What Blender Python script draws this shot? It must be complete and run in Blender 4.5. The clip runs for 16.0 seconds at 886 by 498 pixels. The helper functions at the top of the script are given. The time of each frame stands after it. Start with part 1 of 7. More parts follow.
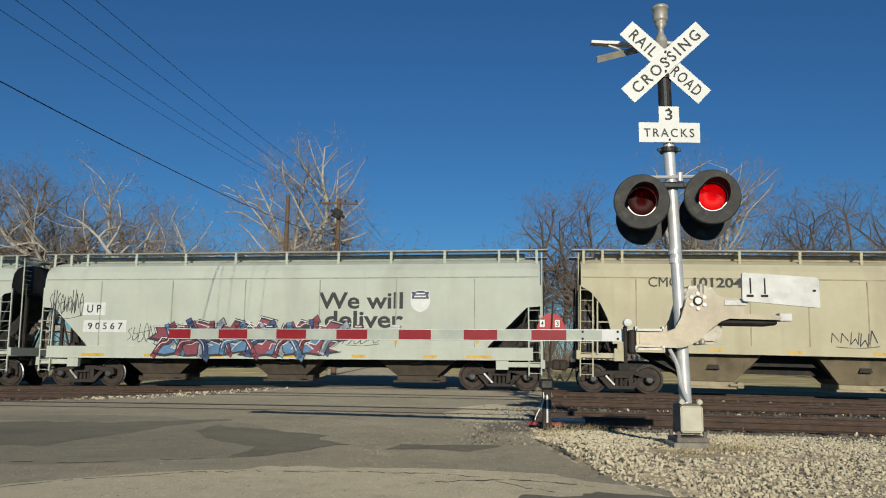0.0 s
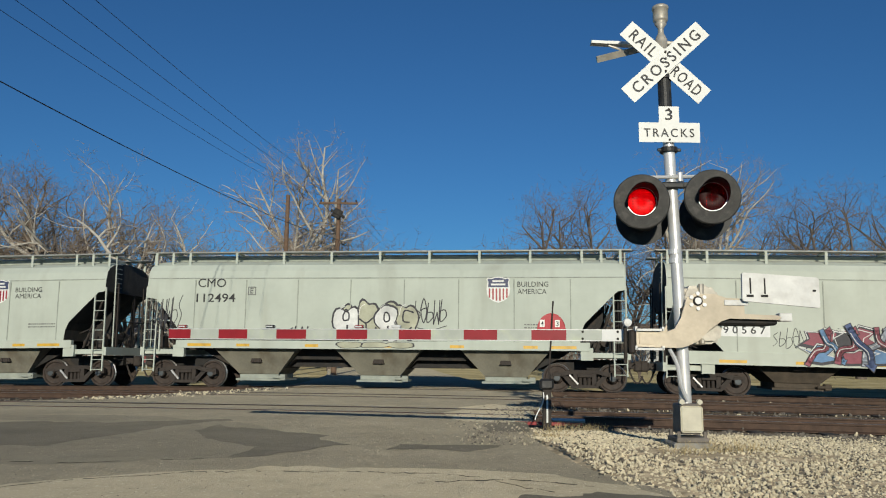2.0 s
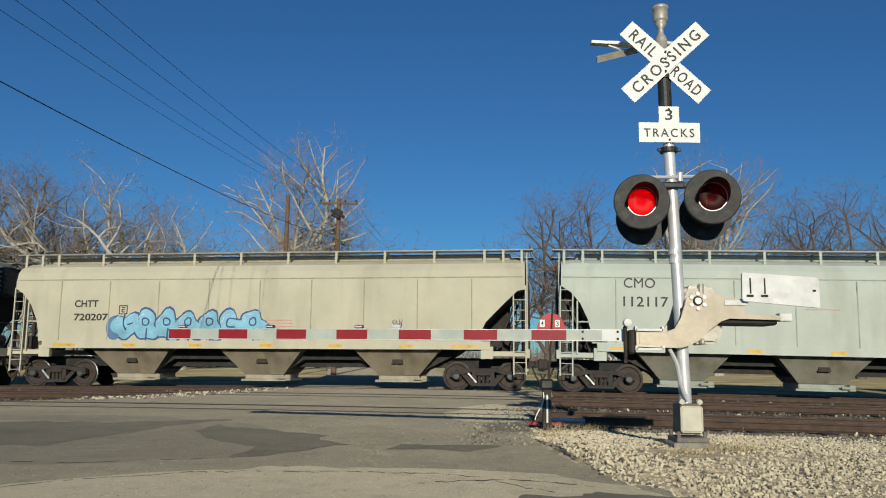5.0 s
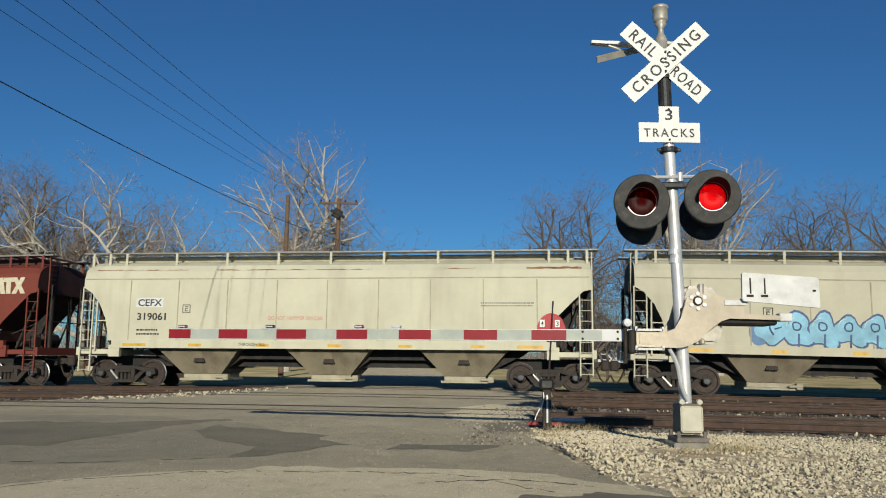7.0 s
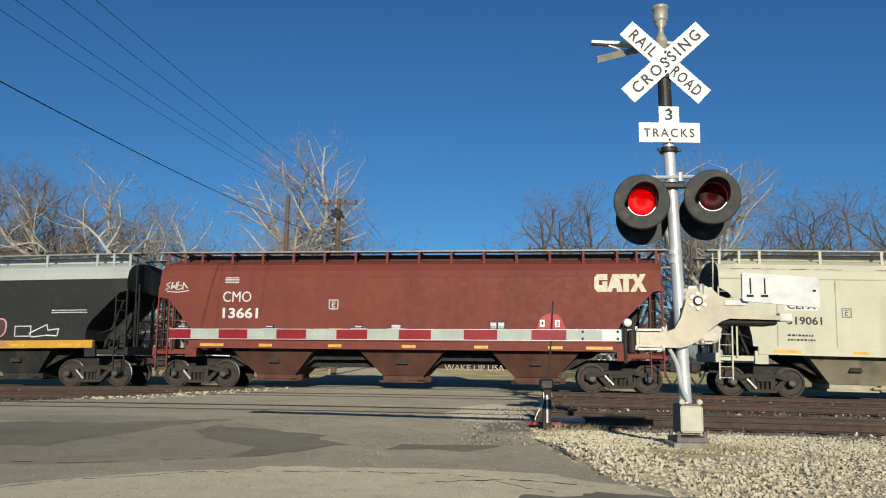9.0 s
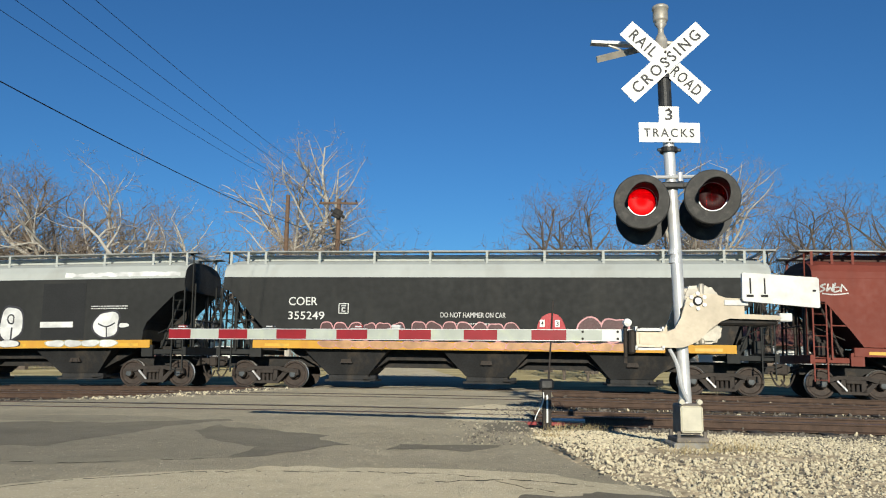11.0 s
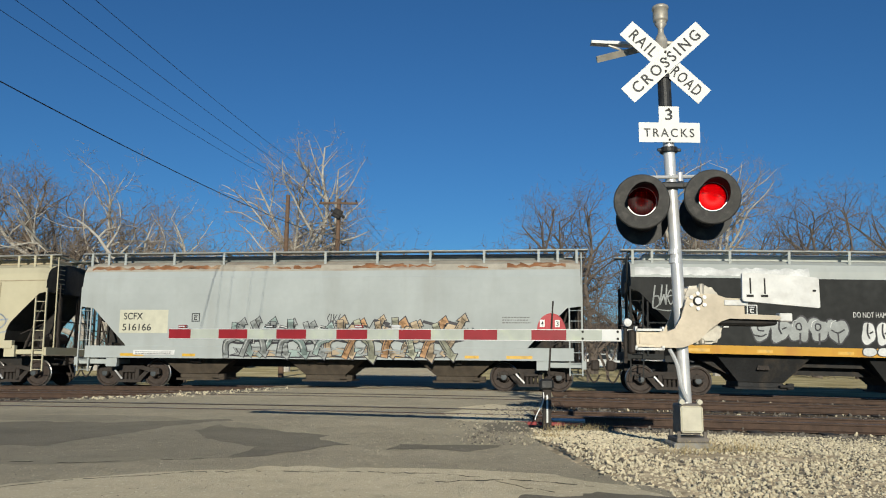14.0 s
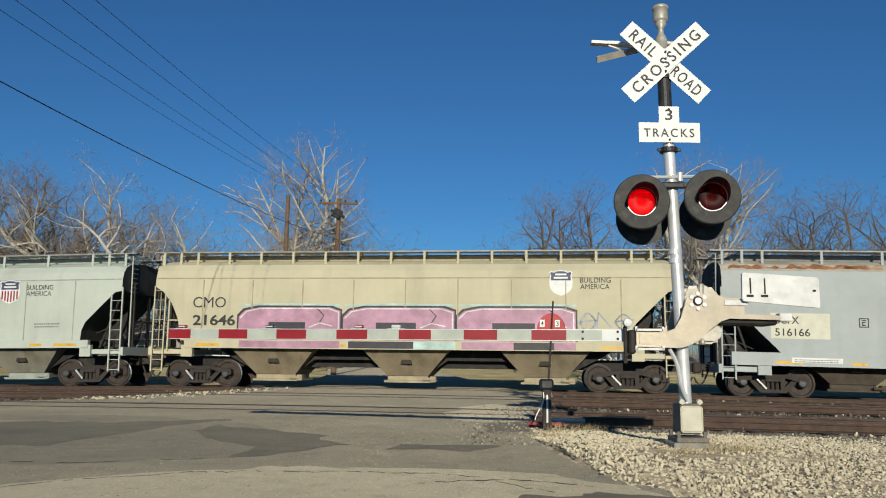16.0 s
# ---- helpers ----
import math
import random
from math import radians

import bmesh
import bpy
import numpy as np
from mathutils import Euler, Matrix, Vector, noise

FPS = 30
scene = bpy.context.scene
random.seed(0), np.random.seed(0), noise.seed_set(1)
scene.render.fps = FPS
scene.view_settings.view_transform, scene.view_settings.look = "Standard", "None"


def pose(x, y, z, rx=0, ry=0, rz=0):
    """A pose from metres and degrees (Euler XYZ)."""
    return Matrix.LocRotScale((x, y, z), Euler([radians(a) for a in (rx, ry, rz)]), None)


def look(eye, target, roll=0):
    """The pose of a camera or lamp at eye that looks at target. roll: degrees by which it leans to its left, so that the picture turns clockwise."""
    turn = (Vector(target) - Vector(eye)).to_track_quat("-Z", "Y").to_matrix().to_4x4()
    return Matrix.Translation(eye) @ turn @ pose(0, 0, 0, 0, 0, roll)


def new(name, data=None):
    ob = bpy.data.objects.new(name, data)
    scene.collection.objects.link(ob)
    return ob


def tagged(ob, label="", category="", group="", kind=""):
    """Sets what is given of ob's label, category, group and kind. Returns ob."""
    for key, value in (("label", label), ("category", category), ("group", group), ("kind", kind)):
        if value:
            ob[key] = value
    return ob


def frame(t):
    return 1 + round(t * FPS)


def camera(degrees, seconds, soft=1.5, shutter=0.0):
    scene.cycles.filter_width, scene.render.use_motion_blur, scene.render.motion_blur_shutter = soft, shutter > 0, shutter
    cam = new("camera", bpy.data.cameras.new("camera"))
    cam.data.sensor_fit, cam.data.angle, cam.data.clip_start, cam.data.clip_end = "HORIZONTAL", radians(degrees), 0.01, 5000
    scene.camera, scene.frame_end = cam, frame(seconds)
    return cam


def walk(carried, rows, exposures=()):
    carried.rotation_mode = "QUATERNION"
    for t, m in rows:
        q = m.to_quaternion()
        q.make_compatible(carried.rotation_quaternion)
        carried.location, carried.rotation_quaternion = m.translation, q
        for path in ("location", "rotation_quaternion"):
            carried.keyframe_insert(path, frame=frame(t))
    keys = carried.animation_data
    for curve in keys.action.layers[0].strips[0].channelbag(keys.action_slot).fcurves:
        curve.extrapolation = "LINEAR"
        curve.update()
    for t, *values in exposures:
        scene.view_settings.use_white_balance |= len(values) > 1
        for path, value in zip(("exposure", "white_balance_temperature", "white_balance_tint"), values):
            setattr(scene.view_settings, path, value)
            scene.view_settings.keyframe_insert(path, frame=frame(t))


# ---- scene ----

# ---------------------------------------------------------------- camera
cam = camera(59.06, 16.0, soft=1.1)
EYE = (0.0, 0.0, 0.937)
VIEW = pose(*EYE, 98.17, 0, 0) @ pose(0, 0, 0, 0, 0, 0.72)
walk(cam, [(0.0, VIEW), (16.0, VIEW)], [(0.0, -0.12), (1.5, -0.10), (4.0, -0.02), (7.0, -0.02), (8.0, -0.01), (8.6, 0.03), (9.0, 0.15), (11.5, 0.34), (12.5, 0.34), (13.0, 0.28), (14.0, 0.08), (14.5, 0.07), (16.0, 0.05)])

# ---------------------------------------------------------------- sky and sun
SUN_ELEV, SUN_AZ = 15.3, 0.2     # degrees above the horizon; to the right of straight behind the camera
sun_to = Vector((math.sin(radians(SUN_AZ)) * math.cos(radians(SUN_ELEV)),
                 -math.cos(radians(SUN_AZ)) * math.cos(radians(SUN_ELEV)),
                 math.sin(radians(SUN_ELEV))))
world = bpy.data.worlds.new("sky")
scene.world = world
world.use_nodes = True
wt = world.node_tree
wt.nodes.clear()
sky = wt.nodes.new("ShaderNodeTexSky")
sky.sky_type = "NISHITA"
sky.sun_disc = False
sky.sun_elevation = radians(SUN_ELEV)
sky.sun_rotation = radians(180 - SUN_AZ)
sky.altitude = 200
sky.air_density, sky.dust_density, sky.ozone_density = 1.0, 0.0, 6.0
bg = wt.nodes.new("ShaderNodeBackground")
bg.inputs["Strength"].default_value = 0.076
wo = wt.nodes.new("ShaderNodeOutputWorld")
tint = wt.nodes.new("ShaderNodeMix")
tint.data_type, tint.blend_type = "RGBA", "MULTIPLY"
tint.inputs["Factor"].default_value = 1.0
tint.inputs["B"].default_value = (0.58, 0.89, 1.02, 1)
wt.links.new(sky.outputs[0], tint.inputs["A"])
wt.links.new(tint.outputs["Result"], bg.inputs[0])
wt.links.new(bg.outputs[0], wo.inputs[0])
sun_data = bpy.data.lights.new("sun", "SUN")
sun_data.energy, sun_data.angle, sun_data.color = 3.7, radians(0.5), (1.0, 0.94, 0.79)
sun = new("sun", sun_data)
sun.matrix_world = look(sun_to * 60, (0, 0, 0))


# ---------------------------------------------------------------- materials
def mat(name, color, rough=0.6, metal=0.0, var=0.15, scale=6.0, bump=0.0, bscale=60.0,
        stain=None, stain_amt=0.0, stain_scale=(1.2, 1.2, 1.2), objvar=0.0, spec=0.5, dull=0.0, island=0.0):
    """A surface with broad mottling, fine grain, optional stains of a second colour and fine relief."""
    m = bpy.data.materials.new(name)
    m.use_nodes = True
    nt = m.node_tree
    b = nt.nodes["Principled BSDF"]
    b.inputs["Roughness"].default_value = rough
    b.inputs["Metallic"].default_value = metal
    b.inputs["Specular IOR Level"].default_value = spec
    b.inputs["Diffuse Roughness"].default_value = dull
    tc = nt.nodes.new("ShaderNodeTexCoord")

    def noise_node(sc, detail, mapping=None):
        n = nt.nodes.new("ShaderNodeTexNoise")
        n.inputs["Scale"].default_value = sc
        n.inputs["Detail"].default_value = detail
        if mapping:
            mp = nt.nodes.new("ShaderNodeMapping")
            mp.inputs["Scale"].default_value = mapping
            nt.links.new(tc.outputs["Object"], mp.inputs[0])
            nt.links.new(mp.outputs[0], n.inputs["Vector"])
        else:
            nt.links.new(tc.outputs["Object"], n.inputs["Vector"])
        return n

    def mixc(fac, a, bcol, mode="MIX"):
        mx = nt.nodes.new("ShaderNodeMix")
        mx.data_type, mx.blend_type = "RGBA", mode
        for sock, v in ((mx.inputs["Factor"], fac), (mx.inputs["A"], a), (mx.inputs["B"], bcol)):
            if hasattr(v, "is_output"):
                nt.links.new(v, sock)
            elif isinstance(v, (int, float)):
                sock.default_value = v
            else:
                sock.default_value = (*v, 1)
        return mx.outputs["Result"]

    def ramp(src, lo, hi, a=0.0, bb=1.0):
        mr = nt.nodes.new("ShaderNodeMapRange")
        mr.inputs["From Min"].default_value, mr.inputs["From Max"].default_value = lo, hi
        mr.inputs["To Min"].default_value, mr.inputs["To Max"].default_value = a, bb
        nt.links.new(src, mr.inputs["Value"])
        return mr.outputs["Result"]

    n1 = noise_node(scale, 5)
    n2 = noise_node(scale * 9, 4)
    dark = tuple(c * (1 - var * 1.6) for c in color)
    light = tuple(min(1, c * (1 + var)) for c in color)
    col = mixc(ramp(n1.outputs["Fac"], 0.3, 0.7), dark, light)
    col = mixc(ramp(n2.outputs["Fac"], 0.35, 0.7, 0.0, 0.6 * min(1, var * 3)), col, tuple(c * 0.72 for c in color))
    if stain:
        n3 = noise_node(1.0, 6, stain_scale)
        col = mixc(ramp(n3.outputs["Fac"], 0.52, 0.72, 0.0, stain_amt), col, stain)
    if objvar:
        oi = nt.nodes.new("ShaderNodeObjectInfo")
        col = mixc(ramp(oi.outputs["Random"], 0, 1, 0, objvar), col, tuple(c * 0.45 for c in color))
    if island:
        ge = nt.nodes.new("ShaderNodeNewGeometry")
        col = mixc(ramp(ge.outputs["Random Per Island"], 0, 1, 0, island), col, tuple(c * 0.35 for c in color))
    nt.links.new(col, b.inputs["Base Color"])
    nt.links.new(ramp(n2.outputs["Fac"], 0.3, 0.7, max(0.05, rough - 0.08), min(1, rough + 0.1)), b.inputs["Roughness"])
    if bump:
        n4 = noise_node(bscale, 4)
        bp = nt.nodes.new("ShaderNodeBump")
        bp.inputs["Strength"].default_value = bump
        bp.inputs["Distance"].default_value = 0.02
        nt.links.new(n4.outputs["Fac"], bp.inputs["Height"])
        nt.links.new(bp.outputs[0], b.inputs["Normal"])
    return m


def glow(name, color, strength):
    m = bpy.data.materials.new(name)
    m.use_nodes = True
    b = m.node_tree.nodes["Principled BSDF"]
    b.inputs["Base Color"].default_value = (*color, 1)
    b.inputs["Emission Color"].default_value = (*color, 1)
    b.inputs["Emission Strength"].default_value = strength
    return m


DIRT = (0.16, 0.115, 0.07)
RUST = (0.22, 0.09, 0.035)
STREAK = (1.6, 1.6, 0.22)


def paint(name, color, stain=DIRT, amt=0.35, rough=0.66, var=0.06):
    return mat(name, color, rough, 0, var, 0.6, 0.0, 25, stain, amt * 0.55, STREAK, spec=0.28)


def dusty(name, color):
    """Paint under a heavy coat of road dust, darkened further for the hoppers' downward-facing shade."""
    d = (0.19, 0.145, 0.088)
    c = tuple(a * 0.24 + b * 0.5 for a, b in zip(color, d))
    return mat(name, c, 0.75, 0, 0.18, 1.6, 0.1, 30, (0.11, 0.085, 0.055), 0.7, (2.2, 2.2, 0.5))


# A darker copy of a paint: seam shading, shaded hatches and dirty gates.
def grimy_shaded(name, color):
    return mat(name, tuple(c * 0.66 for c in color), 0.7, 0, 0.15, 3)


P_GREEN = paint("pale grey green paint", (0.50, 0.54, 0.46))
P_UP = paint("pale grey paint", (0.53, 0.56, 0.47), amt=0.3)
P_TAN = paint("tan paint", (0.56, 0.51, 0.345))
P_TAN2 = paint("beige paint", (0.545, 0.51, 0.375))
P_CREAM = paint("cream paint", (0.63, 0.60, 0.44))
P_RED = paint("oxide red paint", (0.200, 0.048, 0.031), (0.07, 0.022, 0.015), 0.4)
P_BLACK = mat("weathered black paint", (0.030, 0.031, 0.029), 0.72, 0, 0.10, 0.5, 0, 25, (0.050, 0.048, 0.042), 0.35, STREAK, spec=0.22)
P_GREY = paint("weathered light grey paint", (0.42, 0.45, 0.43), amt=0.25)
P_SILVER = paint("pale silver roof paint", (0.46, 0.48, 0.44), amt=0.3)
M_RUSTROOF = mat("rust patched roof", (0.44, 0.40, 0.32), 0.75, 0, 0.15, 2, 0.1, 30, RUST, 0.45, (0.7, 2, 3.5))
# Car ends and slope sheets: their shade is put into this near-black colour.
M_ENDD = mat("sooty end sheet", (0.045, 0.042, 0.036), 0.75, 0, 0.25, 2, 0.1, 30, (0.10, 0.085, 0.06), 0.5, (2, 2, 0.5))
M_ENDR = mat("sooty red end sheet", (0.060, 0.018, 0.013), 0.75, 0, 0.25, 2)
# Brown grime, deepened in colour to stand for the shade below deep sills.
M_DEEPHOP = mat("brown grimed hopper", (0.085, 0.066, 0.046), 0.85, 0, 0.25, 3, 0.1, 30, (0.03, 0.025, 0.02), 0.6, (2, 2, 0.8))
M_HOPDIRT = {}
# Grimy dark steel; on the slope sheets its near-black also paints their shade.
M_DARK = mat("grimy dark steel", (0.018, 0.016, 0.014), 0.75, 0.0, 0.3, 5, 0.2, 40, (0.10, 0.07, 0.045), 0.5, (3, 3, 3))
M_CAST = mat("dusty cast steel", (0.046, 0.036, 0.029), 0.8, 0.0, 0.25, 4, 0.25, 40, (0.03, 0.025, 0.02), 0.6, (4, 4, 4))
M_WHEEL = mat("rusty wheel steel", (0.058, 0.042, 0.033), 0.7, 0.2, 0.3, 8, 0.2, 60)
M_TREAD = mat("polished wheel tread", (0.45, 0.44, 0.42), 0.3, 0.9, 0.1, 10)
M_CAP = mat("blue grey bearing cap", (0.075, 0.085, 0.09), 0.55, 0.2, 0.2, 20)
M_WALK = mat("dull grey grating", (0.30, 0.30, 0.28), 0.6, 0.3, 0.15, 6)
M_YELLOW = mat("yellow reflective tape", (0.72, 0.42, 0.04), 0.45, 0, 0.1, 8, stain=DIRT, stain_amt=0.4)
M_WHITE = mat("dusty white paint", (0.74, 0.74, 0.70), 0.5, 0, 0.06, 5, stain=DIRT, stain_amt=0.2)
M_INK = mat("black lettering paint", (0.03, 0.03, 0.03), 0.6, 0, 0.1, 8)
M_WLET = mat("white lettering paint", (0.70, 0.70, 0.66), 0.6, 0, 0.08, 8, stain=DIRT, stain_amt=0.3)
M_SALMON = mat("faded red lettering", (0.62, 0.26, 0.20), 0.6, 0, 0.1, 8)
M_NAVY = mat("dark navy paint", (0.05, 0.06, 0.12), 0.55, 0, 0.1, 8)
M_RAIL = mat("rusty rail steel", (0.085, 0.050, 0.032), 0.75, 0.15, 0.25, 6, 0.2, 50)
M_RAILTOP = mat("worn rail head", (0.30, 0.27, 0.25), 0.35, 0.85, 0.15, 8)
M_TIE = mat("weathered timber tie", (0.08, 0.066, 0.052), 0.9, 0, 0.3, 7, 0.5, 30, objvar=0.5)
M_GALV = mat("galvanised steel", (0.74, 0.73, 0.70), 0.38, 0.35, 0.14, 5, 0.04, 50, (0.52, 0.50, 0.46), 0.4, (6, 6, 1.2))
M_BELL = mat("dull cast aluminium", (0.52, 0.48, 0.40), 0.5, 0.35, 0.15, 9, 0.05, 60)
M_ALU = mat("weathered aluminium", (0.53, 0.455, 0.34), 0.5, 0.25, 0.12, 3, 0.06, 60, (0.40, 0.35, 0.26), 0.25, (1.2, 1.2, 1.2))
M_SIGN = mat("white sign sheeting", (0.80, 0.80, 0.74), 0.45, 0, 0.03, 4)
M_PLATE = mat("white painted plate", (0.76, 0.75, 0.70), 0.5, 0, 0.08, 5, 0, 40, (0.40, 0.38, 0.33), 0.35, (7, 7, 7))
M_BLACKP = mat("flat black enamel", (0.020, 0.020, 0.019), 0.55, 0, 0.2, 12, stain=(0.09, 0.085, 0.075), stain_amt=0.5, stain_scale=(9, 9, 9))
M_DISC = mat("dusty black target disc", (0.045, 0.043, 0.038), 0.7, 0, 0.2, 12, stain=(0.11, 0.10, 0.085), stain_amt=0.6, stain_scale=(10, 10, 10))
M_ARMRED = mat("red reflective sheeting", (0.30, 0.012, 0.018), 0.4, 0, 0.1, 5)
M_ARMWHT = mat("aged white sheeting", (0.46, 0.49, 0.42), 0.45, 0, 0.08, 5, stain=(0.55, 0.60, 0.38), stain_amt=0.4, stain_scale=(8, 8, 8))
M_REDSIGN = mat("bright red sign paint", (0.42, 0.008, 0.018), 0.5, 0, 0.05, 5)
M_REDROD = mat("weathered red steel", (0.30, 0.030, 0.028), 0.6, 0, 0.2, 10)
M_LED = glow("red led board", (1.0, 0.012, 0.04), 0.62)
M_STONE = mat("pale limestone gravel", (0.74, 0.655, 0.465), 0.9, 0, 0.22, 14, 0.3, 60, spec=0.2, dull=0.9, island=0.42)
M_STONE2 = mat("grey ballast stone", (0.22, 0.195, 0.16), 0.9, 0, 0.3, 9, 0.3, 60, spec=0.2, dull=0.8, island=0.7)
M_POLE = mat("weathered pole timber", (0.17, 0.105, 0.065), 0.85, 0, 0.2, 6, 0.3, 30)
M_WIRE = mat("black cable", (0.015, 0.015, 0.016), 0.6)
M_BARK_PALE = mat("pale sycamore bark", (0.56, 0.515, 0.43), 0.85, 0, 0.2, 2.5, 0.3, 20, (0.20, 0.16, 0.11), 0.6, (1.2, 1.2, 0.8))
M_BARK = mat("grey brown bark", (0.17, 0.135, 0.105), 0.9, 0, 0.25, 3, 0.4, 20)
M_TWIG_PALE = mat("pale brown twigs", (0.30, 0.24, 0.18), 0.9, 0, 0.2, 2)
M_TWIG = mat("brown twigs", (0.19, 0.145, 0.11), 0.9, 0, 0.2, 2)


def asphalt(name, base, light, dark, chips=0.5):
    """Worn road surface: broad wear, cloudy mottling, aggregate grain and scattered pale chips."""
    m = bpy.data.materials.new(name)
    m.use_nodes = True
    nt = m.node_tree
    b = nt.nodes["Principled BSDF"]
    b.inputs["Roughness"].default_value = 0.95
    b.inputs["Specular IOR Level"].default_value = 0.08
    b.inputs["Diffuse Roughness"].default_value = 1.0
    tc = nt.nodes.new("ShaderNodeTexCoord")

    def cloud(scale, detail, rough, lo, hi):
        n = nt.nodes.new("ShaderNodeTexNoise")
        n.inputs["Scale"].default_value, n.inputs["Detail"].default_value, n.inputs["Roughness"].default_value = scale, detail, rough
        nt.links.new(tc.outputs["Object"], n.inputs["Vector"])
        mr = nt.nodes.new("ShaderNodeMapRange")
        mr.inputs["From Min"].default_value, mr.inputs["From Max"].default_value = lo, hi
        nt.links.new(n.outputs["Fac"], mr.inputs["Value"])
        return mr.outputs["Result"]

    def blend(fac, a, c):
        mx = nt.nodes.new("ShaderNodeMix")
        mx.data_type = "RGBA"
        nt.links.new(fac, mx.inputs["Factor"])
        for sock, v in ((mx.inputs["A"], a), (mx.inputs["B"], c)):
            if isinstance(v, tuple):
                sock.default_value = (*v, 1)
            else:
                nt.links.new(v, sock)
        return mx.outputs["Result"]

    def scaled(fac, k):
        mt = nt.nodes.new("ShaderNodeMath")
        mt.operation = "MULTIPLY"
        mt.inputs[1].default_value = k
        nt.links.new(fac, mt.inputs[0])
        return mt.outputs[0]
    col = blend(cloud(0.55, 8, 0.62, 0.36, 0.66), base, light)
    col = blend(scaled(cloud(3.2, 8, 0.68, 0.50, 0.72), 0.55), col, dark)
    grain = cloud(85.0, 4, 0.7, 0.34, 0.68)
    col = blend(scaled(grain, 0.55), col, tuple(c * 0.5 for c in base))
    chip = cloud(38.0, 2, 0.5, 0.63, 0.70)
    col = blend(scaled(chip, chips), col, tuple(min(0.8, c * 1.45) for c in light))
    nt.links.new(col, b.inputs["Base Color"])
    bp = nt.nodes.new("ShaderNodeBump")
    bp.inputs["Strength"].default_value, bp.inputs["Distance"].default_value = 0.55, 0.012
    nt.links.new(grain, bp.inputs["Height"])
    nt.links.new(bp.outputs[0], b.inputs["Normal"])
    return m


M_GRASS = mat("dry winter grass", (0.26, 0.222, 0.12), 0.95, 0, 0.25, 0.35, 0.5, 8, (0.56, 0.50, 0.31), 0.6, (0.25, 0.6, 0.3), spec=0.03, dull=1.0)
M_DIRTG = mat("dusty cinder ground", (0.078, 0.060, 0.043), 0.95, 0, 0.3, 2.5, 0.6, 30, (0.22, 0.18, 0.13), 0.7, (1.1, 1.6, 1), spec=0.05, dull=1.0)
M_ASPH = asphalt("worn pale asphalt", (0.315, 0.282, 0.208), (0.42, 0.372, 0.27), (0.215, 0.194, 0.15))
M_WORN = asphalt("worn grey asphalt", (0.26, 0.236, 0.178), (0.33, 0.298, 0.222), (0.185, 0.168, 0.13), 0.35)
M_TAR = asphalt("dark asphalt patch", (0.175, 0.16, 0.126), (0.24, 0.218, 0.168), (0.13, 0.12, 0.095), 0.2)
M_PALE = asphalt("sandy worn asphalt", (0.52, 0.455, 0.32), (0.66, 0.575, 0.41), (0.31, 0.275, 0.195), 0.6)
M_BASE = mat("grey brown cast iron", (0.20, 0.175, 0.145), 0.7, 0.1, 0.2, 8, 0.2, 50)
M_STRAW = mat("dry straw grass", (0.42, 0.33, 0.17), 0.9, 0, 0.25, 20)
M_CONC = mat("grey concrete", (0.36, 0.34, 0.29), 0.9, 0, 0.2, 8, 0.3, 60)
M_PANEL = mat("grey crossing panel", (0.23, 0.215, 0.18), 0.9, 0, 0.15, 2, 0.3, 50)


# ---------------------------------------------------------------- mesh tools
def obj(name, bm, material, parent=None, label="", smooth=False):
    me = bpy.data.meshes.new(name)
    bm.normal_update()
    bm.to_mesh(me)
    bm.free()
    for m in (material if isinstance(material, (list, tuple)) else [material]):
        me.materials.append(m)
    if smooth:
        me.shade_smooth()
    ob = new(name, me)
    if parent:
        ob.parent = parent
    if label:
        ob["label"] = label
    return ob


def part(name, bm, material, parent, label="", smooth=False):
    return obj(name, bm, material, parent, label, smooth)


def share(ob, loc, parent=None, label="", rot=None):
    """Another object on the same mesh."""
    o = new(ob.name.split(".")[0], ob.data)
    o.parent = parent or ob.parent
    o.location = loc
    if rot:
        o.rotation_euler = rot
    if label or ob.get("label"):
        o["label"] = label or ob["label"]
    return o


def box(bm, x0, x1, y0, y1, z0, z1, mi=0, m=None, bev=0.0):
    r = bmesh.ops.create_cube(bm, size=1)
    vs = r["verts"]
    for v in vs:
        v.co = Vector((x0 if v.co.x < 0 else x1, y0 if v.co.y < 0 else y1, z0 if v.co.z < 0 else z1))
    fs = {f for v in vs for f in v.link_faces}
    if bev:
        es = list({e for v in vs for e in v.link_edges})
        r2 = bmesh.ops.bevel(bm, geom=es, offset=bev, segments=1, affect="EDGES")
        fs = set(r2["faces"]) | {f for f in fs if f.is_valid}
        vs = list({v for f in fs for v in f.verts})
    for f in fs:
        f.material_index = mi
    if m:
        bmesh.ops.transform(bm, matrix=m, verts=vs)
    return vs


def tube(bm, p, q, r0, r1=None, seg=8, mi=0, caps=True):
    p, q = Vector(p), Vector(q)
    r1 = r0 if r1 is None else r1
    d = (q - p)
    rot = d.to_track_quat("Z", "Y").to_matrix().to_4x4()
    r = bmesh.ops.create_cone(bm, cap_ends=caps, segments=seg, radius1=r0, radius2=r1, depth=d.length,
                              matrix=Matrix.Translation((p + q) / 2) @ rot)
    for f in {f for v in r["verts"] for f in v.link_faces}:
        f.material_index = mi
    return r["verts"]


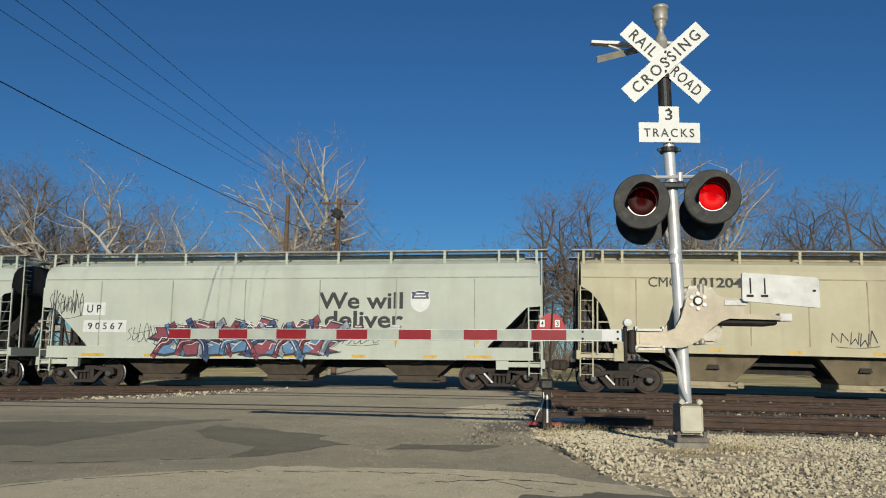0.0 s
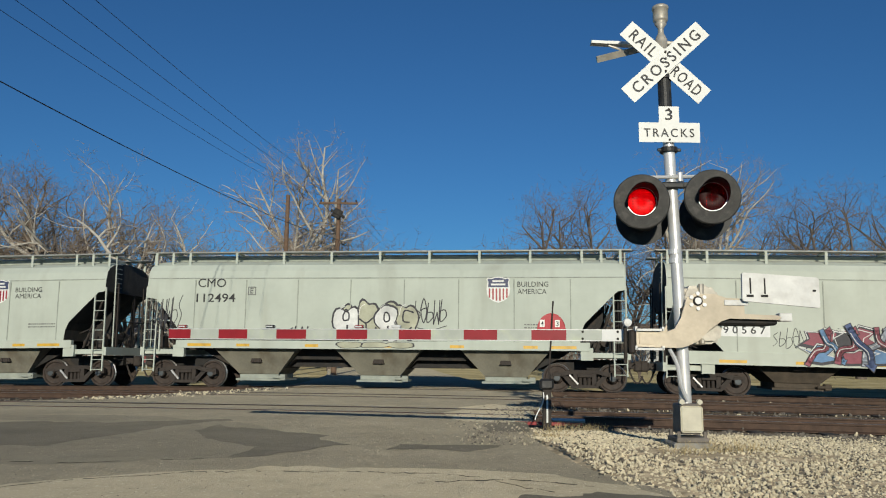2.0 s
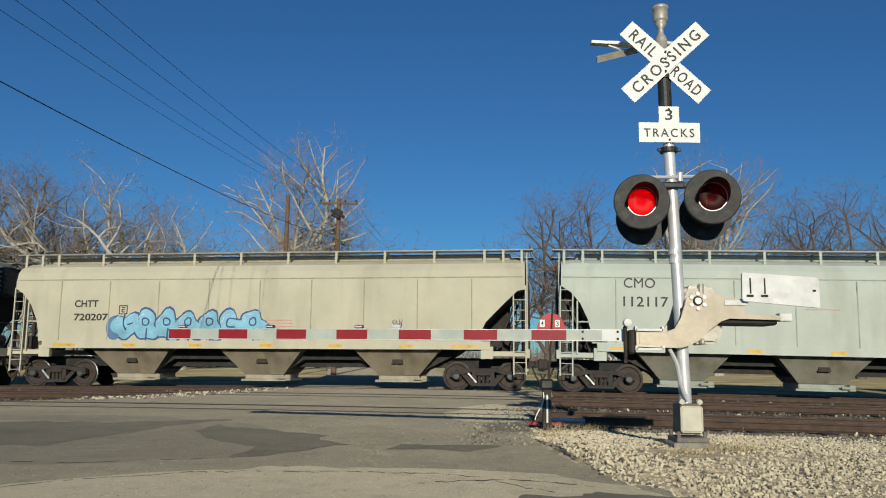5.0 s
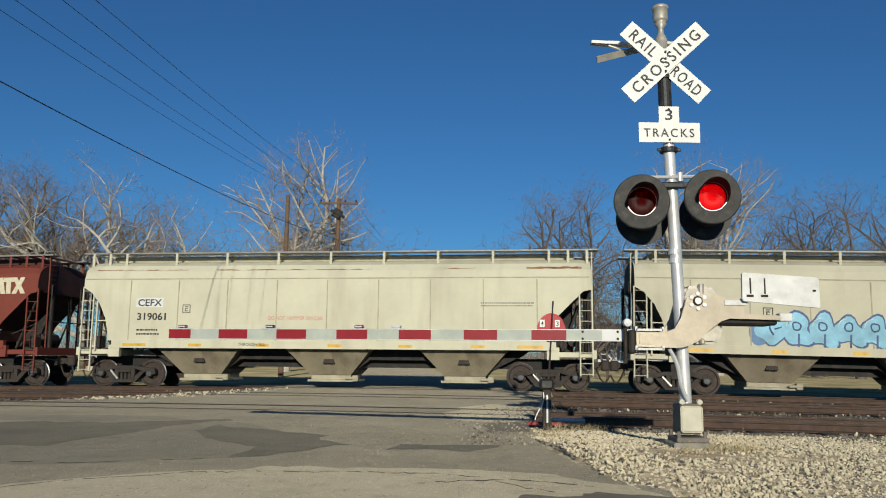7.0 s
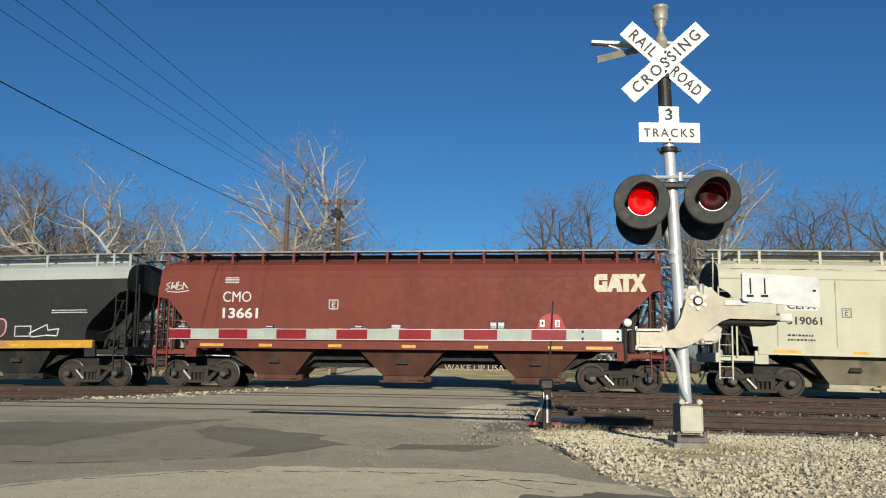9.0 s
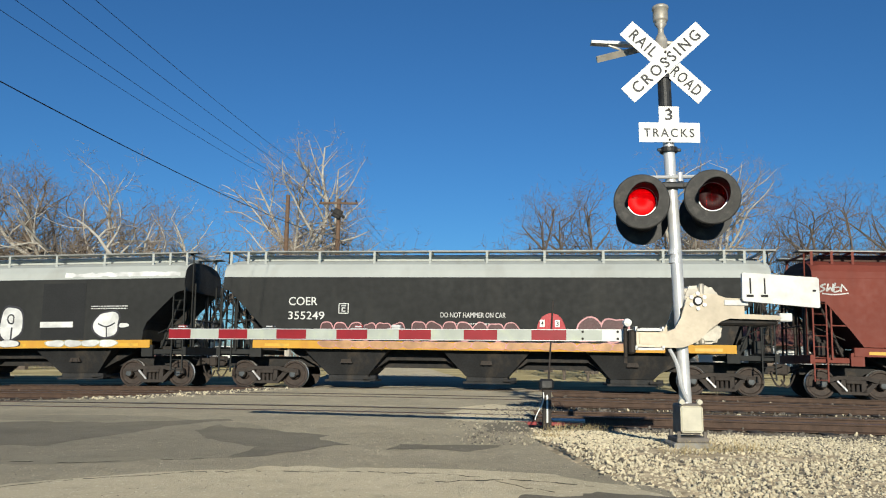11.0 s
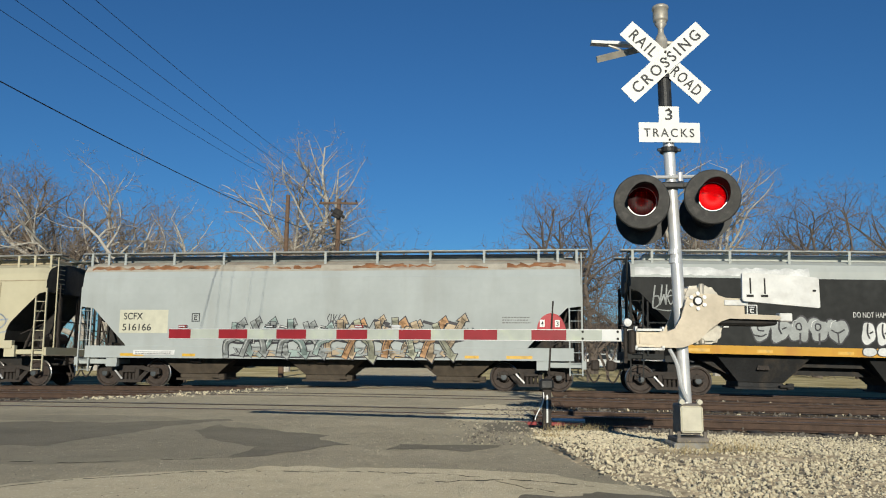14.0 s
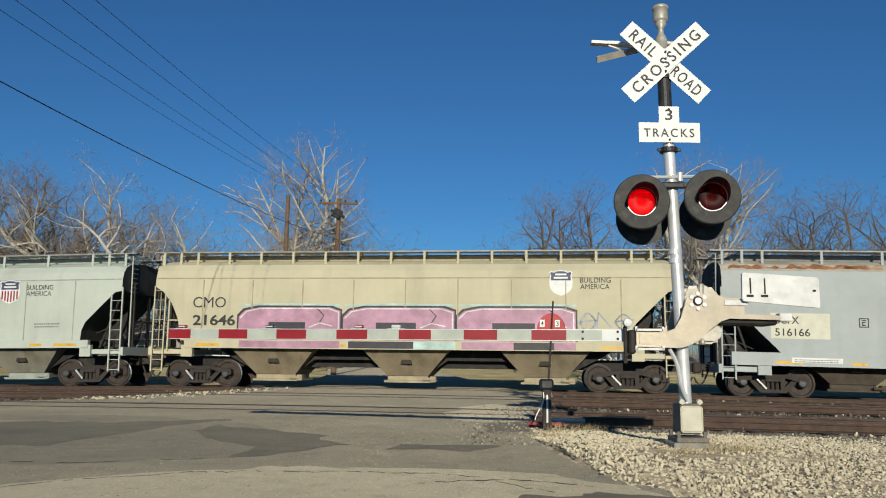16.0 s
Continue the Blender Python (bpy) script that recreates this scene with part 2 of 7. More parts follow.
def lathe(bm, prof, axis="y", seg=24, at=(0, 0, 0), mi=0):
    """Turns (along, radius) pairs round an axis through at."""
    rings = []
    for a, r in prof:
        ring = []
        for i in range(seg):
            t = 2 * math.pi * i / seg
            c, s = r * math.cos(t), r * math.sin(t)
            co = {"y": (c, a, s), "z": (c, s, a), "x": (a, c, s)}[axis]
            ring.append(bm.verts.new(Vector(co) + Vector(at)))
        rings.append(ring)
    for k in range(len(rings) - 1):
        for i in range(seg):
            f = bm.faces.new((rings[k][i], rings[k][(i + 1) % seg], rings[k + 1][(i + 1) % seg], rings[k + 1][i]))
            f.material_index = mi[k] if isinstance(mi, (list, tuple)) else mi
    for ring in (rings[0], rings[-1]):
        f = bm.faces.new(ring)
        f.material_index = mi[0] if isinstance(mi, (list, tuple)) else mi


def slab(bm, pts, y0, y1, mi=0, holes=None):
    """A plate of outline pts (x, z) between y0 and y1."""
    a = [bm.verts.new((x, y0, z)) for x, z in pts]
    b = [bm.verts.new((x, y1, z)) for x, z in pts]
    fs = [bm.faces.new(a), bm.faces.new(b[::-1])]
    n = len(pts)
    for i in range(n):
        fs.append(bm.faces.new((a[(i + 1) % n], a[i], b[i], b[(i + 1) % n])))
    for f in fs:
        f.material_index = mi
    return a + b


def strip(bm, pts, width, y0, y1, mi=0, closed=False):
    """A flat painted line of given width through pts (x, z)."""
    n = len(pts)
    for i in range(n if closed else n - 1):
        p, q = Vector(pts[i]), Vector(pts[(i + 1) % n])
        d = q - p
        if d.length < 1e-5:
            continue
        d.normalize()
        nn = Vector((-d.y, d.x)) * width / 2
        e = d * width * 0.3
        slab(bm, [tuple(p - e - nn), tuple(q + e - nn), tuple(q + e + nn), tuple(p - e + nn)], y0, y1, mi)


def lettering(body, x, z, w, h, y, material, parent, name="letter", thick=0.0, lean=0.0, label="", gap=1.0):
    """Words in the built-in font, w by h, lower left corner at (x, z), standing on the plane y and facing -y."""
    cu = bpy.data.curves.new("text", "FONT")
    cu.body = body
    cu.extrude = 0.0
    cu.resolution_u = 3
    cu.offset = thick
    cu.space_character = gap
    tmp = new("text", cu)
    me = bpy.data.meshes.new_from_object(tmp.evaluated_get(bpy.context.evaluated_depsgraph_get()))
    bpy.data.objects.remove(tmp)
    bpy.data.curves.remove(cu)
    co = np.empty(len(me.vertices) * 3)
    me.vertices.foreach_get("co", co)
    co = co.reshape(-1, 3)
    lo, hi = co.min(0), co.max(0)
    u = (co[:, 0] - lo[0]) / (hi[0] - lo[0])
    v = (co[:, 1] - lo[1]) / (hi[1] - lo[1])
    out = np.stack([x + u * w + lean * v * h, np.full(len(u), y), z + v * h], -1)
    me.vertices.foreach_set("co", out.ravel())
    # one object a letter: islands that stand over one another belong together
    lead = list(range(len(out)))

    def root(i):
        while lead[i] != i:
            lead[i] = lead[lead[i]]
            i = lead[i]
        return i
    polys = [tuple(p.vertices) for p in me.polygons]
    for poly in polys:
        for k in poly[1:]:
            lead[root(poly[0])] = root(k)
    spans = {}
    for i in range(len(out)):
        g = spans.setdefault(root(i), [9e9, -9e9])
        g[0], g[1] = min(g[0], out[i, 0]), max(g[1], out[i, 0])
    glyphs = []
    for r, (a, b) in sorted(spans.items(), key=lambda e: e[1]):
        if glyphs and a < glyphs[-1][1] - 0.5 * min(b - a, glyphs[-1][1] - glyphs[-1][0]):
            glyphs[-1][1] = max(b, glyphs[-1][1])
            glyphs[-1][2].add(r)
        else:
            glyphs.append([a, b, {r}])
    bpy.data.meshes.remove(me)
    for a, b, roots in glyphs:
        keep = [poly for poly in polys if root(poly[0]) in roots]
        ids = {v: i for i, v in enumerate(dict.fromkeys(v for poly in keep for v in poly))}
        one = bpy.data.meshes.new(name)
        one.from_pydata([tuple(out[v]) for v in ids], [], [tuple(ids[v] for v in poly) for poly in keep])
        one.materials.append(material)
        ob = new(name, one)
        ob.parent = parent
        if label:
            ob["label"] = label


def thing(name, label, category, group="", kind="", at=None):
    e = new(name)
    e.empty_display_size = 0.3
    if at is not None:
        e.matrix_basis = at
    return tagged(e, label, category, group, kind)


# ---------------------------------------------------------------- the line of the track
D0, ANGLE = 27.53, 7.07
CA, SA = math.cos(radians(ANGLE)), math.sin(radians(ANGLE))


def sag(s):
    return -0.8 * (1 - math.exp(-0.0713 * (s / 10) ** 2))


def on_track(s, lat=0.0, z=0.0):
    """World point at s along the train's track, lat metres towards the camera."""
    return Vector((s * CA - lat * SA, D0 - s * SA - lat * CA, sag(s) + z))


def along(x, y):
    return x * CA - (y - D0) * SA

# ---------------------------------------------------------------- ground, road, tracks
def lerp_table(tab, y):
    for (a, va), (b, vb) in zip(tab, tab[1:]):
        if y <= b:
            t = max(0.0, (y - a) / (b - a))
            return va + (vb - va) * t
    return tab[-1][1]


ROAD_L = [(0, -60), (13, -60), (15.5, -20), (16.9, -9.8), (19, -8.6), (20.7, -7.7), (25.5, -6.2), (30, -5.8), (45, -6.5), (120, -17), (400, -70)]
ROAD_R = [(0, 2.6), (5.5, 1.9), (7, 1.55), (9.5, 1.35), (12, 1.25), (15, 1.7), (20, 2.7), (26, 3.6), (32, 2.6), (45, 0.8), (120, -6), (400, -50)]
NEAR_LAT, MID_LAT = 12.0, 6.0      # the other two tracks, metres nearer than the train's


def ground_z(x, y):
    return -0.19 + sag(max(-30, min(30, along(x, y)))) * (1.0 if y > 8 else max(0, (y - 2) / 6)) * (1.0 if y < 34 else 0.6) + rise(y)


def rise(y):
    """The land climbs gently beyond the tracks."""
    return 0.012 * max(0.0, min(y, 160) - 36)


def road_z(x, y):
    z = sag(max(-30, min(30, along(x, y)))) * (1.0 if y > 10 else max(0, y / 10)) * (1.0 if y < 34 else 0.6) - 0.016 + rise(y)
    return z - (0.02 if y < 11 else 0.02 * max(0.0, 12 - y))


def ground():
    xs = [-1500, -700, -300, -150, -80] + [-50 + 2 * i for i in range(51)] + [80, 150, 300, 700, 1500]
    ys = [-300, -60, -10, 0] + [2 + 1.5 * i for i in range(48)] + [90, 130, 200, 350, 700, 1500, 3000]
    bm = bmesh.new()
    grid = [[bm.verts.new((x, y, ground_z(x, y))) for x in xs] for y in ys]
    for j in range(len(ys) - 1):
        for i in range(len(xs) - 1):
            f = bm.faces.new((grid[j][i], grid[j][i + 1], grid[j + 1][i + 1], grid[j + 1][i]))
            f.material_index = 1 if 9 < ys[j] < 33 else 0
    tagged(obj("ground", bm, [M_GRASS, M_DIRTG], smooth=True),
           "dry winter grass with a cinder strip under the tracks", "ground", kind="structure")


def road():
    bm = bmesh.new()
    ys = [-20, -5, 0] + [1 + 0.5 * i for i in range(80)] + [42, 46, 52, 60, 75, 95, 120, 180, 260, 400]
    rows = []
    for y in ys:
        l, r = lerp_table(ROAD_L, y), lerp_table(ROAD_R, y)
        w = 0.18 * noise.noise((y * 0.7, 3.1, 0)) + 0.1 * noise.noise((y * 2.1, 7, 0))
        row = []
        for i in range(33):
            t = i / 32
            t = 1 - (1 - t) ** 1.6 if l < -20 else t
            x = l + (r + w - l) * t
            row.append(bm.verts.new((x, y, road_z(x, y))))
        rows.append(row)
    for a, b in zip(rows, rows[1:]):
        for i in range(32):
            bm.faces.new((a[i], a[i + 1], b[i + 1], b[i]))
    for end, out in ((0, -0.12), (32, 0.12)):   # broken edge down into the soil
        edge = [[bm.verts.new((r[end].co.x + d * out, r[end].co.y, r[end].co.z - d * 0.3)) for d in (0, 1)] for r in rows]
        for a, b in zip(edge, edge[1:]):
            bm.faces.new((a[0], a[1], b[1], b[0]) if out > 0 else (a[1], a[0], b[0], b[1]))
    tagged(obj("road", bm, M_ASPH, smooth=True), "worn pale asphalt road crossing the tracks", "road", kind="structure")


def track_rails(lat, name, label):
    """One track: two rails on timber ties; the ties are its pieces."""
    t = thing(name, label, "railway track", kind="structure")
    prof = [(-0.07, -0.17), (0.07, -0.17), (0.07, -0.155), (0.012, -0.135), (0.012, -0.045), (0.036, -0.035), (0.036, -0.004),
            (0.028, 0.0), (-0.028, 0.0), (-0.036, -0.004), (-0.036, -0.035), (-0.012, -0.045), (-0.012, -0.135), (-0.07, -0.155)]
    ss = [-300, -120, -60] + [-36 + 2 * i for i in range(37)] + [60, 120, 300]
    for side in (-0.753, 0.753):
        bm = bmesh.new()
        rings = []
        for s in ss:
            c = on_track(s, lat)
            ring = []
            for u, v in prof:
                l = side + u
                ring.append(bm.verts.new((c.x - l * SA, c.y - l * CA, c.z + v)))
            rings.append(ring)
        n = len(prof)
        for a, b in zip(rings, rings[1:]):
            for i in range(n):
                f = bm.faces.new((a[i], b[i], b[(i + 1) % n], a[(i + 1) % n]))
                f.material_index = 1 if i in (6, 7, 8) else 0
        part("rail", bm, [M_RAIL, M_RAILTOP], t)
    bm = bmesh.new()
    box(bm, -0.115, 0.115, -1.3, 1.3, -0.34, -0.165, bev=0.012)
    first = None
    for i in range(-46, 47):
        s = i * 0.55 + 0.06 * math.sin(i * 2.3)
        p = on_track(s, lat)
        if lerp_table(ROAD_L, p.y) < p.x < lerp_table(ROAD_R, p.y) - 0.3:
            continue
        rot = (0, 0, radians(-ANGLE + 1.2 * math.sin(i * 1.7)))
        if first is None:
            first = part("tie", bm, M_TIE, t)
            first.location, first.rotation_euler = p, rot
        else:
            share(first, p + Vector((0, 0, 0.012 * math.sin(i * 3.1))), rot=rot)


def stones(name, label, count, sampler, size, mats, seed, category="gravel"):
    rnd = random.Random(seed)
    rng = np.random.default_rng(seed)
    ico = bmesh.new()
    bmesh.ops.create_icosphere(ico, subdivisions=1, radius=1)
    base = np.array([v.co[:] for v in ico.verts])
    tri = np.array([[v.index for v in f.verts] for f in ico.faces])
    ico.free()
    spots = np.array([sampler(rnd) for _ in range(count)])
    r = size * (0.40 + 1.3 * rng.random(count) ** 2.4)
    q = rng.normal(size=(count, 4))
    q /= np.linalg.norm(q, axis=1)[:, None]
    w, x, y, z = q.T
    turn = np.stack([1 - 2 * (y * y + z * z), 2 * (x * y - z * w), 2 * (x * z + y * w),
                     2 * (x * y + z * w), 1 - 2 * (x * x + z * z), 2 * (y * z - x * w),
                     2 * (x * z - y * w), 2 * (y * z + x * w), 1 - 2 * (x * x + y * y)], -1).reshape(count, 3, 3)
    sc = np.stack([rng.uniform(0.8, 1.35, count), rng.uniform(0.6, 1.0, count), rng.uniform(0.45, 0.8, count)], -1)
    pts = base[None] * sc[:, None, :] * rng.uniform(0.72, 1.15, (count, len(base), 1))
    pts = np.einsum("nij,nkj->nki", turn, pts) * r[:, None, None]
    pts += spots[:, None, :3]
    pts[:, :, 2] += 0.25 * r[:, None]
    faces = (tri[None] + (np.arange(count) * len(base))[:, None, None]).reshape(-1, 3)
    me = bpy.data.meshes.new(name)
    me.from_pydata(pts.reshape(-1, 3).tolist(), [], faces.tolist())
    me.polygons.foreach_set("material_index", np.repeat(spots[:, 3].astype(np.int32), len(tri)))
    for m in mats:
        me.materials.append(m)
    return tagged(new(name, me), label, category, kind="stuff")


MAST = Vector((2.66, 8.65, 0.10))


def mound(x, y):
    d = math.hypot((x - MAST.x) * 0.55, (y - MAST.y) * 0.9)
    return ground_z(x, y) + 0.17 * math.exp(-(d / 1.9) ** 2) + 0.09


def gravel_bed():
    bm = bmesh.new()
    ys = [4.5 + 0.25 * i for i in range(34)]
    rows = []
    for y in ys:
        l = lerp_table(ROAD_R, y) - 0.25
        row = []
        for i in range(50):
            x = l + (i / 49) ** 1.3 * (11 - l)
            far = lateral(x, y)
            z = mound(x, y) + 0.02 * noise.noise((x * 2, y * 2, 0))
            edge = min(1.0, i / 5)
            z = road_z(x, y) - 0.03 + (z - road_z(x, y) + 0.03) * edge
            if far < 14.6:
                z = min(z, ground_z(x, y) + max(0.0, (far - 14.0)) * 0.2)
            row.append(bm.verts.new((x, y, z)))
        rows.append(row)
    for a, b in zip(rows, rows[1:]):
        for i in range(49):
            bm.faces.new((a[i], a[i + 1], b[i + 1], b[i]))
    tagged(obj("gravel_bed", bm, M_GRAVELBED, smooth=True), "pale limestone gravel shoulder beside the track", "gravel", kind="structure")


def lateral(x, y):
    """Metres towards the camera from the train's track."""
    return D0 * CA - (x * SA + y * CA)


M_GRAVELBED = mat("earthy gravel bed", (0.38, 0.315, 0.215), 0.95, 0, 0.35, 7, 0.8, 30, (0.10, 0.088, 0.066), 0.8, (1.6, 2.2, 1), spec=0.1, dull=1.0)


def bare_soil(x, y):
    """How far the soil shows between the stones: a trodden band past the mast and broken spots."""
    n = noise.noise((x * 1.1, y * 1.7, 5)) + 0.5 * noise.noise((x * 3.1, y * 4.0, 8))
    band = math.exp(-((y - 7.95 - 0.05 * (x - 2.7)) / 0.32) ** 2) * (1 if 2.2 < x < 4.2 else 0.25)
    edge = math.exp(-((x - lerp_table(ROAD_R, y)) / 0.22) ** 2)
    return 0.75 * band + 0.45 * edge - 0.35 * n


def gravel_sample(rnd):
    while True:
        y = rnd.uniform(5.0, 13.6)
        x = rnd.uniform(lerp_table(ROAD_R, y) - 0.12, 8.5)
        far = lateral(x, y)
        if far < 13.5:
            continue
        if rnd.random() < bare_soil(x, y) or math.hypot(x - MAST.x, y - MAST.y) < 0.2:
            continue
        back = far < 14.9 + 0.35 * noise.noise((x * 0.8, 2, 3))
        right = x - 0.42 * y > 1.0 + 0.3 * noise.noise((y, x, 1))
        k = 0 if rnd.random() < (0.14 if back else (0.5 if right and far < 15.6 else 0.86)) else 1
        z = mound(x, y)
        if far < 14.6:
            z = min(z, ground_z(x, y) + max(0.0, (far - 14.0)) * 0.2)
        return x, y, z, k


def ballast_sample(rnd):
    while True:
        s = rnd.uniform(-18, 22)
        lat = rnd.choice([rnd.uniform(-2, 2), rnd.uniform(4, 8.6), rnd.uniform(9.9, 13.6), rnd.uniform(13.2, 14)])
        p = on_track(s, lat)
        if lerp_table(ROAD_L, p.y) - 0.3 < p.x < lerp_table(ROAD_R, p.y) + 0.1:
            continue
        return p.x, p.y, p.z - 0.185, 0 if rnd.random() < 0.1 else 1


def patch(name, outline, label, material, lift=0.005, rag=1.0):
    """A thin layer on the road, with a frayed outline."""
    bm = bmesh.new()
    pts = []
    n = len(outline)
    for i in range(n):
        a, b = Vector(outline[i]), Vector(outline[(i + 1) % n])
        steps = max(4, min(60, int((b - a).length / 0.09)))
        for k in range(steps):
            p = a.lerp(b, k / steps)
            w = sum(noise.noise((p.x * f, p.y * f * 0.6, 9 + f)) * g for f, g in ((1.1, 0.20), (3.4, 0.11), (9.0, 0.06))) * rag
            u = sum(noise.noise((p.x * f, p.y * f * 0.6, 39 + f)) * g for f, g in ((1.1, 0.12), (3.4, 0.09), (9.0, 0.05))) * rag
            pts.append((p.x + u, p.y + w * 1.8))
    vs = [bm.verts.new((x, y, road_z(x, y) + lift)) for x, y in pts]
    f = bm.faces.new(vs)
    bmesh.ops.triangulate(bm, faces=[f])
    for _ in range(4):
        far = [e for e in bm.edges if e.calc_length() > 0.9]
        if far:
            bmesh.ops.subdivide_edges(bm, edges=far, cuts=1)
            bmesh.ops.triangulate(bm, faces=bm.faces)
    for v in bm.verts:
        v.co.z = road_z(v.co.x, v.co.y) + lift
    for f in bm.faces:
        if f.normal.z < 0:
            f.normal_flip()
    tagged(obj(name, bm, material), label, "road patch", kind="structure")


ground()
road()
track_rails(0.0, "track_far", "rusty far railway track carrying the train")
track_rails(MID_LAT, "track_middle", "rusty middle railway track on timber ties")
track_rails(NEAR_LAT, "track_near", "rusty near railway track beside the gravel")
gravel_bed()
stones("gravel", "pale limestone gravel on the shoulder", 60000, gravel_sample, 0.0155, [M_STONE, M_STONE2], 5)
stones("ballast", "grey brown ballast between the ties", 9000, ballast_sample, 0.034, [M_STONE, M_STONE2], 6)
patch("road_patch", [(-16, 11.9), (-6.6, 11.7), (-4.7, 12.0), (-3.36, 12.8), (-3.26, 12.4), (-3.94, 11.2), (-4.2, 9.9), (-4.27, 8.8), (-4.9, 8.5), (-16, 8.6)], "dark worn asphalt patch in the road", M_TAR)
patch("road_patch", [(-3.25, 11.4), (-1.47, 10.5), (-1.63, 10.1), (-1.06, 9.26), (-1.34, 9.0), (-1.69, 8.2), (-2.07, 8.3), (-2.06, 9.0), (-2.7, 9.74), (-3.3, 10.6)], "dark irregular asphalt patch in the road", M_TAR)
patch("road_patch", [(-0.6, 8.75), (0.5, 8.95), (0.75, 9.5), (0.1, 9.3), (-0.5, 9.25)], "small dark asphalt stain in the road", M_TAR)
patch("road_patch", [(0.6, 11.0), (1.3, 11.2), (1.25, 13.0), (0.7, 12.6)], "dark broken asphalt at the road edge", M_TAR)
patch("road_patch", [(0.0, 5.2), (1.9, 5.2), (1.9, 5.9), (1.2, 6.1), (0.5, 5.85)], "dark asphalt at the gravel edge", M_TAR, 0.009)
patch("road_patch", [(-9, 2.0), (2.2, 2.0), (1.9, 5.2), (1.55, 6.6), (0.9, 7.2), (0.3, 7.4), (-0.9, 7.35), (-1.9, 7.1), (-2.6, 6.7), (-3.3, 6.05), (-5, 4.8), (-9, 3.6)], "sandy pale worn asphalt in the foreground", M_PALE, 0.003)


M_GRIT = mat("tan grit", (0.50, 0.44, 0.31), 0.95, 0, 0.3, 30)


def grit_sample(rnd):
    while True:
        y = 4.8 + 9 * rnd.random() ** 1.8
        x = rnd.uniform(-5.5, lerp_table(ROAD_R, y) + 0.1)
        n = noise.noise((x * 1.1, y * 0.9, 3))
        if n < -0.05 and rnd.random() < 0.8:
            continue
        return x, y, road_z(x, y) + 0.001, 0 if rnd.random() < 0.6 else 1


stones("grit", "fine loose grit on the asphalt", 9000, grit_sample, 0.0042, [M_GRIT, M_STONE2], 8)


def edge_sample(rnd):
    y = rnd.uniform(18.5, 26.5)
    l = lerp_table(ROAD_L, y)
    x = l + rnd.gauss(-0.25, 0.7)
    return x, y, (road_z(x, y) if x > l else ground_z(x, y) + 0.05), 0 if rnd.random() < 0.5 else 1


stones("gravel", "pale gravel along the road edge by the tracks", 2200, edge_sample, 0.032, [M_STONE, M_STONE2], 12)
patch("road_patch", [(-16, 7.2), (-4.6, 7.0), (-2.4, 7.9), (-1.6, 8.6), (-2.0, 10.0), (-2.6, 11.6), (-4.5, 13.2), (-16, 13.5)], "worn grey asphalt across the road", M_WORN, 0.002)

patch("road_patch", [(0.3, 12.9), (1.45, 13.0), (1.9, 16.6), (1.2, 18.2), (0.5, 17.0), (0.1, 14.8)], "pale broken asphalt beside the near track", M_PALE, 0.004)


def crumb_sample(rnd):
    """Broken asphalt and stones along the frayed road edge by the near track."""
    y = rnd.uniform(9.5, 19.0)
    x = lerp_table(ROAD_R, y) + rnd.gauss(-0.35, 0.38) - (0.25 if y < 11 else 0)
    return x, y, road_z(x, y) + 0.002, 0 if rnd.random() < 0.45 else 1


stones("rubble", "broken asphalt crumbs along the road edge", 1300, crumb_sample, 0.015, [M_GRIT, M_STONE2], 17)


def straw_tufts():
    rnd = random.Random(4)
    v, f = [], []
    spots = [(1.95, 12.35), (2.2, 12.5), (1.75, 12.1), (2.5, 12.3), (1.45, 10.6), (2.9, 8.3), (3.3, 8.4), (2.5, 8.1), (5.6, 9.4), (6.0, 9.2)]
    for _ in range(700):
        cx, cy = rnd.choice(spots)
        x, y = cx + rnd.gauss(0, 0.12), cy + rnd.gauss(0, 0.08)
        z = mound(x, y) - 0.03
        h = rnd.uniform(0.05, 0.20)
        dx, dy, w = rnd.gauss(0, 0.09), rnd.gauss(0, 0.07), 0.004
        o = len(v)
        v += [(x - w, y, z), (x + w, y, z), (x + dx, y + dy, z + h)]
        f.append((o, o + 1, o + 2))
    me = bpy.data.meshes.new("dry_grass")
    me.from_pydata(v, [], f)
    me.materials.append(M_STRAW)
    tagged(new("dry_grass", me), "dry straw tufts in the gravel", "grass", kind="stuff")


straw_tufts()


def crack(pts, w, label="dark crack across the asphalt"):
    bm = bmesh.new()
    rnd = random.Random(int(pts[0][0] * 100))
    fine = []
    for (ax, ay), (bx, by) in zip(pts, pts[1:]):
        for k in range(10):
            fine.append((ax + (bx - ax) * k / 10 + rnd.gauss(0, 0.012), ay + (by - ay) * k / 10 + rnd.gauss(0, 0.022)))
    for i in range(len(fine) - 1):
        if rnd.random() < 0.22:
            continue
        (ax, ay), (bx, by) = fine[i], fine[i + 1]
        ww = w * rnd.uniform(0.4, 1.2)
        vs = [bm.verts.new((x, y, road_z(x, y) + 0.006)) for x, y in ((ax, ay - ww), (bx, by - ww), (bx, by + ww), (ax, ay + ww))]
        bm.faces.new(vs)
    tagged(obj("road_crack", bm, M_CRACK), label, "crack", kind="structure")


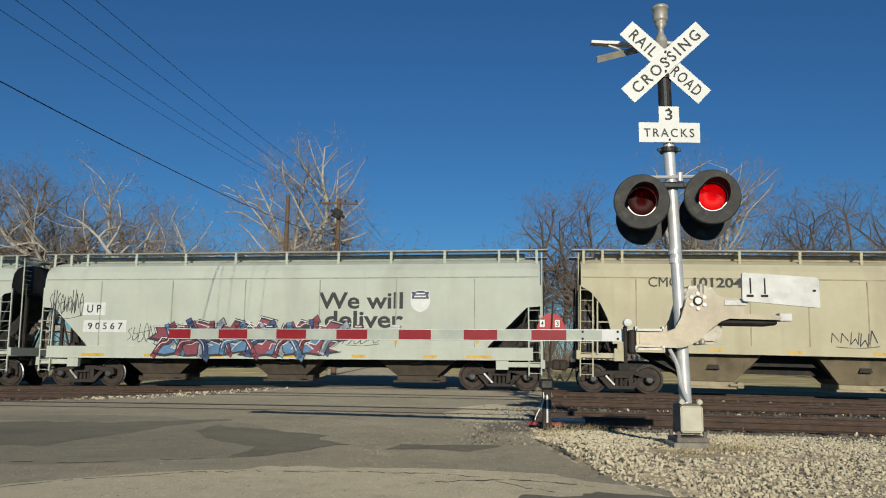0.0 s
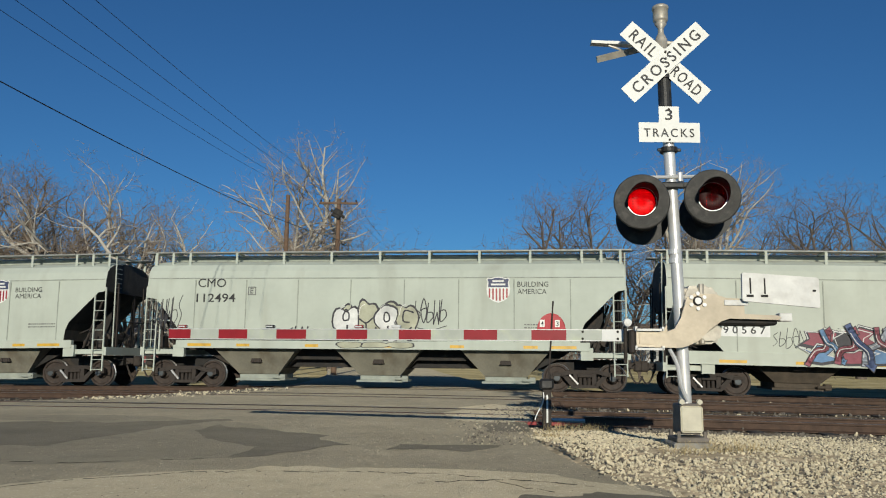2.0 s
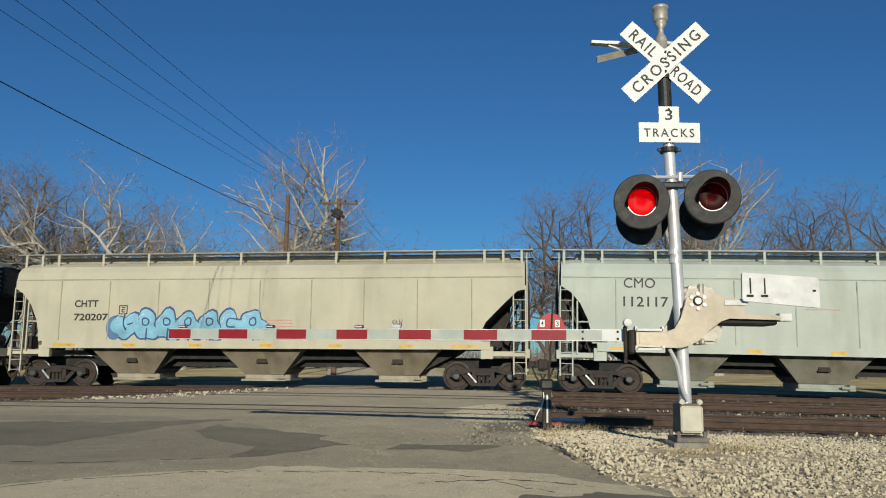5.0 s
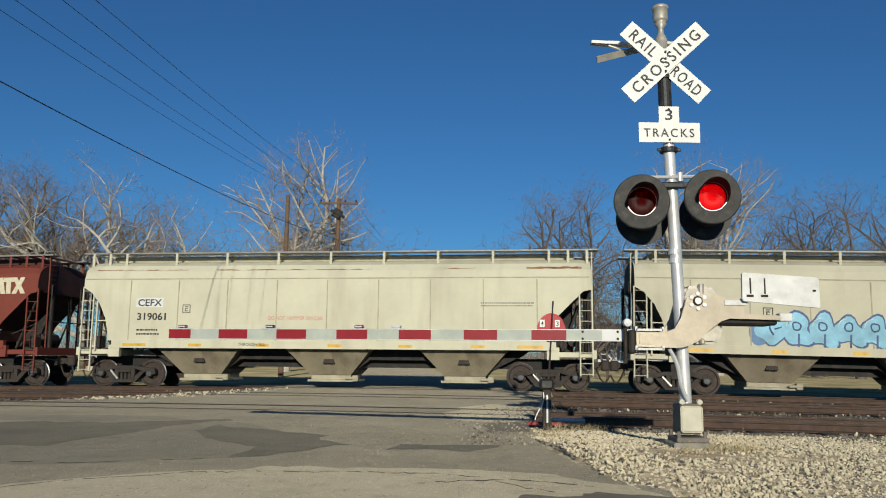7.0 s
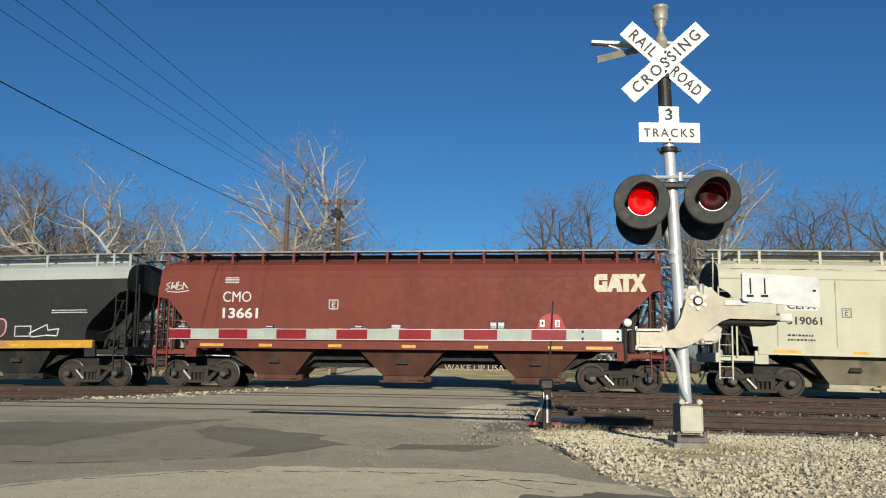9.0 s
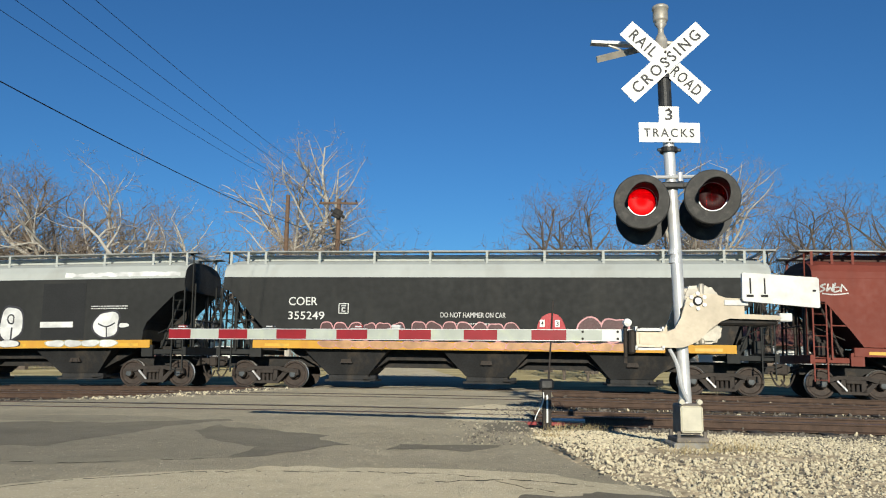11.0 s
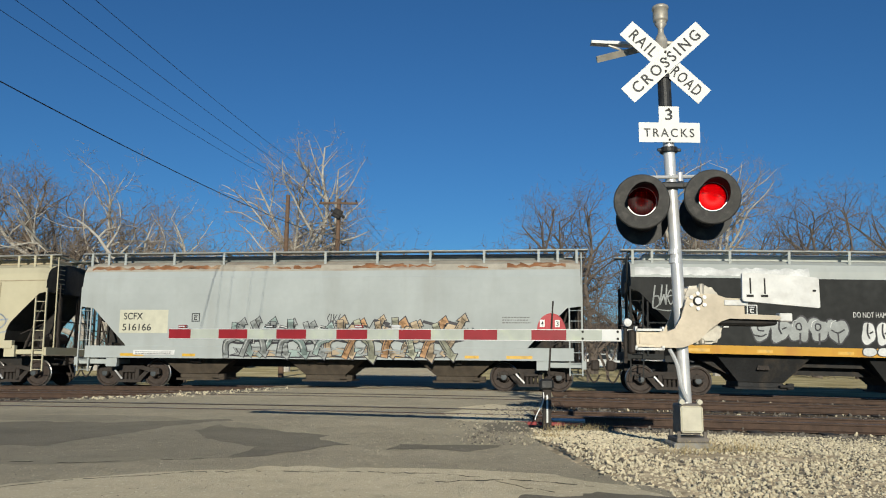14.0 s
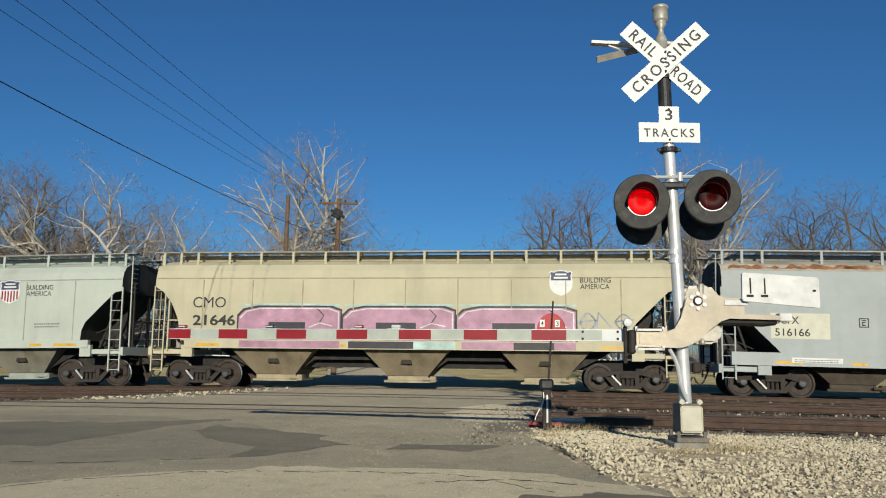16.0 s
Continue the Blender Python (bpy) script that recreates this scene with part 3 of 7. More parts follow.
M_CRACK = mat("black tar crack", (0.045, 0.042, 0.036), 0.95, 0, 0.2, 6, spec=0.05, dull=1.0)
crack([(-3.35, 5.92), (-3.03, 6.32), (-2.44, 6.7), (-2.17, 6.92), (-1.69, 7.0), (-0.94, 7.07), (-0.43, 7.07), (0.0, 7.03), (0.33, 6.85), (0.5, 6.57), (0.94, 6.03)], 0.016)
crack([(-4.6, 7.6), (-3.4, 7.4), (-2.2, 7.9)], 0.018)
crack([(-0.2, 6.5), (0.6, 6.75), (1.3, 6.4)], 0.018)
for lat in (NEAR_LAT + 0.753, NEAR_LAT - 0.753, MID_LAT + 0.753, MID_LAT - 0.753, 0.753, -0.753):
    # the open flangeway beside each rail
    bm = bmesh.new()
    prev = None
    for k in range(60):
        s = -14 + 0.35 * k
        p = on_track(s, lat)
        if not lerp_table(ROAD_L, p.y) + 0.5 < p.x < lerp_table(ROAD_R, p.y) - 0.1:
            continue
        w0, w1 = (0.05, 0.14) if lat not in (NEAR_LAT + 0.753,) else (0.05, 0.11)
        sgn = -1 if (lat in (NEAR_LAT + 0.753, MID_LAT + 0.753, 0.753)) else 1
        a, b = on_track(s, lat + sgn * w0), on_track(s, lat + sgn * w1)
        q = [bm.verts.new((v.x, v.y, road_z(v.x, v.y) + 0.006)) for v in (a, b)]
        if prev:
            bm.faces.new((prev[0], q[0], q[1], prev[1]))
        prev = q
    tagged(obj("flangeway", bm, M_CRACK), "black rubber flangeway beside the rail", "flangeway", kind="structure")

# ---------------------------------------------------------------- hopper cars
CARS, WHEELS, LEDS = [], [], []
CAST_SHAPES = {}


def truck_meshes():
    """The side frame pair with bolster, and one wheelset, shared by all cars."""
    bm = bmesh.new()
    for sgn in (-1, 1):
        y0, y1 = sorted((sgn * 0.90, sgn * 1.06))
        top = [(-1.12, 0.44), (-1.10, 0.62), (-0.72, 0.66), (-0.45, 0.72), (0.45, 0.72), (0.72, 0.66), (1.10, 0.62), (1.12, 0.44),
               (0.98, 0.40), (0.80, 0.50), (0.68, 0.52), (0.42, 0.60), (-0.42, 0.60), (-0.68, 0.52), (-0.80, 0.50), (-0.98, 0.40)]
        slab(bm, top, y0, y1)
        slab(bm, [(-0.72, 0.50), (-0.56, 0.52), (-0.28, 0.24), (0.28, 0.24), (0.56, 0.52), (0.72, 0.50), (0.40, 0.14), (-0.40, 0.14)], y0, y1)
        for px in (-0.30, 0.30):
            slab(bm, [(px - 0.07, 0.22), (px + 0.07, 0.22), (px + 0.07, 0.62), (px - 0.07, 0.62)], y0, y1)
        ys = sgn * 0.98
        for px in (-0.14, 0.0, 0.14):
            tube(bm, (px, ys, 0.22), (px, ys, 0.50), 0.055, seg=8)
        box(bm, -0.24, 0.24, ys - 0.13, ys + 0.13, 0.48, 0.60, bev=0.02)
        for px in (-0.90, 0.90):
            box(bm, px - 0.16, px + 0.16, ys - 0.10, ys + 0.10, 0.50, 0.60, bev=0.02)
            lathe(bm, [(sgn * 0.86, 0.13), (sgn * 1.03, 0.13), (sgn * 1.06, 0.11)] if sgn > 0 else [(-1.06, 0.11), (-1.03, 0.13), (-0.86, 0.13)], "y", 14, (px, 0, 0.457))
        tube(bm, (-0.50, sgn * 1.10, 0.56), (-0.22, sgn * 1.10, 0.26), 0.035, seg=6, mi=1)
    box(bm, -0.22, 0.22, -0.92, 0.92, 0.42, 0.66, bev=0.03)
    box(bm, -0.05, 0.05, -0.7, 0.7, 0.3, 0.42)
    side = obj("truck", bm, [M_CAST, M_GALV])
    bm = bmesh.new()
    for sgn in (-1, 1):
        a = lambda y: sgn * y
        prof = [(0.69, 0.12), (0.69, 0.40), (0.685, 0.485), (0.715, 0.487), (0.73, 0.460), (0.815, 0.455), (0.818, 0.40), (0.775, 0.37), (0.765, 0.21), (0.83, 0.17), (0.84, 0.12)]
        prof = [(a(y), r) for y, r in prof]
        mi = [0, 0, 1, 1, 1, 0, 0, 0, 0, 0]
        if sgn < 0:
            prof, mi = prof[::-1], mi[::-1]
        lathe(bm, prof, "y", 28, mi=mi)
        for k in range(3):
            t = 2 * math.pi * k / 3
            tube(bm, (0.055 * math.cos(t), a(1.06), 0.055 * math.sin(t)), (0.055 * math.cos(t), a(1.09), 0.055 * math.sin(t)), 0.016, seg=6, mi=2)
        lathe(bm, [(a(1.02), 0.10), (a(1.075), 0.10), (a(1.08), 0.05)] if sgn > 0 else [(-1.08, 0.05), (-1.075, 0.10), (-1.02, 0.10)], "y", 14, mi=2)
    tube(bm, (0, -1.05, 0), (0, 1.05, 0), 0.075, seg=10)
    ws = obj("wheelset", bm, [M_WHEEL, M_TREAD, M_CAP])
    for o in (side, ws):
        CAST_SHAPES[o.name] = o.data
        bpy.data.objects.remove(o)


def body_mesh(L, sill_z, cut, cut_r, roof_split):
    """The shell: side sheets, rounded roof shoulders and slope sheets at both ends.
    cut: (inset, z) pairs of the lower corner from the end inwards."""
    half = L / 2
    sec = [(1.60, None), (1.60, 2.3), (1.60, 3.2), (1.575, 3.74), (1.555, 3.78), (1.50, 3.98), (1.36, 4.20), (1.10, 4.33), (0.6, 4.42), (0.0, 4.45)]
    xs = sorted({0.0, 0.12, 0.3} | {c[0] for c in cut} | {c[0] for c in cut_r} | {half * k / 8 for k in range(3, 9)})
    xs = [-half + x for x in xs if x < half] + [half - x for x in xs[::-1] if x < half] + [0.0]
    xs = sorted(set(round(x, 4) for x in xs))

    def zb(x):
        d = half - abs(x)
        tab = (cut if x < 0 else cut_r) + [(half + 1, cut[-1][1])]
        return lerp_table(tab, d)
    bm = bmesh.new()
    rings = []
    for x in xs:
        b = zb(x)
        pts = []
        d = half - abs(x)
        drop = 0.0 if d > 0.3 else 0.06 * (1 - d / 0.3)
        for y, z in sec:
            z = b if z is None else max(b, z)
            if z > 4.0:
                z -= drop
            pts.append((y, z))
        ring = [bm.verts.new((x, -y, z)) for y, z in pts] + [bm.verts.new((x, y, z)) for y, z in pts[-2::-1]]
        rings.append(ring)
    n = len(rings[0])
    for a, b in zip(rings, rings[1:]):
        for i in range(n):
            j = (i + 1) % n
            vs = (a[i], b[i], b[j], a[j])
            co = [v.co for v in vs]
            if (co[0] - co[3]).length < 1e-5 and (co[1] - co[2]).length < 1e-5:
                continue
            f = bm.faces.new(vs)
            zc = sum(c.z for c in co) / 4
            # undersides, like the ends, take the material with shade in its colour
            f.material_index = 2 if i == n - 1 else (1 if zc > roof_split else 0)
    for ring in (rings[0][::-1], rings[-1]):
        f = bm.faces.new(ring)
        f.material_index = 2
    bmesh.ops.remove_doubles(bm, verts=bm.verts, dist=1e-5)
    bmesh.ops.recalc_face_normals(bm, faces=bm.faces)
    return bm


def ladder_bm(h0, h1, w, rungs, y=0.0, top_bend=0.0):
    bm = bmesh.new()
    for x in (0, w):
        box(bm, x - 0.022, x + 0.022, y - 0.03, y + 0.02, h0, h1)
    for k in range(rungs):
        z = h0 + 0.06 + (h1 - h0 - 0.2) * k / (rungs - 1)
        tube(bm, (0, y - 0.02, z), (w, y - 0.02, z), 0.012, seg=6)
    return bm


def hopper_car(key, s0, L, tc, paint_m, label, style="plain", cut=None, sill_m=None, roof_m=None, roof_split=9.0, end_m=None,
               hop_m=None, brackets=11, ribs=10, hoppers=None, rib_w=0.036, walk_m=None, cut_r=None, rib_in=1.75):
    car = thing("hopper_car", label, "train car", "cars of the freight train")
    sill_m, roof_m, end_m = sill_m or paint_m, roof_m or paint_m, end_m or paint_m
    # hopper and seam tones carry shade as well as dirt
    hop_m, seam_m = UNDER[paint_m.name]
    # behind a deep sill the hopper colour is darkened for shade
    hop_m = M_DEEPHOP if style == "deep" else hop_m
    walk_m = walk_m or M_WALK
    half = L / 2
    hoppers = (-0.262 * L, 0.0, 0.262 * L)
    deep = style == "deep"
    sill_b, sill_t = (0.99, 1.40) if deep else (1.33, 1.60)
    cut = cut or [(0.0, 3.42), (0.30, 3.24), (0.62, 2.86), (0.86, 2.35), (0.97, 1.9), (1.0, sill_t - 0.02)]
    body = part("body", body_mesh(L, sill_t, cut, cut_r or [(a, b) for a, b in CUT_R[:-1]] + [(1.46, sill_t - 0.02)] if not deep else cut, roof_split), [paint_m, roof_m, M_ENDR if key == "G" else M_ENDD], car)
    # weld seams and posts on the side sheets; their darker tone includes panel shading
    if ribs:
        bm = bmesh.new()
        for sg in (-1, 1):
            for k in range(ribs):
                x = -half + rib_in + (L - 2 * rib_in) * k / (ribs - 1)
                box(bm, x - rib_w / 2, x + rib_w / 2, sg * 1.601 - 0.006, sg * 1.601 + 0.006, sill_t, 3.66)
            box(bm, -half + 0.05, half - 0.05, sg * 1.575 - 0.012, sg * 1.575 + 0.012, 3.70, 3.735)
        part("seam", bm, seam_m, body)
    # side sill
    bm = bmesh.new()
    for sg in (-1, 1):
        y0, y1 = sorted((sg * 1.45, sg * 1.625))
        e = 0.25 if deep else 1.15
        box(bm, -half + e, half - e, y0, y1, sill_b, sill_t, bev=0.012)
        y0, y1 = sorted((sg * 1.40, sg * 1.640))
        box(bm, -half + e, half - e, y0, y1, sill_b, sill_b + 0.025)
    part("side_sill", bm, sill_m, car)
    # reflective tape along the sill
    tape = bmesh.new()
    box(tape, -0.42, 0.42, -1.630, -1.626, 0, 0.095)
    tp = None
    for x in ((-half + 2.0), -4.6, -2.2, 0.3, 2.7, 5.1, half - 2.0):
        if tp is None:
            tp = part("reflector", tape, M_YELLOW, car)
            tp.location = (x, 0, sill_b + 0.06)
        else:
            o = share(tp, (x, 0, sill_b + 0.06), car)
            if abs(x) < half - 2.5:
                o.scale = (0.55, 1, 1)
    # hoppers with outlets
    bm = bmesh.new()
    z0, z1 = 0.47, 1.56 if not deep else 1.30
    for (xb, yb, z) in ((0, 0, 0),):
        lo = [(-0.70, -0.86), (0.70, -0.86), (0.70, 0.86), (-0.70, 0.86)]
        ht = 1.15 if deep else 1.44
        hi = [(-1.68, -ht), (1.68, -ht), (1.68, ht), (-1.68, ht)]
        a = [bm.verts.new((x, y, z0)) for x, y in lo]
        b = [bm.verts.new((x, y, z1)) for x, y in hi]
        for i in range(4):
            bm.faces.new((a[i], a[(i + 1) % 4], b[(i + 1) % 4], b[i]))
        bm.faces.new(a[::-1])
        bm.faces.new(b)
    h = None
    gate = bmesh.new()
    box(gate, -0.70, 0.70, -0.82, 0.82, 0.30, 0.47, bev=0.02)
    box(gate, -0.80, 0.80, -0.90, 0.90, 0.24, 0.31)
    tube(gate, (0.55, -0.98, 0.36), (0.95, -0.98, 0.36), 0.05, seg=8)
    box(gate, 0.78, 0.98, -1.0, -0.75, 0.26, 0.46, bev=0.02)
    plate = bmesh.new()
    slab(plate, [(-0.20, 0.86), (0.20, 0.86), (0.16, 1.00), (-0.16, 1.00)], -1.20, -1.12)
    for px in (-0.1, 0.1):
        box(plate, px - 0.025, px + 0.025, -1.22, -1.12, 0.86, 0.98)
    for x in hoppers:
        if h is None:
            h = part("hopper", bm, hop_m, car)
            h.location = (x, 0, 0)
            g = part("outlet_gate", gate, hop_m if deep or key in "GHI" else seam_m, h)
            pl = part("bracket", plate, M_CAST, h)
        else:
            o = share(h, (x, 0, 0), car)
            share(g, (0, 0, 0), o)
            share(pl, (0, 0, 0), o)
    # ridges between the hoppers and the centre sill, near-black to paint in their shade
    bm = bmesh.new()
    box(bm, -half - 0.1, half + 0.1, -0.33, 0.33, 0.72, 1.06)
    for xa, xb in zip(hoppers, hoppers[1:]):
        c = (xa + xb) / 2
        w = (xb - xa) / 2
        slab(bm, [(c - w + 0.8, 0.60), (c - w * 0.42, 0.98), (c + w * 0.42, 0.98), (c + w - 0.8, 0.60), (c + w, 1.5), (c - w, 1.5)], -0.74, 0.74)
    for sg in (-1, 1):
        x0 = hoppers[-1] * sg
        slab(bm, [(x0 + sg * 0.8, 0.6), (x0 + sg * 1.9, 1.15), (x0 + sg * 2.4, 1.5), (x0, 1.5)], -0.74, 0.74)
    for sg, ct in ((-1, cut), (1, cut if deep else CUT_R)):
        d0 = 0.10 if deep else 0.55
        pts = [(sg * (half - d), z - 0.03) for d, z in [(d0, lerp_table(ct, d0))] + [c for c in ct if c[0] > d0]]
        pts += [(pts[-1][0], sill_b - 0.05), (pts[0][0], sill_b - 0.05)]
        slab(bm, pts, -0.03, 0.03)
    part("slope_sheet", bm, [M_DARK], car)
    # roof running boards on cross bearers
    bm = bmesh.new()
    for sg in (-1, 1):
        y0, y1 = sorted((sg * 0.78, sg * 1.24))
        box(bm, -half - 0.28, half + 0.28, y0, y1, 4.655, 4.68)
        ye = sg * 1.24
        box(bm, -half - 0.28, half + 0.28, ye - 0.012, ye + 0.012, 4.645, 4.69)
    part("running_board", bm, walk_m, car)
    bm = bmesh.new()
    vs = slab(bm, [(-1.272, 4.15), (-1.25, 4.15), (-1.25, 4.60), (1.25, 4.60), (1.25, 4.15), (1.272, 4.15), (1.272, 4.65), (-1.272, 4.65)], -0.042, 0.042)
    bmesh.ops.rotate(bm, verts=vs, cent=(0, 0, 0), matrix=Matrix.Rotation(radians(90), 3, "Z"))
    br = None
    xs = [-half + 0.1, -half + 0.72] + [-half + 1.35 + (L - 2.7) * k / (brackets - 1) for k in range(brackets)] + [half - 0.72, half - 0.1]
    for x in xs:
        if br is None:
            br = part("roof_bracket", bm, paint_m if key in "G" else (roof_m if roof_m is not M_RUSTROOF else P_GREY), car)
            br.location.x = x
        else:
            share(br, (x, 0, 0), car)
    # hatch covers along the roof; the darker tone paints the running boards' shade
    bm = bmesh.new()
    box(bm, -half + 0.5, half - 0.5, -0.62, 0.62, 4.36, 4.63, bev=0.05)
    part("hatch_cover", bm, roof_m if roof_m is P_SILVER else seam_m, car)
    # end platforms, ladders, posts, couplers
    for sg in (-1, 1):
        xe = sg * half
        bm = bmesh.new()
        x0, x1 = sorted((xe + sg * 0.12, xe - sg * 2.1))
        box(bm, *sorted((xe + sg * 0.10, xe - sg * 1.25)), -1.50, 1.50, sill_b - 0.22, sill_b - 0.05, bev=0.015)
        box(bm, *sorted((xe + sg * 0.14, xe + sg * 0.04)), -1.58, 1.58, sill_b - 0.26, sill_b + 0.02)
        slab(bm, [(xe - sg * 1.05, sill_b - 0.30), (xe - sg * 1.45, sill_b - 0.30), (xe - sg * 1.45, sill_b + 0.1), (xe - sg * 1.05, sill_b + 0.1)], -1.60, -1.45)
        part("end_platform", bm, end_m, car)
        bm = bmesh.new()
        for y in (-0.55, 0.55):
            box(bm, *sorted((xe - sg * 0.05, xe - sg * 0.15)), y - 0.05, y + 0.05, sill_b - 0.05, 4.2)
        for y in (-1.2, 1.2):
            tube(bm, (xe - sg * 0.95, y, sill_b), (xe - sg * 0.30, y, 3.0), 0.04, seg=6)
        tube(bm, (xe - sg * 0.55, -0.5, sill_b + 0.35), (xe - sg * 0.55, 0.45, sill_b + 0.35), 0.20, seg=14)
        tube(bm, (xe - sg * 0.9, -1.1, sill_b + 0.18), (xe - sg * 0.9, -0.3, sill_b + 0.18), 0.12, seg=12)
        box(bm, *sorted((xe - sg * 0.25, xe - sg * 0.5)), -1.15, -0.8, sill_b, sill_b + 0.42, bev=0.03)
        tube(bm, (xe - sg * 0.1, -1.3, sill_b + 0.9), (xe - sg * 0.95, -1.45, sill_b + 0.5), 0.018, seg=6)
        for y in (-0.9, 0.9, 1.35):
            tube(bm, (xe + sg * 0.10, y, sill_b - 0.05), (xe + sg * 0.10, y, 3.6), 0.028, seg=6)
        for k in range(8):
            z = sill_b + 0.3 + 0.34 * k
            tube(bm, (xe + sg * 0.10, 0.9, z), (xe + sg * 0.10, 1.35, z), 0.015, seg=5)
        tube(bm, (xe + sg * 0.12, -0.9, sill_b + 0.95), (xe + sg * 0.12, 1.35, sill_b + 0.95), 0.022, seg=6)
        if sg < 0:
            lathe(bm, [(xe - 0.16, 0.26), (xe - 0.16, 0.30), (xe - 0.12, 0.30), (xe - 0.12, 0.26)], "x", 18, (0, 0.2, 2.6))
        part("brake_gear", bm, end_m if end_m is P_BLACK else M_CAST, car)
        for ysg in (-1, 1):
            lad = part("ladder", ladder_bm(0.52 if sg < 0 else 0.52, 3.44, 0.40, 9), end_m, car)
            lad.location = (xe - (0.02 if sg < 0 else 0.38), ysg * 1.56, 0)
            if sg < 0 and not deep:
                bm = bmesh.new()
                box(bm, 0, 0.05, -0.03, 0.03, sill_b - 0.1, 2.95)
                box(bm, 0, 0.6, -0.02, 0.02, 2.25, 2.29, m=pose(0, 0, 0))
                po = part("grab_post", bm, end_m, car)
                po.location = (xe + 0.50, ysg * 1.55, 0)
        bm = bmesh.new()
        tube(bm, (0, 0, sill_b), (0, 0, 4.6), 0.025, seg=6)
        tube(bm, (0, 0, 4.6), (-sg * 0.25, 0, 4.66), 0.025, seg=6)
        for k in range(7):
            tube(bm, (0, 0, 3.3 + 0.17 * k), (0, 0.4, 3.3 + 0.17 * k), 0.012, seg=5)
        o = part("end_ladder", bm, end_m, car)
        o.location = (xe + sg * 0.06, -1.05, 0)
        bm = bmesh.new()
        box(bm, *sorted((xe, xe + sg * 0.42)), -0.12, 0.12, 0.76, 0.98, bev=0.02)
        box(bm, *sorted((xe + sg * 0.38, xe + sg * 0.66)), -0.18, 0.16, 0.68, 1.04, bev=0.05)
        tube(bm, (xe + sg * 0.3, -0.35, 0.86), (xe + sg * 0.3, -1.3, 0.95), 0.018, seg=6)
        prev = None
        for k in range(8):
            u = k / 7
            p = Vector((xe + sg * (0.2 + 0.45 * u), -0.25, 0.75 - 0.45 * math.sin(math.pi * u * 0.85)))
            if prev:
                tube(bm, prev, p, 0.03, seg=6)
            prev = p
        part("coupler", bm, M_CAST, car)
    # trucks
    for sg in (-1, 1):
        t = new("truck", CAST_SHAPES["truck"])
        t.parent = car
        t.location = (sg * tc, 0, 0)
        for k in (-1, 1):
            w = new("wheelset", CAST_SHAPES["wheelset"])
            w.parent = t
            w.location = (k * 0.90, 0, 0.457)
            WHEELS.append((w, k * 0.90, s0))
    CARS.append((car, s0, tc))
    return car


P_SILLY = paint("yellow orange sill paint", (0.62, 0.33, 0.045), (0.35, 0.09, 0.05), 0.6)
# Per paint: a hopper tone and a seam tone, dirtied and darkened as if shaded.
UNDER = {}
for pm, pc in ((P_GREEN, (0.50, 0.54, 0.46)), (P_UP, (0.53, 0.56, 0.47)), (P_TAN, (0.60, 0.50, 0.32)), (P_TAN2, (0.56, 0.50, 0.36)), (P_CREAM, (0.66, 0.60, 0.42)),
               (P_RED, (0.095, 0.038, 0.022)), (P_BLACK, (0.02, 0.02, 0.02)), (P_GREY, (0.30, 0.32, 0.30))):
    UNDER[pm.name] = (dusty("dusty " + pm.name, pc) if pm not in (P_RED, P_BLACK) else mat("dusty " + pm.name, tuple(c * 1.1 for c in pc), 0.8, 0, 0.2, 2, 0, 30, (0.12, 0.09, 0.06), 0.5, (2, 2, 0.6)), grimy_shaded("grimy " + pm.name, pc))
truck_meshes()
CUT_R = [(0.0, 3.30), (0.25, 3.25), (0.70, 2.82), (1.30, 2.22), (1.42, 1.95), (1.46, 1.58)]
CUT_DIAG = [(0.0, 3.05), (0.35, 3.0), (1.1, 2.1), (1.45, 1.62)]
CUT_DEEP = [(0.0, 2.75), (0.45, 2.7), (1.65, 1.50), (1.75, 1.38)]
CUT_I = [(0.0, 3.35), (0.25, 3.25), (1.0, 2.5), (1.75, 1.75), (1.85, 1.58)]
car_a = hopper_car("A", 88.5, 17.6, 7.48, P_TAN, "tan covered hopper car with black lettering", brackets=9, ribs=9)
car_b = hopper_car("B", 69.73, 17.42, 7.34, P_UP, "pale grey covered hopper car with colourful spray paint", "deep", CUT_DEEP, brackets=9, ribs=6, rib_in=2.15)
car_c = hopper_car("C", 51.63, 16.3, 6.85, P_GREEN, "pale grey green hopper car with bubble spray paint", brackets=9, cut=CUT_DIAG, ribs=8)
car_d = hopper_car("D", 33.75, 16.43, 6.90, P_GREEN, "clean pale grey green covered hopper car", brackets=9, ribs=8)
car_e = hopper_car("E", 15.41, 18.03, 7.60, P_TAN2, "beige hopper car with light blue spray paint", brackets=10, ribs=9)
car_f = hopper_car("F", -3.71, 17.58, 7.38, P_CREAM, "cream covered hopper car with rust streaks", brackets=9, ribs=9)
car_g = hopper_car("G", -22.72, 17.0, 7.20, P_RED, "oxide red covered hopper car with white lettering", brackets=14, ribs=0, cut=CUT_DIAG)
car_h = hopper_car("H", -41.44, 18.1, 7.55, P_BLACK, "black hopper car with pale roof and pink spray paint", roof_m=P_SILVER, roof_split=3.75, brackets=9, ribs=0, cut=CUT_I, sill_m=P_SILLY)
car_i = hopper_car("I", -60.53, 17.37, 7.42, P_BLACK, "black hopper car with pale roof and white spray paint", roof_m=P_SILVER, roof_split=3.75, brackets=9, ribs=0, cut=CUT_I, sill_m=P_SILLY)
car_j = hopper_car("J", -79.4, 17.3, 7.02, P_GREY, "light grey hopper car with rusty roof edge", "deep", CUT_DEEP, roof_m=M_RUSTROOF, roof_split=4.0, brackets=9, ribs=0)
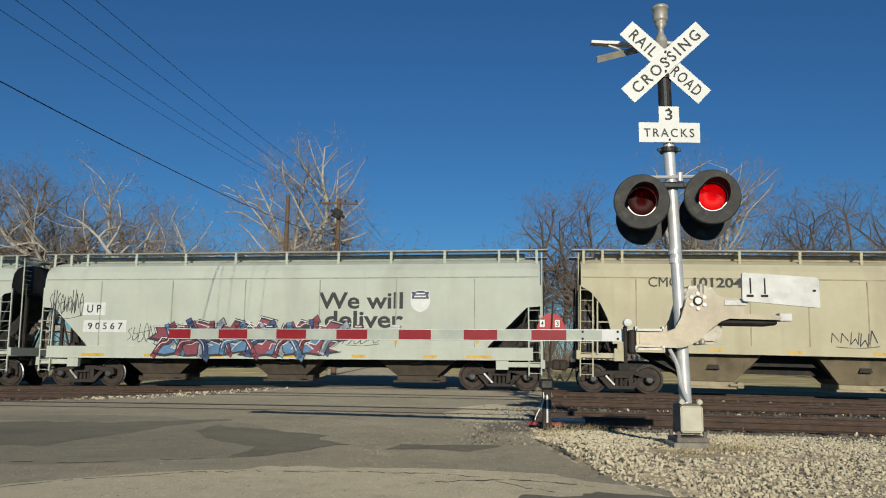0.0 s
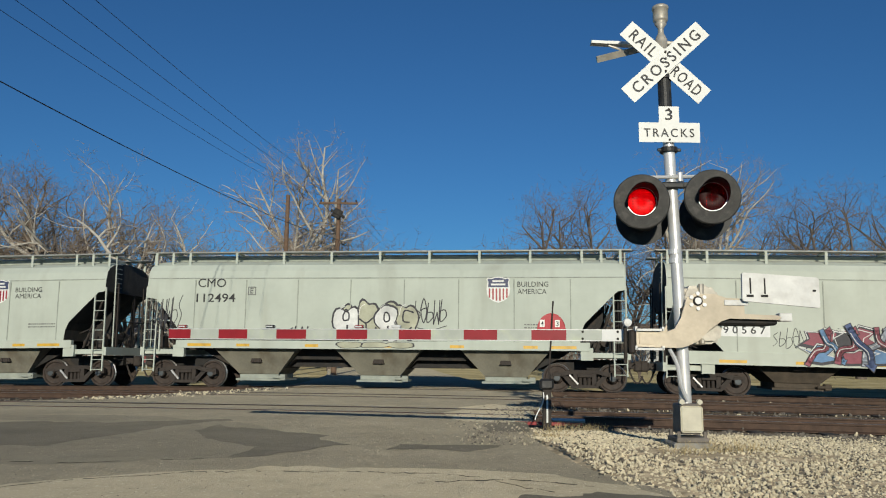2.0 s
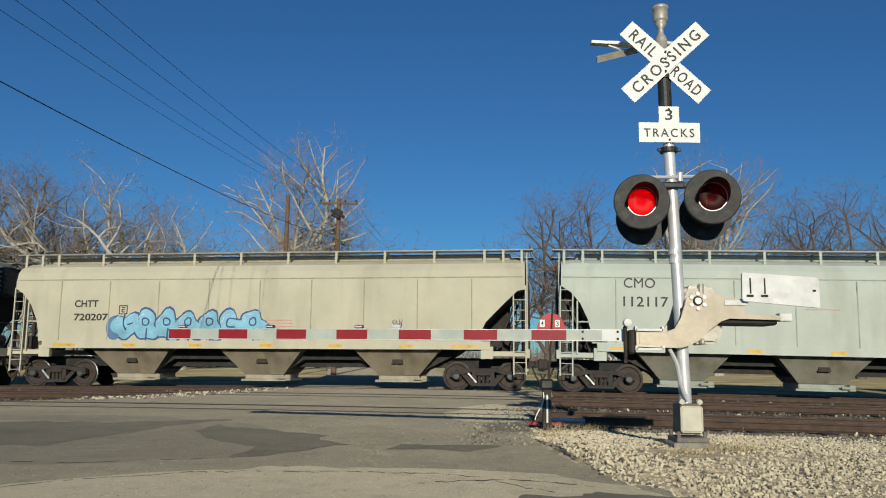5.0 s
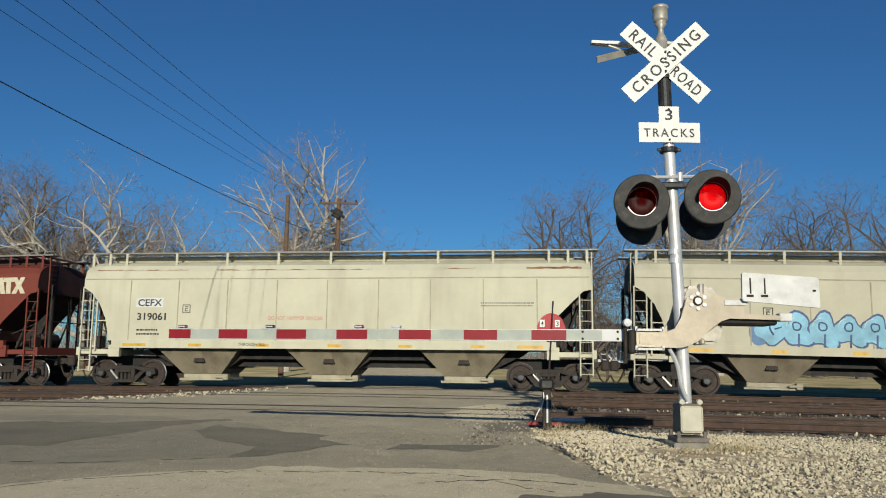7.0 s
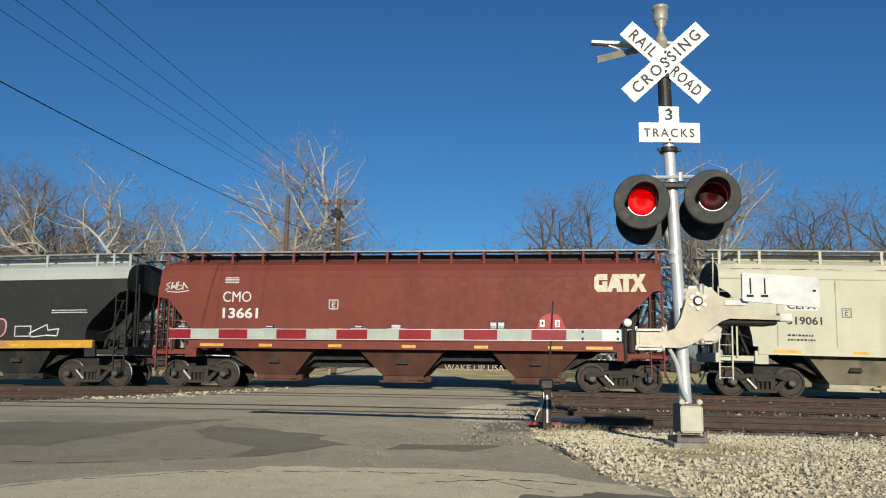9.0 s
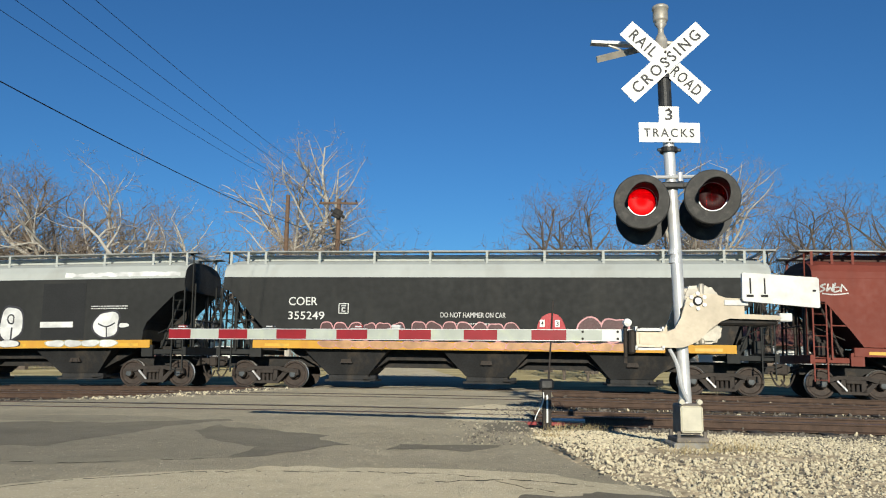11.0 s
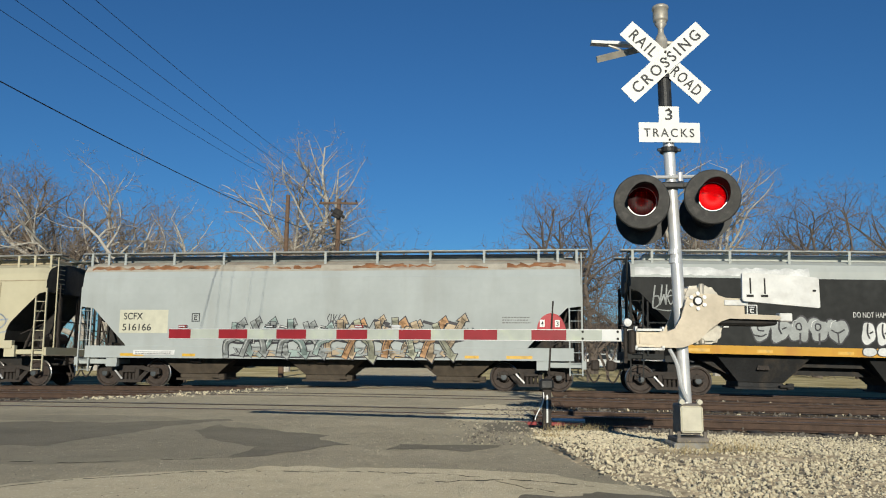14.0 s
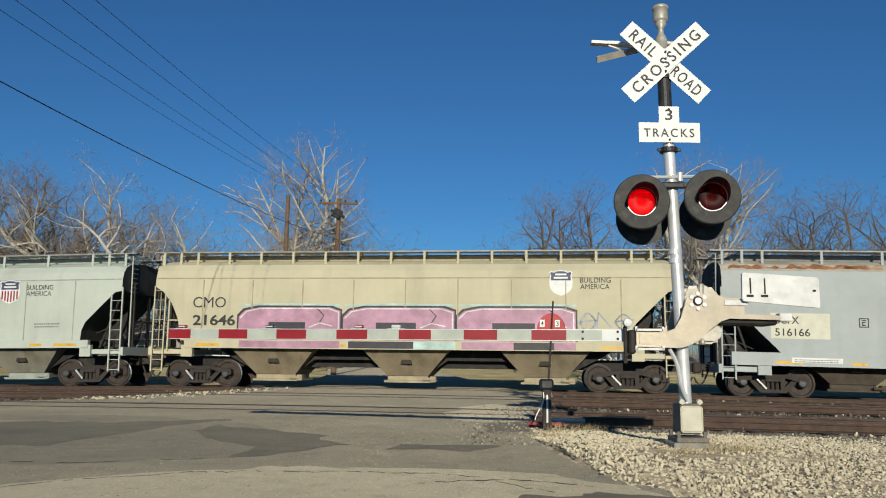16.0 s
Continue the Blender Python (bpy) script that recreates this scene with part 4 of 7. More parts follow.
car_k = hopper_car("K", -98.2, 17.62, 7.27, P_TAN, "tan covered hopper car with big pink spray paint", brackets=14, ribs=9)
car_l = hopper_car("L", -116.4, 16.4, 6.85, P_GREEN, "pale grey green hopper car with dark slogan", brackets=9, ribs=8)

# ---------------------------------------------------------------- lettering, emblems and spray paint on the cars
YF = -1.606

M_GREYLET = mat("faded grey lettering", (0.17, 0.17, 0.16), 0.6, 0, 0.1, 8)
M_CREAMLET = mat("cream lettering", (0.68, 0.62, 0.44), 0.6, 0, 0.1, 6)
M_FRESHBLACK = mat("newer black paint", (0.024, 0.025, 0.025), 0.72, 0, 0.06, 2, spec=0.22)
M_BEIGEP = mat("beige panel paint", (0.60, 0.58, 0.44), 0.5, 0, 0.06, 4)


def body_of(car):
    return next(c for c in car.children if c.name.split(".")[0] == "body")


def words(car, text, x, z, w, h, m=None, thick=None, lean=0.0):
    thick = (0.0 if "M" in text else 0.026) if thick is None else thick
    lettering(text, x, z, w, h, YF, m or M_INK, body_of(car), thick=thick, lean=lean)


def bars(car, x, z, w, h, rows, m, seed=1, y=YF, name="small_print"):
    """Small print too fine to read: rows of plain bars."""
    rnd = random.Random(seed)
    bm = bmesh.new()
    rh = h / rows
    for r in range(rows):
        cx = x
        end = x + w * rnd.uniform(0.8, 1.0)
        while cx < end:
            l = min(rnd.uniform(0.03, 0.10), end - cx)
            slab(bm, [(cx, z + r * rh), (cx + l, z + r * rh), (cx + l, z + r * rh + rh * 0.42), (cx, z + r * rh + rh * 0.42)], y - 0.002, y + 0.004)
            cx += l + 0.03
    tagged(part(name, bm, m, body_of(car)), kind="stuff")


def panel(car, x, z, w, h, m, y=YF, name="painted_panel", grow=0.0):
    bm = bmesh.new()
    slab(bm, [(x, z), (x + w, z), (x + w, z + h), (x, z + h)], y + 0.001, y + 0.006)
    return part(name, bm, m, body_of(car))


def stencil_box(car, x, z, s, m):
    bm = bmesh.new()
    strip(bm, [(x, z), (x + s, z), (x + s, z + s), (x, z + s)], 0.03, YF - 0.001, YF + 0.004, closed=True)
    strip(bm, [(x + s * 0.28, z + s * 0.78), (x + s * 0.72, z + s * 0.78)], 0.03, YF - 0.001, YF + 0.004)
    strip(bm, [(x + s * 0.65, z + s * 0.55), (x + s * 0.35, z + s * 0.55), (x + s * 0.35, z + s * 0.22), (x + s * 0.65, z + s * 0.22)], 0.035, YF - 0.001, YF + 0.004)
    part("stencil", bm, m, body_of(car))


def emblem(car, x, z, w, h, striped):
    """A plain shield: dark top with pale bars, white or striped field."""
    def plate(pts, y0, y1, m, name, parent, label=""):
        bm = bmesh.new()
        slab(bm, [(x + w * u, z + h * v) for u, v in pts], y0, y1)
        return part(name, bm, m, parent, label)
    side = [(0.97, 0.72), (1.0, 0.52), (0.97, 0.32), (0.86, 0.16), (0.70, 0.06), (0.5, 0.0)]
    top = [(0.5, 1.0), (0.68, 0.985), (0.80, 0.94), (0.93, 0.97), (1.0, 0.90), (0.95, 0.82)]
    half = top + side
    base = plate(half + [(1 - u, v) for u, v in half[-2:0:-1]], YF + 0.001, YF + 0.006, M_WHITE, "emblem", car, "shield emblem with dark top")
    band = [(0.5, 0.965), (0.67, 0.95), (0.79, 0.905), (0.91, 0.93), (0.955, 0.89), (0.91, 0.80), (0.93, 0.60)]
    plate(band + [(1 - u, v) for u, v in band[:0:-1]], YF - 0.002, YF + 0.003, M_NAVY, "emblem_top", base)
    for v, a in ((0.80, 0.26), (0.67, 0.20)):
        plate([(a, v), (1 - a, v), (1 - a, v + 0.07), (a, v + 0.07)], YF - 0.004, YF - 0.001, M_WHITE, "bar", base)
    if striped:
        for k in range(6):
            u = 0.10 + 0.146 * k
            lo = 0.07 + 0.62 * abs(u + 0.035 - 0.5) ** 1.6
            plate([(u, lo), (u + 0.07, lo), (u + 0.07, 0.55), (u, 0.55)], YF - 0.002, YF + 0.003, M_ARMRED, "stripe", base)


def spray(name, color):
    return mat(name, color, 0.55, 0, 0.22, 2.2, 0.03, 30, tuple(c * 0.55 for c in color), 0.45, (1.5, 1.5, 2.5))


S_WHITE = spray("white spray paint", (0.72, 0.72, 0.68))
S_DARK = spray("black spray paint", (0.035, 0.033, 0.04))
S_PINK = spray("mauve pink spray paint", (0.50, 0.27, 0.36))
S_BLUE = spray("blue spray paint", (0.11, 0.23, 0.40))
S_SKY = spray("light blue spray paint", (0.24, 0.52, 0.66))
S_RED = spray("dull red spray paint", (0.27, 0.055, 0.08))
S_GREY = spray("grey spray paint", (0.34, 0.36, 0.34))
S_MINT = spray("pale mint spray paint", (0.45, 0.62, 0.56))
S_ORANGE = spray("faded orange spray paint", (0.55, 0.30, 0.13))
S_ROSE = spray("rose spray paint", (0.62, 0.30, 0.30))
S_NAVYP = spray("navy spray paint", (0.05, 0.09, 0.22))
S_DARKROSE = spray("dark maroon spray paint", (0.085, 0.03, 0.03))
S_MINTG = spray("grey mint spray paint", (0.33, 0.42, 0.38))
S_FADE = spray("faded peach spray paint", (0.50, 0.38, 0.24))
S_BLUEG = spray("grey blue spray paint", (0.36, 0.40, 0.46))
S_OLIVE = spray("olive spray paint", (0.42, 0.42, 0.30))


def blob(rnd, x, z, w, h, wob=0.12, n=26, square=2.6):
    pts = []
    ph = [rnd.uniform(0, 6.28) for _ in range(3)]
    for i in range(n):
        a = 2 * math.pi * i / n
        c, s = math.cos(a), math.sin(a)
        k = 1 + wob * (math.sin(2 * a + ph[0]) * 0.5 + math.sin(3 * a + ph[1]) * 0.6 + math.sin(5 * a + ph[2]) * 0.3)
        r = (abs(c) ** square + abs(s) ** square) ** (-1 / square)
        pts.append((x + w / 2 * (1 + c * r * k), z + h / 2 * (1 + s * r * k)))
    return pts


def inset(pts, k):
    cx = sum(p[0] for p in pts) / len(pts)
    cz = sum(p[1] for p in pts) / len(pts)
    return [(cx + (p[0] - cx) * k, cz + (p[1] - cz) * k) for p in pts]


def smooth_line(pts, steps=5):
    """Points along a curve through pts."""
    out = []
    ext = [pts[0]] + list(pts) + [pts[-1]]
    for a, b, c, d in zip(ext, ext[1:], ext[2:], ext[3:]):
        for k in range(steps):
            t = k / steps
            out.append(tuple(0.5 * (2 * q + (r - p) * t + (2 * p - 5 * q + 4 * r - w) * t * t + (3 * q - p - 3 * r + w) * t ** 3)
                             for p, q, r, w in zip(a, b, c, d)))
    return out + [tuple(pts[-1])]


def bubbles(car, x, z, w, h, n, fill, line, seed, inner=True, y=YF, overlap=1.12, wob=0.12, edge=None):
    """Rounded outlined shapes side by side; no letters."""
    rnd = random.Random(seed)
    for k in range(n):
        bm = bmesh.new()
        lw = w / n * overlap
        hh = h * rnd.uniform(0.86, 1.0)
        p = blob(rnd, x + w * k / n, z + (h - hh) * rnd.random(), lw, hh, wob)
        yy = y - 0.0012 * (k % 3)
        slab(bm, p, yy, yy + 0.004, 1)
        slab(bm, inset(p, 0.88), yy - 0.0035, yy + 0.002, 0)
        cx, cz = x + w * k / n + lw / 2, z + h * 0.5
        if inner:
            wd = 0.035 + 0.012 * h
            kind = rnd.randrange(4)
            if kind == 0:
                strip(bm, blob(rnd, cx - lw * 0.14, cz, lw * 0.24, h * 0.24, 0.1, 14), wd, yy - 0.005, yy, 1, closed=True)
                strip(bm, [(cx + lw * 0.02, z), (cx + lw * 0.04, cz - h * 0.12)], wd * 1.3, yy - 0.005, yy, 1)
            elif kind == 1:
                strip(bm, smooth_line([(cx + lw * 0.30, cz + h * 0.18), (cx - lw * 0.10, cz + h * 0.22), (cx - lw * 0.16, cz - h * 0.02), (cx + lw * 0.12, cz - h * 0.06)]), wd, yy - 0.005, yy, 1)
                strip(bm, smooth_line([(cx - lw * 0.35, cz - h * 0.22), (cx, cz - h * 0.26), (cx + lw * 0.22, cz - h * 0.18)]), wd, yy - 0.005, yy, 1)
            elif kind == 2:
                strip(bm, smooth_line([(cx - lw * 0.02, cz + h * 0.36), (cx - lw * 0.06, cz + h * 0.05), (cx + lw * 0.05, cz - h * 0.15)]), wd * 1.2, yy - 0.005, yy, 1)
                strip(bm, smooth_line([(cx + lw * 0.10, cz + h * 0.02), (cx + lw * 0.3, cz + h * 0.08)]), wd, yy - 0.005, yy, 1)
            else:
                strip(bm, smooth_line([(cx - lw * 0.30, cz + h * 0.02), (cx, cz - h * 0.08), (cx + lw * 0.30, cz + h * 0.04)]), wd, yy - 0.005, yy, 1)
                strip(bm, [(cx, cz - h * 0.08), (cx + lw * 0.03, z + h * 0.06)], wd, yy - 0.005, yy, 1)
            strip(bm, smooth_line([(cx - lw * 0.34, cz + h * 0.12), (cx - lw * 0.26, cz + h * 0.30), (cx - lw * 0.08, cz + h * 0.37)]), 0.022, yy - 0.005, yy, 2)
        part("painted_shape", bm, [fill, line, edge or S_WHITE], body_of(car))


def scribble(car, x, z, w, h, m, seed, width=0.035, loops=7, y=YF):
    """A quick hand-drawn tag: slanted strokes, hooks and loops; no letters."""
    rnd = random.Random(seed)
    bm = bmesh.new()
    n = max(3, loops)
    gw = w / n
    for k in range(n):
        gx = x + gw * k
        top, bot = z + h * rnd.uniform(0.72, 1.0), z + h * rnd.uniform(0.0, 0.22)
        mid = (top + bot) / 2
        sl = gw * rnd.uniform(0.1, 0.35)
        kind = rnd.randrange(5)
        if kind == 0:
            line = [(gx, bot), (gx + sl, top), (gx + gw * 0.8, bot + h * 0.1)]
        elif kind == 1:
            line = smooth_line([(gx + gw * 0.8, top), (gx + gw * 0.2, mid + h * 0.15), (gx + gw * 0.7, mid - h * 0.1), (gx + gw * 0.1, bot)])
        elif kind == 2:
            line = smooth_line([(gx + sl, top), (gx, bot), (gx + gw * 0.9, bot + h * 0.15), (gx + gw * 0.8, mid), (gx + gw * 0.2, mid)])
        elif kind == 3:
            line = [(gx + sl, top), (gx, bot), (gx + gw * 0.55, mid), (gx + gw * 0.8, bot), (gx + gw * 0.95, top)]
        else:
            line = smooth_line([(gx, mid), (gx + gw * 0.5, top), (gx + gw * 0.95, mid), (gx + gw * 0.5, bot), (gx + gw * 0.1, mid), (gx + gw * 1.05, mid + h * 0.1)])
        strip(bm, line, width * rnd.uniform(0.8, 1.2), y - 0.001, y + 0.003)
    if rnd.random() < 0.7:
        strip(bm, smooth_line([(x + w * 0.1, z - h * 0.05), (x + w * 0.55, z - h * 0.12), (x + w, z + h * 0.02)]), width * 0.8, y - 0.001, y + 0.003)
    part("spray_tag", bm, m, body_of(car))


def ribbons(car, x, z, w, h, n, fills, line, shine, seed, y=YF, width=0.17):
    """Interlocked curved bands with dark edges and arrow tips; no letters."""
    rnd = random.Random(seed)
    for k in range(n):
        cx = x + w * (k + 0.5) / n
        lw = w / n * 2.2
        up = k % 2 == 0
        a, b = (z + h * rnd.uniform(0.0, 0.12), z + h * rnd.uniform(0.78, 0.95))
        if not up:
            a, b = b, a
        m = (a + b) / 2
        pts = smooth_line([(cx - lw * rnd.uniform(0.2, 0.5), a), (cx - lw * rnd.uniform(0.0, 0.35), m - (b - a) * 0.1), (cx + lw * rnd.uniform(0.0, 0.3), m + (b - a) * rnd.uniform(0.0, 0.2)),
                           (cx + lw * rnd.uniform(0.2, 0.5), b)], 4)
        wd = width * rnd.uniform(0.75, 1.15)
        yy = y - 0.0016 * (k % 4)
        (ex, ez), sgn = pts[-1], (1 if b > a else -1)
        tip = [(ex - wd * 1.1, ez - sgn * wd * 0.2), (ex + wd * 0.3, ez + sgn * wd * 1.0), (ex + wd * 0.9, ez - sgn * wd * 0.3)]
        bm = bmesh.new()
        strip(bm, pts, wd + 0.055, yy, yy + 0.003, 1)
        slab(bm, inset(tip, 1.3), yy, yy + 0.003, 1)
        strip(bm, pts, wd, yy - 0.0006, yy + 0.001, 0)
        slab(bm, tip, yy - 0.0006, yy + 0.001, 0)
        strip(bm, [(px - wd * 0.28, pz) for px, pz in pts[2:-2]], 0.022, yy - 0.0012, yy, 2)
        part("painted_shape", bm, [fills[k % len(fills)], line, shine], body_of(car))


def shards(car, x, z, w, h, n, mats, seed, y=YF, stroke=1):
    """Angular overlapping spikes with pale strokes."""
    rnd = random.Random(seed)
    for k in range(n):
        bm = bmesh.new()
        u = k / n
        cx = x + w * (u + 0.5 / n)
        lw = w / n
        top = z + h * rnd.uniform(0.70, 1.0)
        bot = z + h * rnd.uniform(0.0, 0.15)
        sk = rnd.uniform(-0.5, 0.5) * lw
        p = [(cx - lw * 0.9, bot + h * 0.1), (cx - lw * 0.2, bot), (cx + lw * 0.8, bot + h * rnd.uniform(0, 0.2)), (cx + lw * 0.55 + sk, z + h * 0.45),
             (cx + lw * 0.95 + sk, top - h * 0.15), (cx + lw * 0.1 + sk, top), (cx - lw * 0.15 + sk, z + h * 0.62), (cx - lw * 0.75 + sk, top - h * 0.12), (cx - lw * 0.5, z + h * 0.4)]
        yy = y - 0.0010 * (k % 4)
        slab(bm, p, yy, yy + 0.004, 0)
        slab(bm, inset(p, 0.74), yy - 0.003, yy + 0.002, 1 + k % (len(mats) - 2))
        if stroke:
            q = inset(p, 0.9)
            strip(bm, [q[j] for j in (8, 7, 6, 5, 4)], 0.028, yy - 0.005, yy - 0.001, len(mats) - 1)
            strip(bm, [q[2], q[3], q[4]], 0.022, yy - 0.005, yy - 0.001, len(mats) - 1)
        part("painted_shape", bm, mats, body_of(car))


def weight_data(car, x, z, m=M_INK, seed=3):
    bars(car, x, z, 1.1, 0.30, 2, m, seed)


SHOULDER = [(3.74, 1.575), (3.78, 1.555), (3.98, 1.50), (4.20, 1.36), (4.33, 1.10)]


def roof_patch(car, x0, x1, z0, z1, m, seed, ragged=0.05, name="roof_patch"):
    """A ragged band of other paint or rust lying on the roof's shoulder."""
    rnd = random.Random(seed)

    def at(x, z):
        return (x, -lerp_table(SHOULDER, z) - 0.005, z + 0.002)
    n = max(6, int((x1 - x0) * 7))
    zs = [z0] + [z for z, _ in SHOULDER if z0 < z < z1]
    bm = bmesh.new()
    tops = [z1 - ragged * 2 * rnd.random() ** 2 for _ in range(n + 1)]
    bots = [z0 + ragged * rnd.random() ** 2 for _ in range(n + 1)]
    rows = [[bm.verts.new(at(x0 + (x1 - x0) * i / n, bots[i])) for i in range(n + 1)]]
    for z in zs[1:]:
        rows.append([bm.verts.new(at(x0 + (x1 - x0) * i / n, max(bots[i], min(z, tops[i])))) for i in range(n + 1)])
    rows.append([bm.verts.new(at(x0 + (x1 - x0) * i / n, tops[i])) for i in range(n + 1)])
    for r, q in zip(rows, rows[1:]):
        for i in range(n):
            bm.faces.new((r[i], r[i + 1], q[i + 1], q[i]))
    part(name, bm, m, body_of(car))


M_RUSTP = mat("rust stain", (0.30, 0.13, 0.055), 0.85, 0, 0.3, 3, 0.2, 40, (0.50, 0.40, 0.26), 0.7, (2, 2, 4))
for x0, x1, z0, z1, sd in ((6.7, 8.5, 4.00, 4.09, 1), (3.9, 5.0, 4.02, 4.06, 2), (-8.4, -5.0, 4.02, 4.06, 3), (-4.0, 1.5, 4.01, 4.05, 4)):
    roof_patch(car_f, x0, x1, z0, z1, M_RUSTP, sd, 0.02)

# A
words(car_a, "CMO", -6.66, 3.43, 0.98, 0.32)
words(car_a, "101204", -5.25, 3.43, 1.50, 0.32)
stencil_box(car_a, -4.95, 2.55, 0.30, M_INK)
weight_data(car_a, -7.3, 1.78)
scribble(car_a, -6.2, 1.72, 1.5, 0.42, S_DARK, 5, 0.03)
scribble(car_a, -1.14, 1.66, 1.41, 0.5, S_DARK, 8, 0.03, 5)
# B
panel(car_b, -7.20, 2.47, 0.84, 0.44, M_WHITE)
lettering("U P", -7.05, 2.55, 0.53, 0.28, YF - 0.003, M_INK, body_of(car_b), thick=0.012)
panel(car_b, -7.15, 1.88, 1.59, 0.41, M_WHITE)
lettering("9 0 5 6 7", -6.98, 1.97, 1.28, 0.24, YF - 0.003, M_INK, body_of(car_b), thick=0.012)
words(car_b, "We will", 1.28, 2.67, 2.89, 0.56, thick=0.022)
words(car_b, "deliver", 1.50, 2.03, 2.68, 0.58, thick=0.022)
emblem(car_b, 4.42, 2.56, 0.66, 0.74, False)
scribble(car_b, -8.5, 2.45, 1.3, 0.9, S_DARK, 12, 0.022, 9)
shards(car_b, -4.48, 1.42, 6.6, 1.08, 9, [S_DARK, S_RED, S_DARK, S_RED, S_WHITE], 21)
shards(car_b, -4.3, 1.03, 6.2, 0.72, 8, [S_DARK, S_BLUE, S_RED, S_BLUE, S_WHITE], 22, y=-1.648)
ribbons(car_b, -4.4, 1.06, 6.4, 1.30, 15, [S_RED, S_BLUE, S_RED, S_NAVYP, S_BLUEG], S_DARK, S_WHITE, 123, y=-1.656, width=0.16)
scribble(car_b, -5.5, 1.5, 1.2, 0.7, S_DARK, 14, 0.02, 6)
scribble(car_b, 2.1, 1.5, 1.3, 0.5, S_DARK, 15, 0.02, 6)
for x in (-3.6, -1.1, 1.4, 3.9, 6.6):
    panel(car_b, x, 1.52, 0.10, 0.38, M_YELLOW, name="reflector")
bars(car_b, 4.9, 1.95, 1.4, 0.12, 1, M_INK, 4)
panel(car_b, 5.1, 1.72, 0.55, 0.2, M_WHITE)
# C
words(car_c, "CMO", -6.31, 3.41, 1.00, 0.30, thick=0.0)
words(car_c, "112494", -6.35, 2.89, 1.40, 0.30, thick=0.012)
stencil_box(car_c, -4.5, 3.15, 0.26, M_GREYLET)
bubbles(car_c, -1.42, 1.62, 2.75, 1.38, 4, S_OLIVE, S_DARK, 31, overlap=1.08, wob=0.26)
bubbles(car_c, -1.45, 1.62, 0.75, 1.3, 1, S_WHITE, S_DARK, 32, y=-1.612, wob=0.28)
bubbles(car_c, -0.05, 1.62, 0.72, 1.25, 1, S_WHITE, S_DARK, 37, y=-1.613, wob=0.28)
bubbles(car_c, -1.40, 1.36, 2.6, 0.22, 3, S_OLIVE, S_DARK, 38, inner=False, y=-1.646)
scribble(car_c, 1.25, 2.1, 1.1, 0.95, S_DARK, 33, 0.03, 5)
scribble(car_c, -4.18, 1.66, 0.95, 0.36, S_DARK, 34, 0.045, 4)
scribble(car_c, -3.05, 1.66, 0.85, 0.42, S_DARK, 35, 0.045, 4)
scribble(car_c, -8.0, 1.95, 1.2, 1.3, S_DARK, 36, 0.03, 6)
emblem(car_c, 3.66, 2.88, 0.78, 0.86, True)
words(car_c, "BUILDING", 4.68, 3.41, 1.01, 0.17, thick=0.0)
words(car_c, "AMERICA", 4.68, 3.17, 0.95, 0.17, thick=0.0)
weight_data(car_c, -6.3, 1.75, M_GREYLET)
bars(car_c, 4.9, 2.05, 1.2, 0.2, 2, M_GREYLET, 6)
panel(car_c, -7.25, 1.72, 0.22, 0.16, M_SALMON)
# D
words(car_d, "CMO", -6.21, 3.39, 0.99, 0.32, thick=0.0)
words(car_d, "112117", -6.23, 2.78, 1.42, 0.33, thick=0.012)
stencil_box(car_d, -4.4, 3.13, 0.26, M_GREYLET)
emblem(car_d, 3.80, 2.90, 0.78, 0.86, True)
words(car_d, "BUILDING", 4.82, 3.30, 1.01, 0.17, thick=0.0)
words(car_d, "AMERICA", 4.82, 3.08, 0.99, 0.17, thick=0.0)
bars(car_d, -0.67, 2.76, 1.23, 0.08, 1, M_SALMON, 7)
weight_data(car_d, -6.2, 1.75, M_GREYLET)
bars(car_d, 5.4, 2.05, 1.2, 0.2, 2, M_GREYLET, 8)
panel(car_d, -6.95, 1.74, 0.24, 0.17, M_SALMON)
# E
words(car_e, "CHTT", -6.73, 2.75, 0.88, 0.25)
words(car_e, "720207", -6.73, 2.28, 1.27, 0.25)
stencil_box(car_e, -5.05, 2.52, 0.28, M_INK)
bubbles(car_e, -5.3, 1.60, 5.4, 1.04, 7, S_SKY, S_NAVYP, 41, overlap=1.25, wob=0.30)
bubbles(car_e, -5.5, 1.62, 0.7, 0.85, 1, S_BLUE, S_BLUE, 42, inner=False, y=-1.603)
bars(car_e, 0.27, 1.96, 1.10, 0.41, 4, M_SALMON, 9)
scribble(car_e, -0.05, 1.72, 0.5, 0.35, S_DARK, 43, 0.03, 4)
scribble(car_e, 4.6, 2.05, 0.35, 0.3, M_GREYLET, 44, 0.03, 2)
# F
panel(car_f, -6.81, 2.73, 0.99, 0.33, M_WHITE)
lettering("CEFX", -6.74, 2.77, 0.87, 0.24, YF - 0.003, M_INK, body_of(car_f), thick=0.016)
words(car_f, "319061", -6.75, 2.28, 1.05, 0.26)
bars(car_f, -6.75, 1.78, 0.9, 0.28, 2, M_INK, 10)
stencil_box(car_f, -5.1, 2.55, 0.26, M_GREYLET)
words(car_f, "DO NOT HAMMER ON CAR", -2.04, 2.30, 1.91, 0.13, M_SALMON)
bars(car_f, 5.2, 2.76, 1.9, 0.18, 2, M_GREYLET, 11)
lettering("THROUGH SILL", -3.05, 1.42, 0.95, 0.10, -1.633, M_INK, body_of(car_f), thick=0.01)


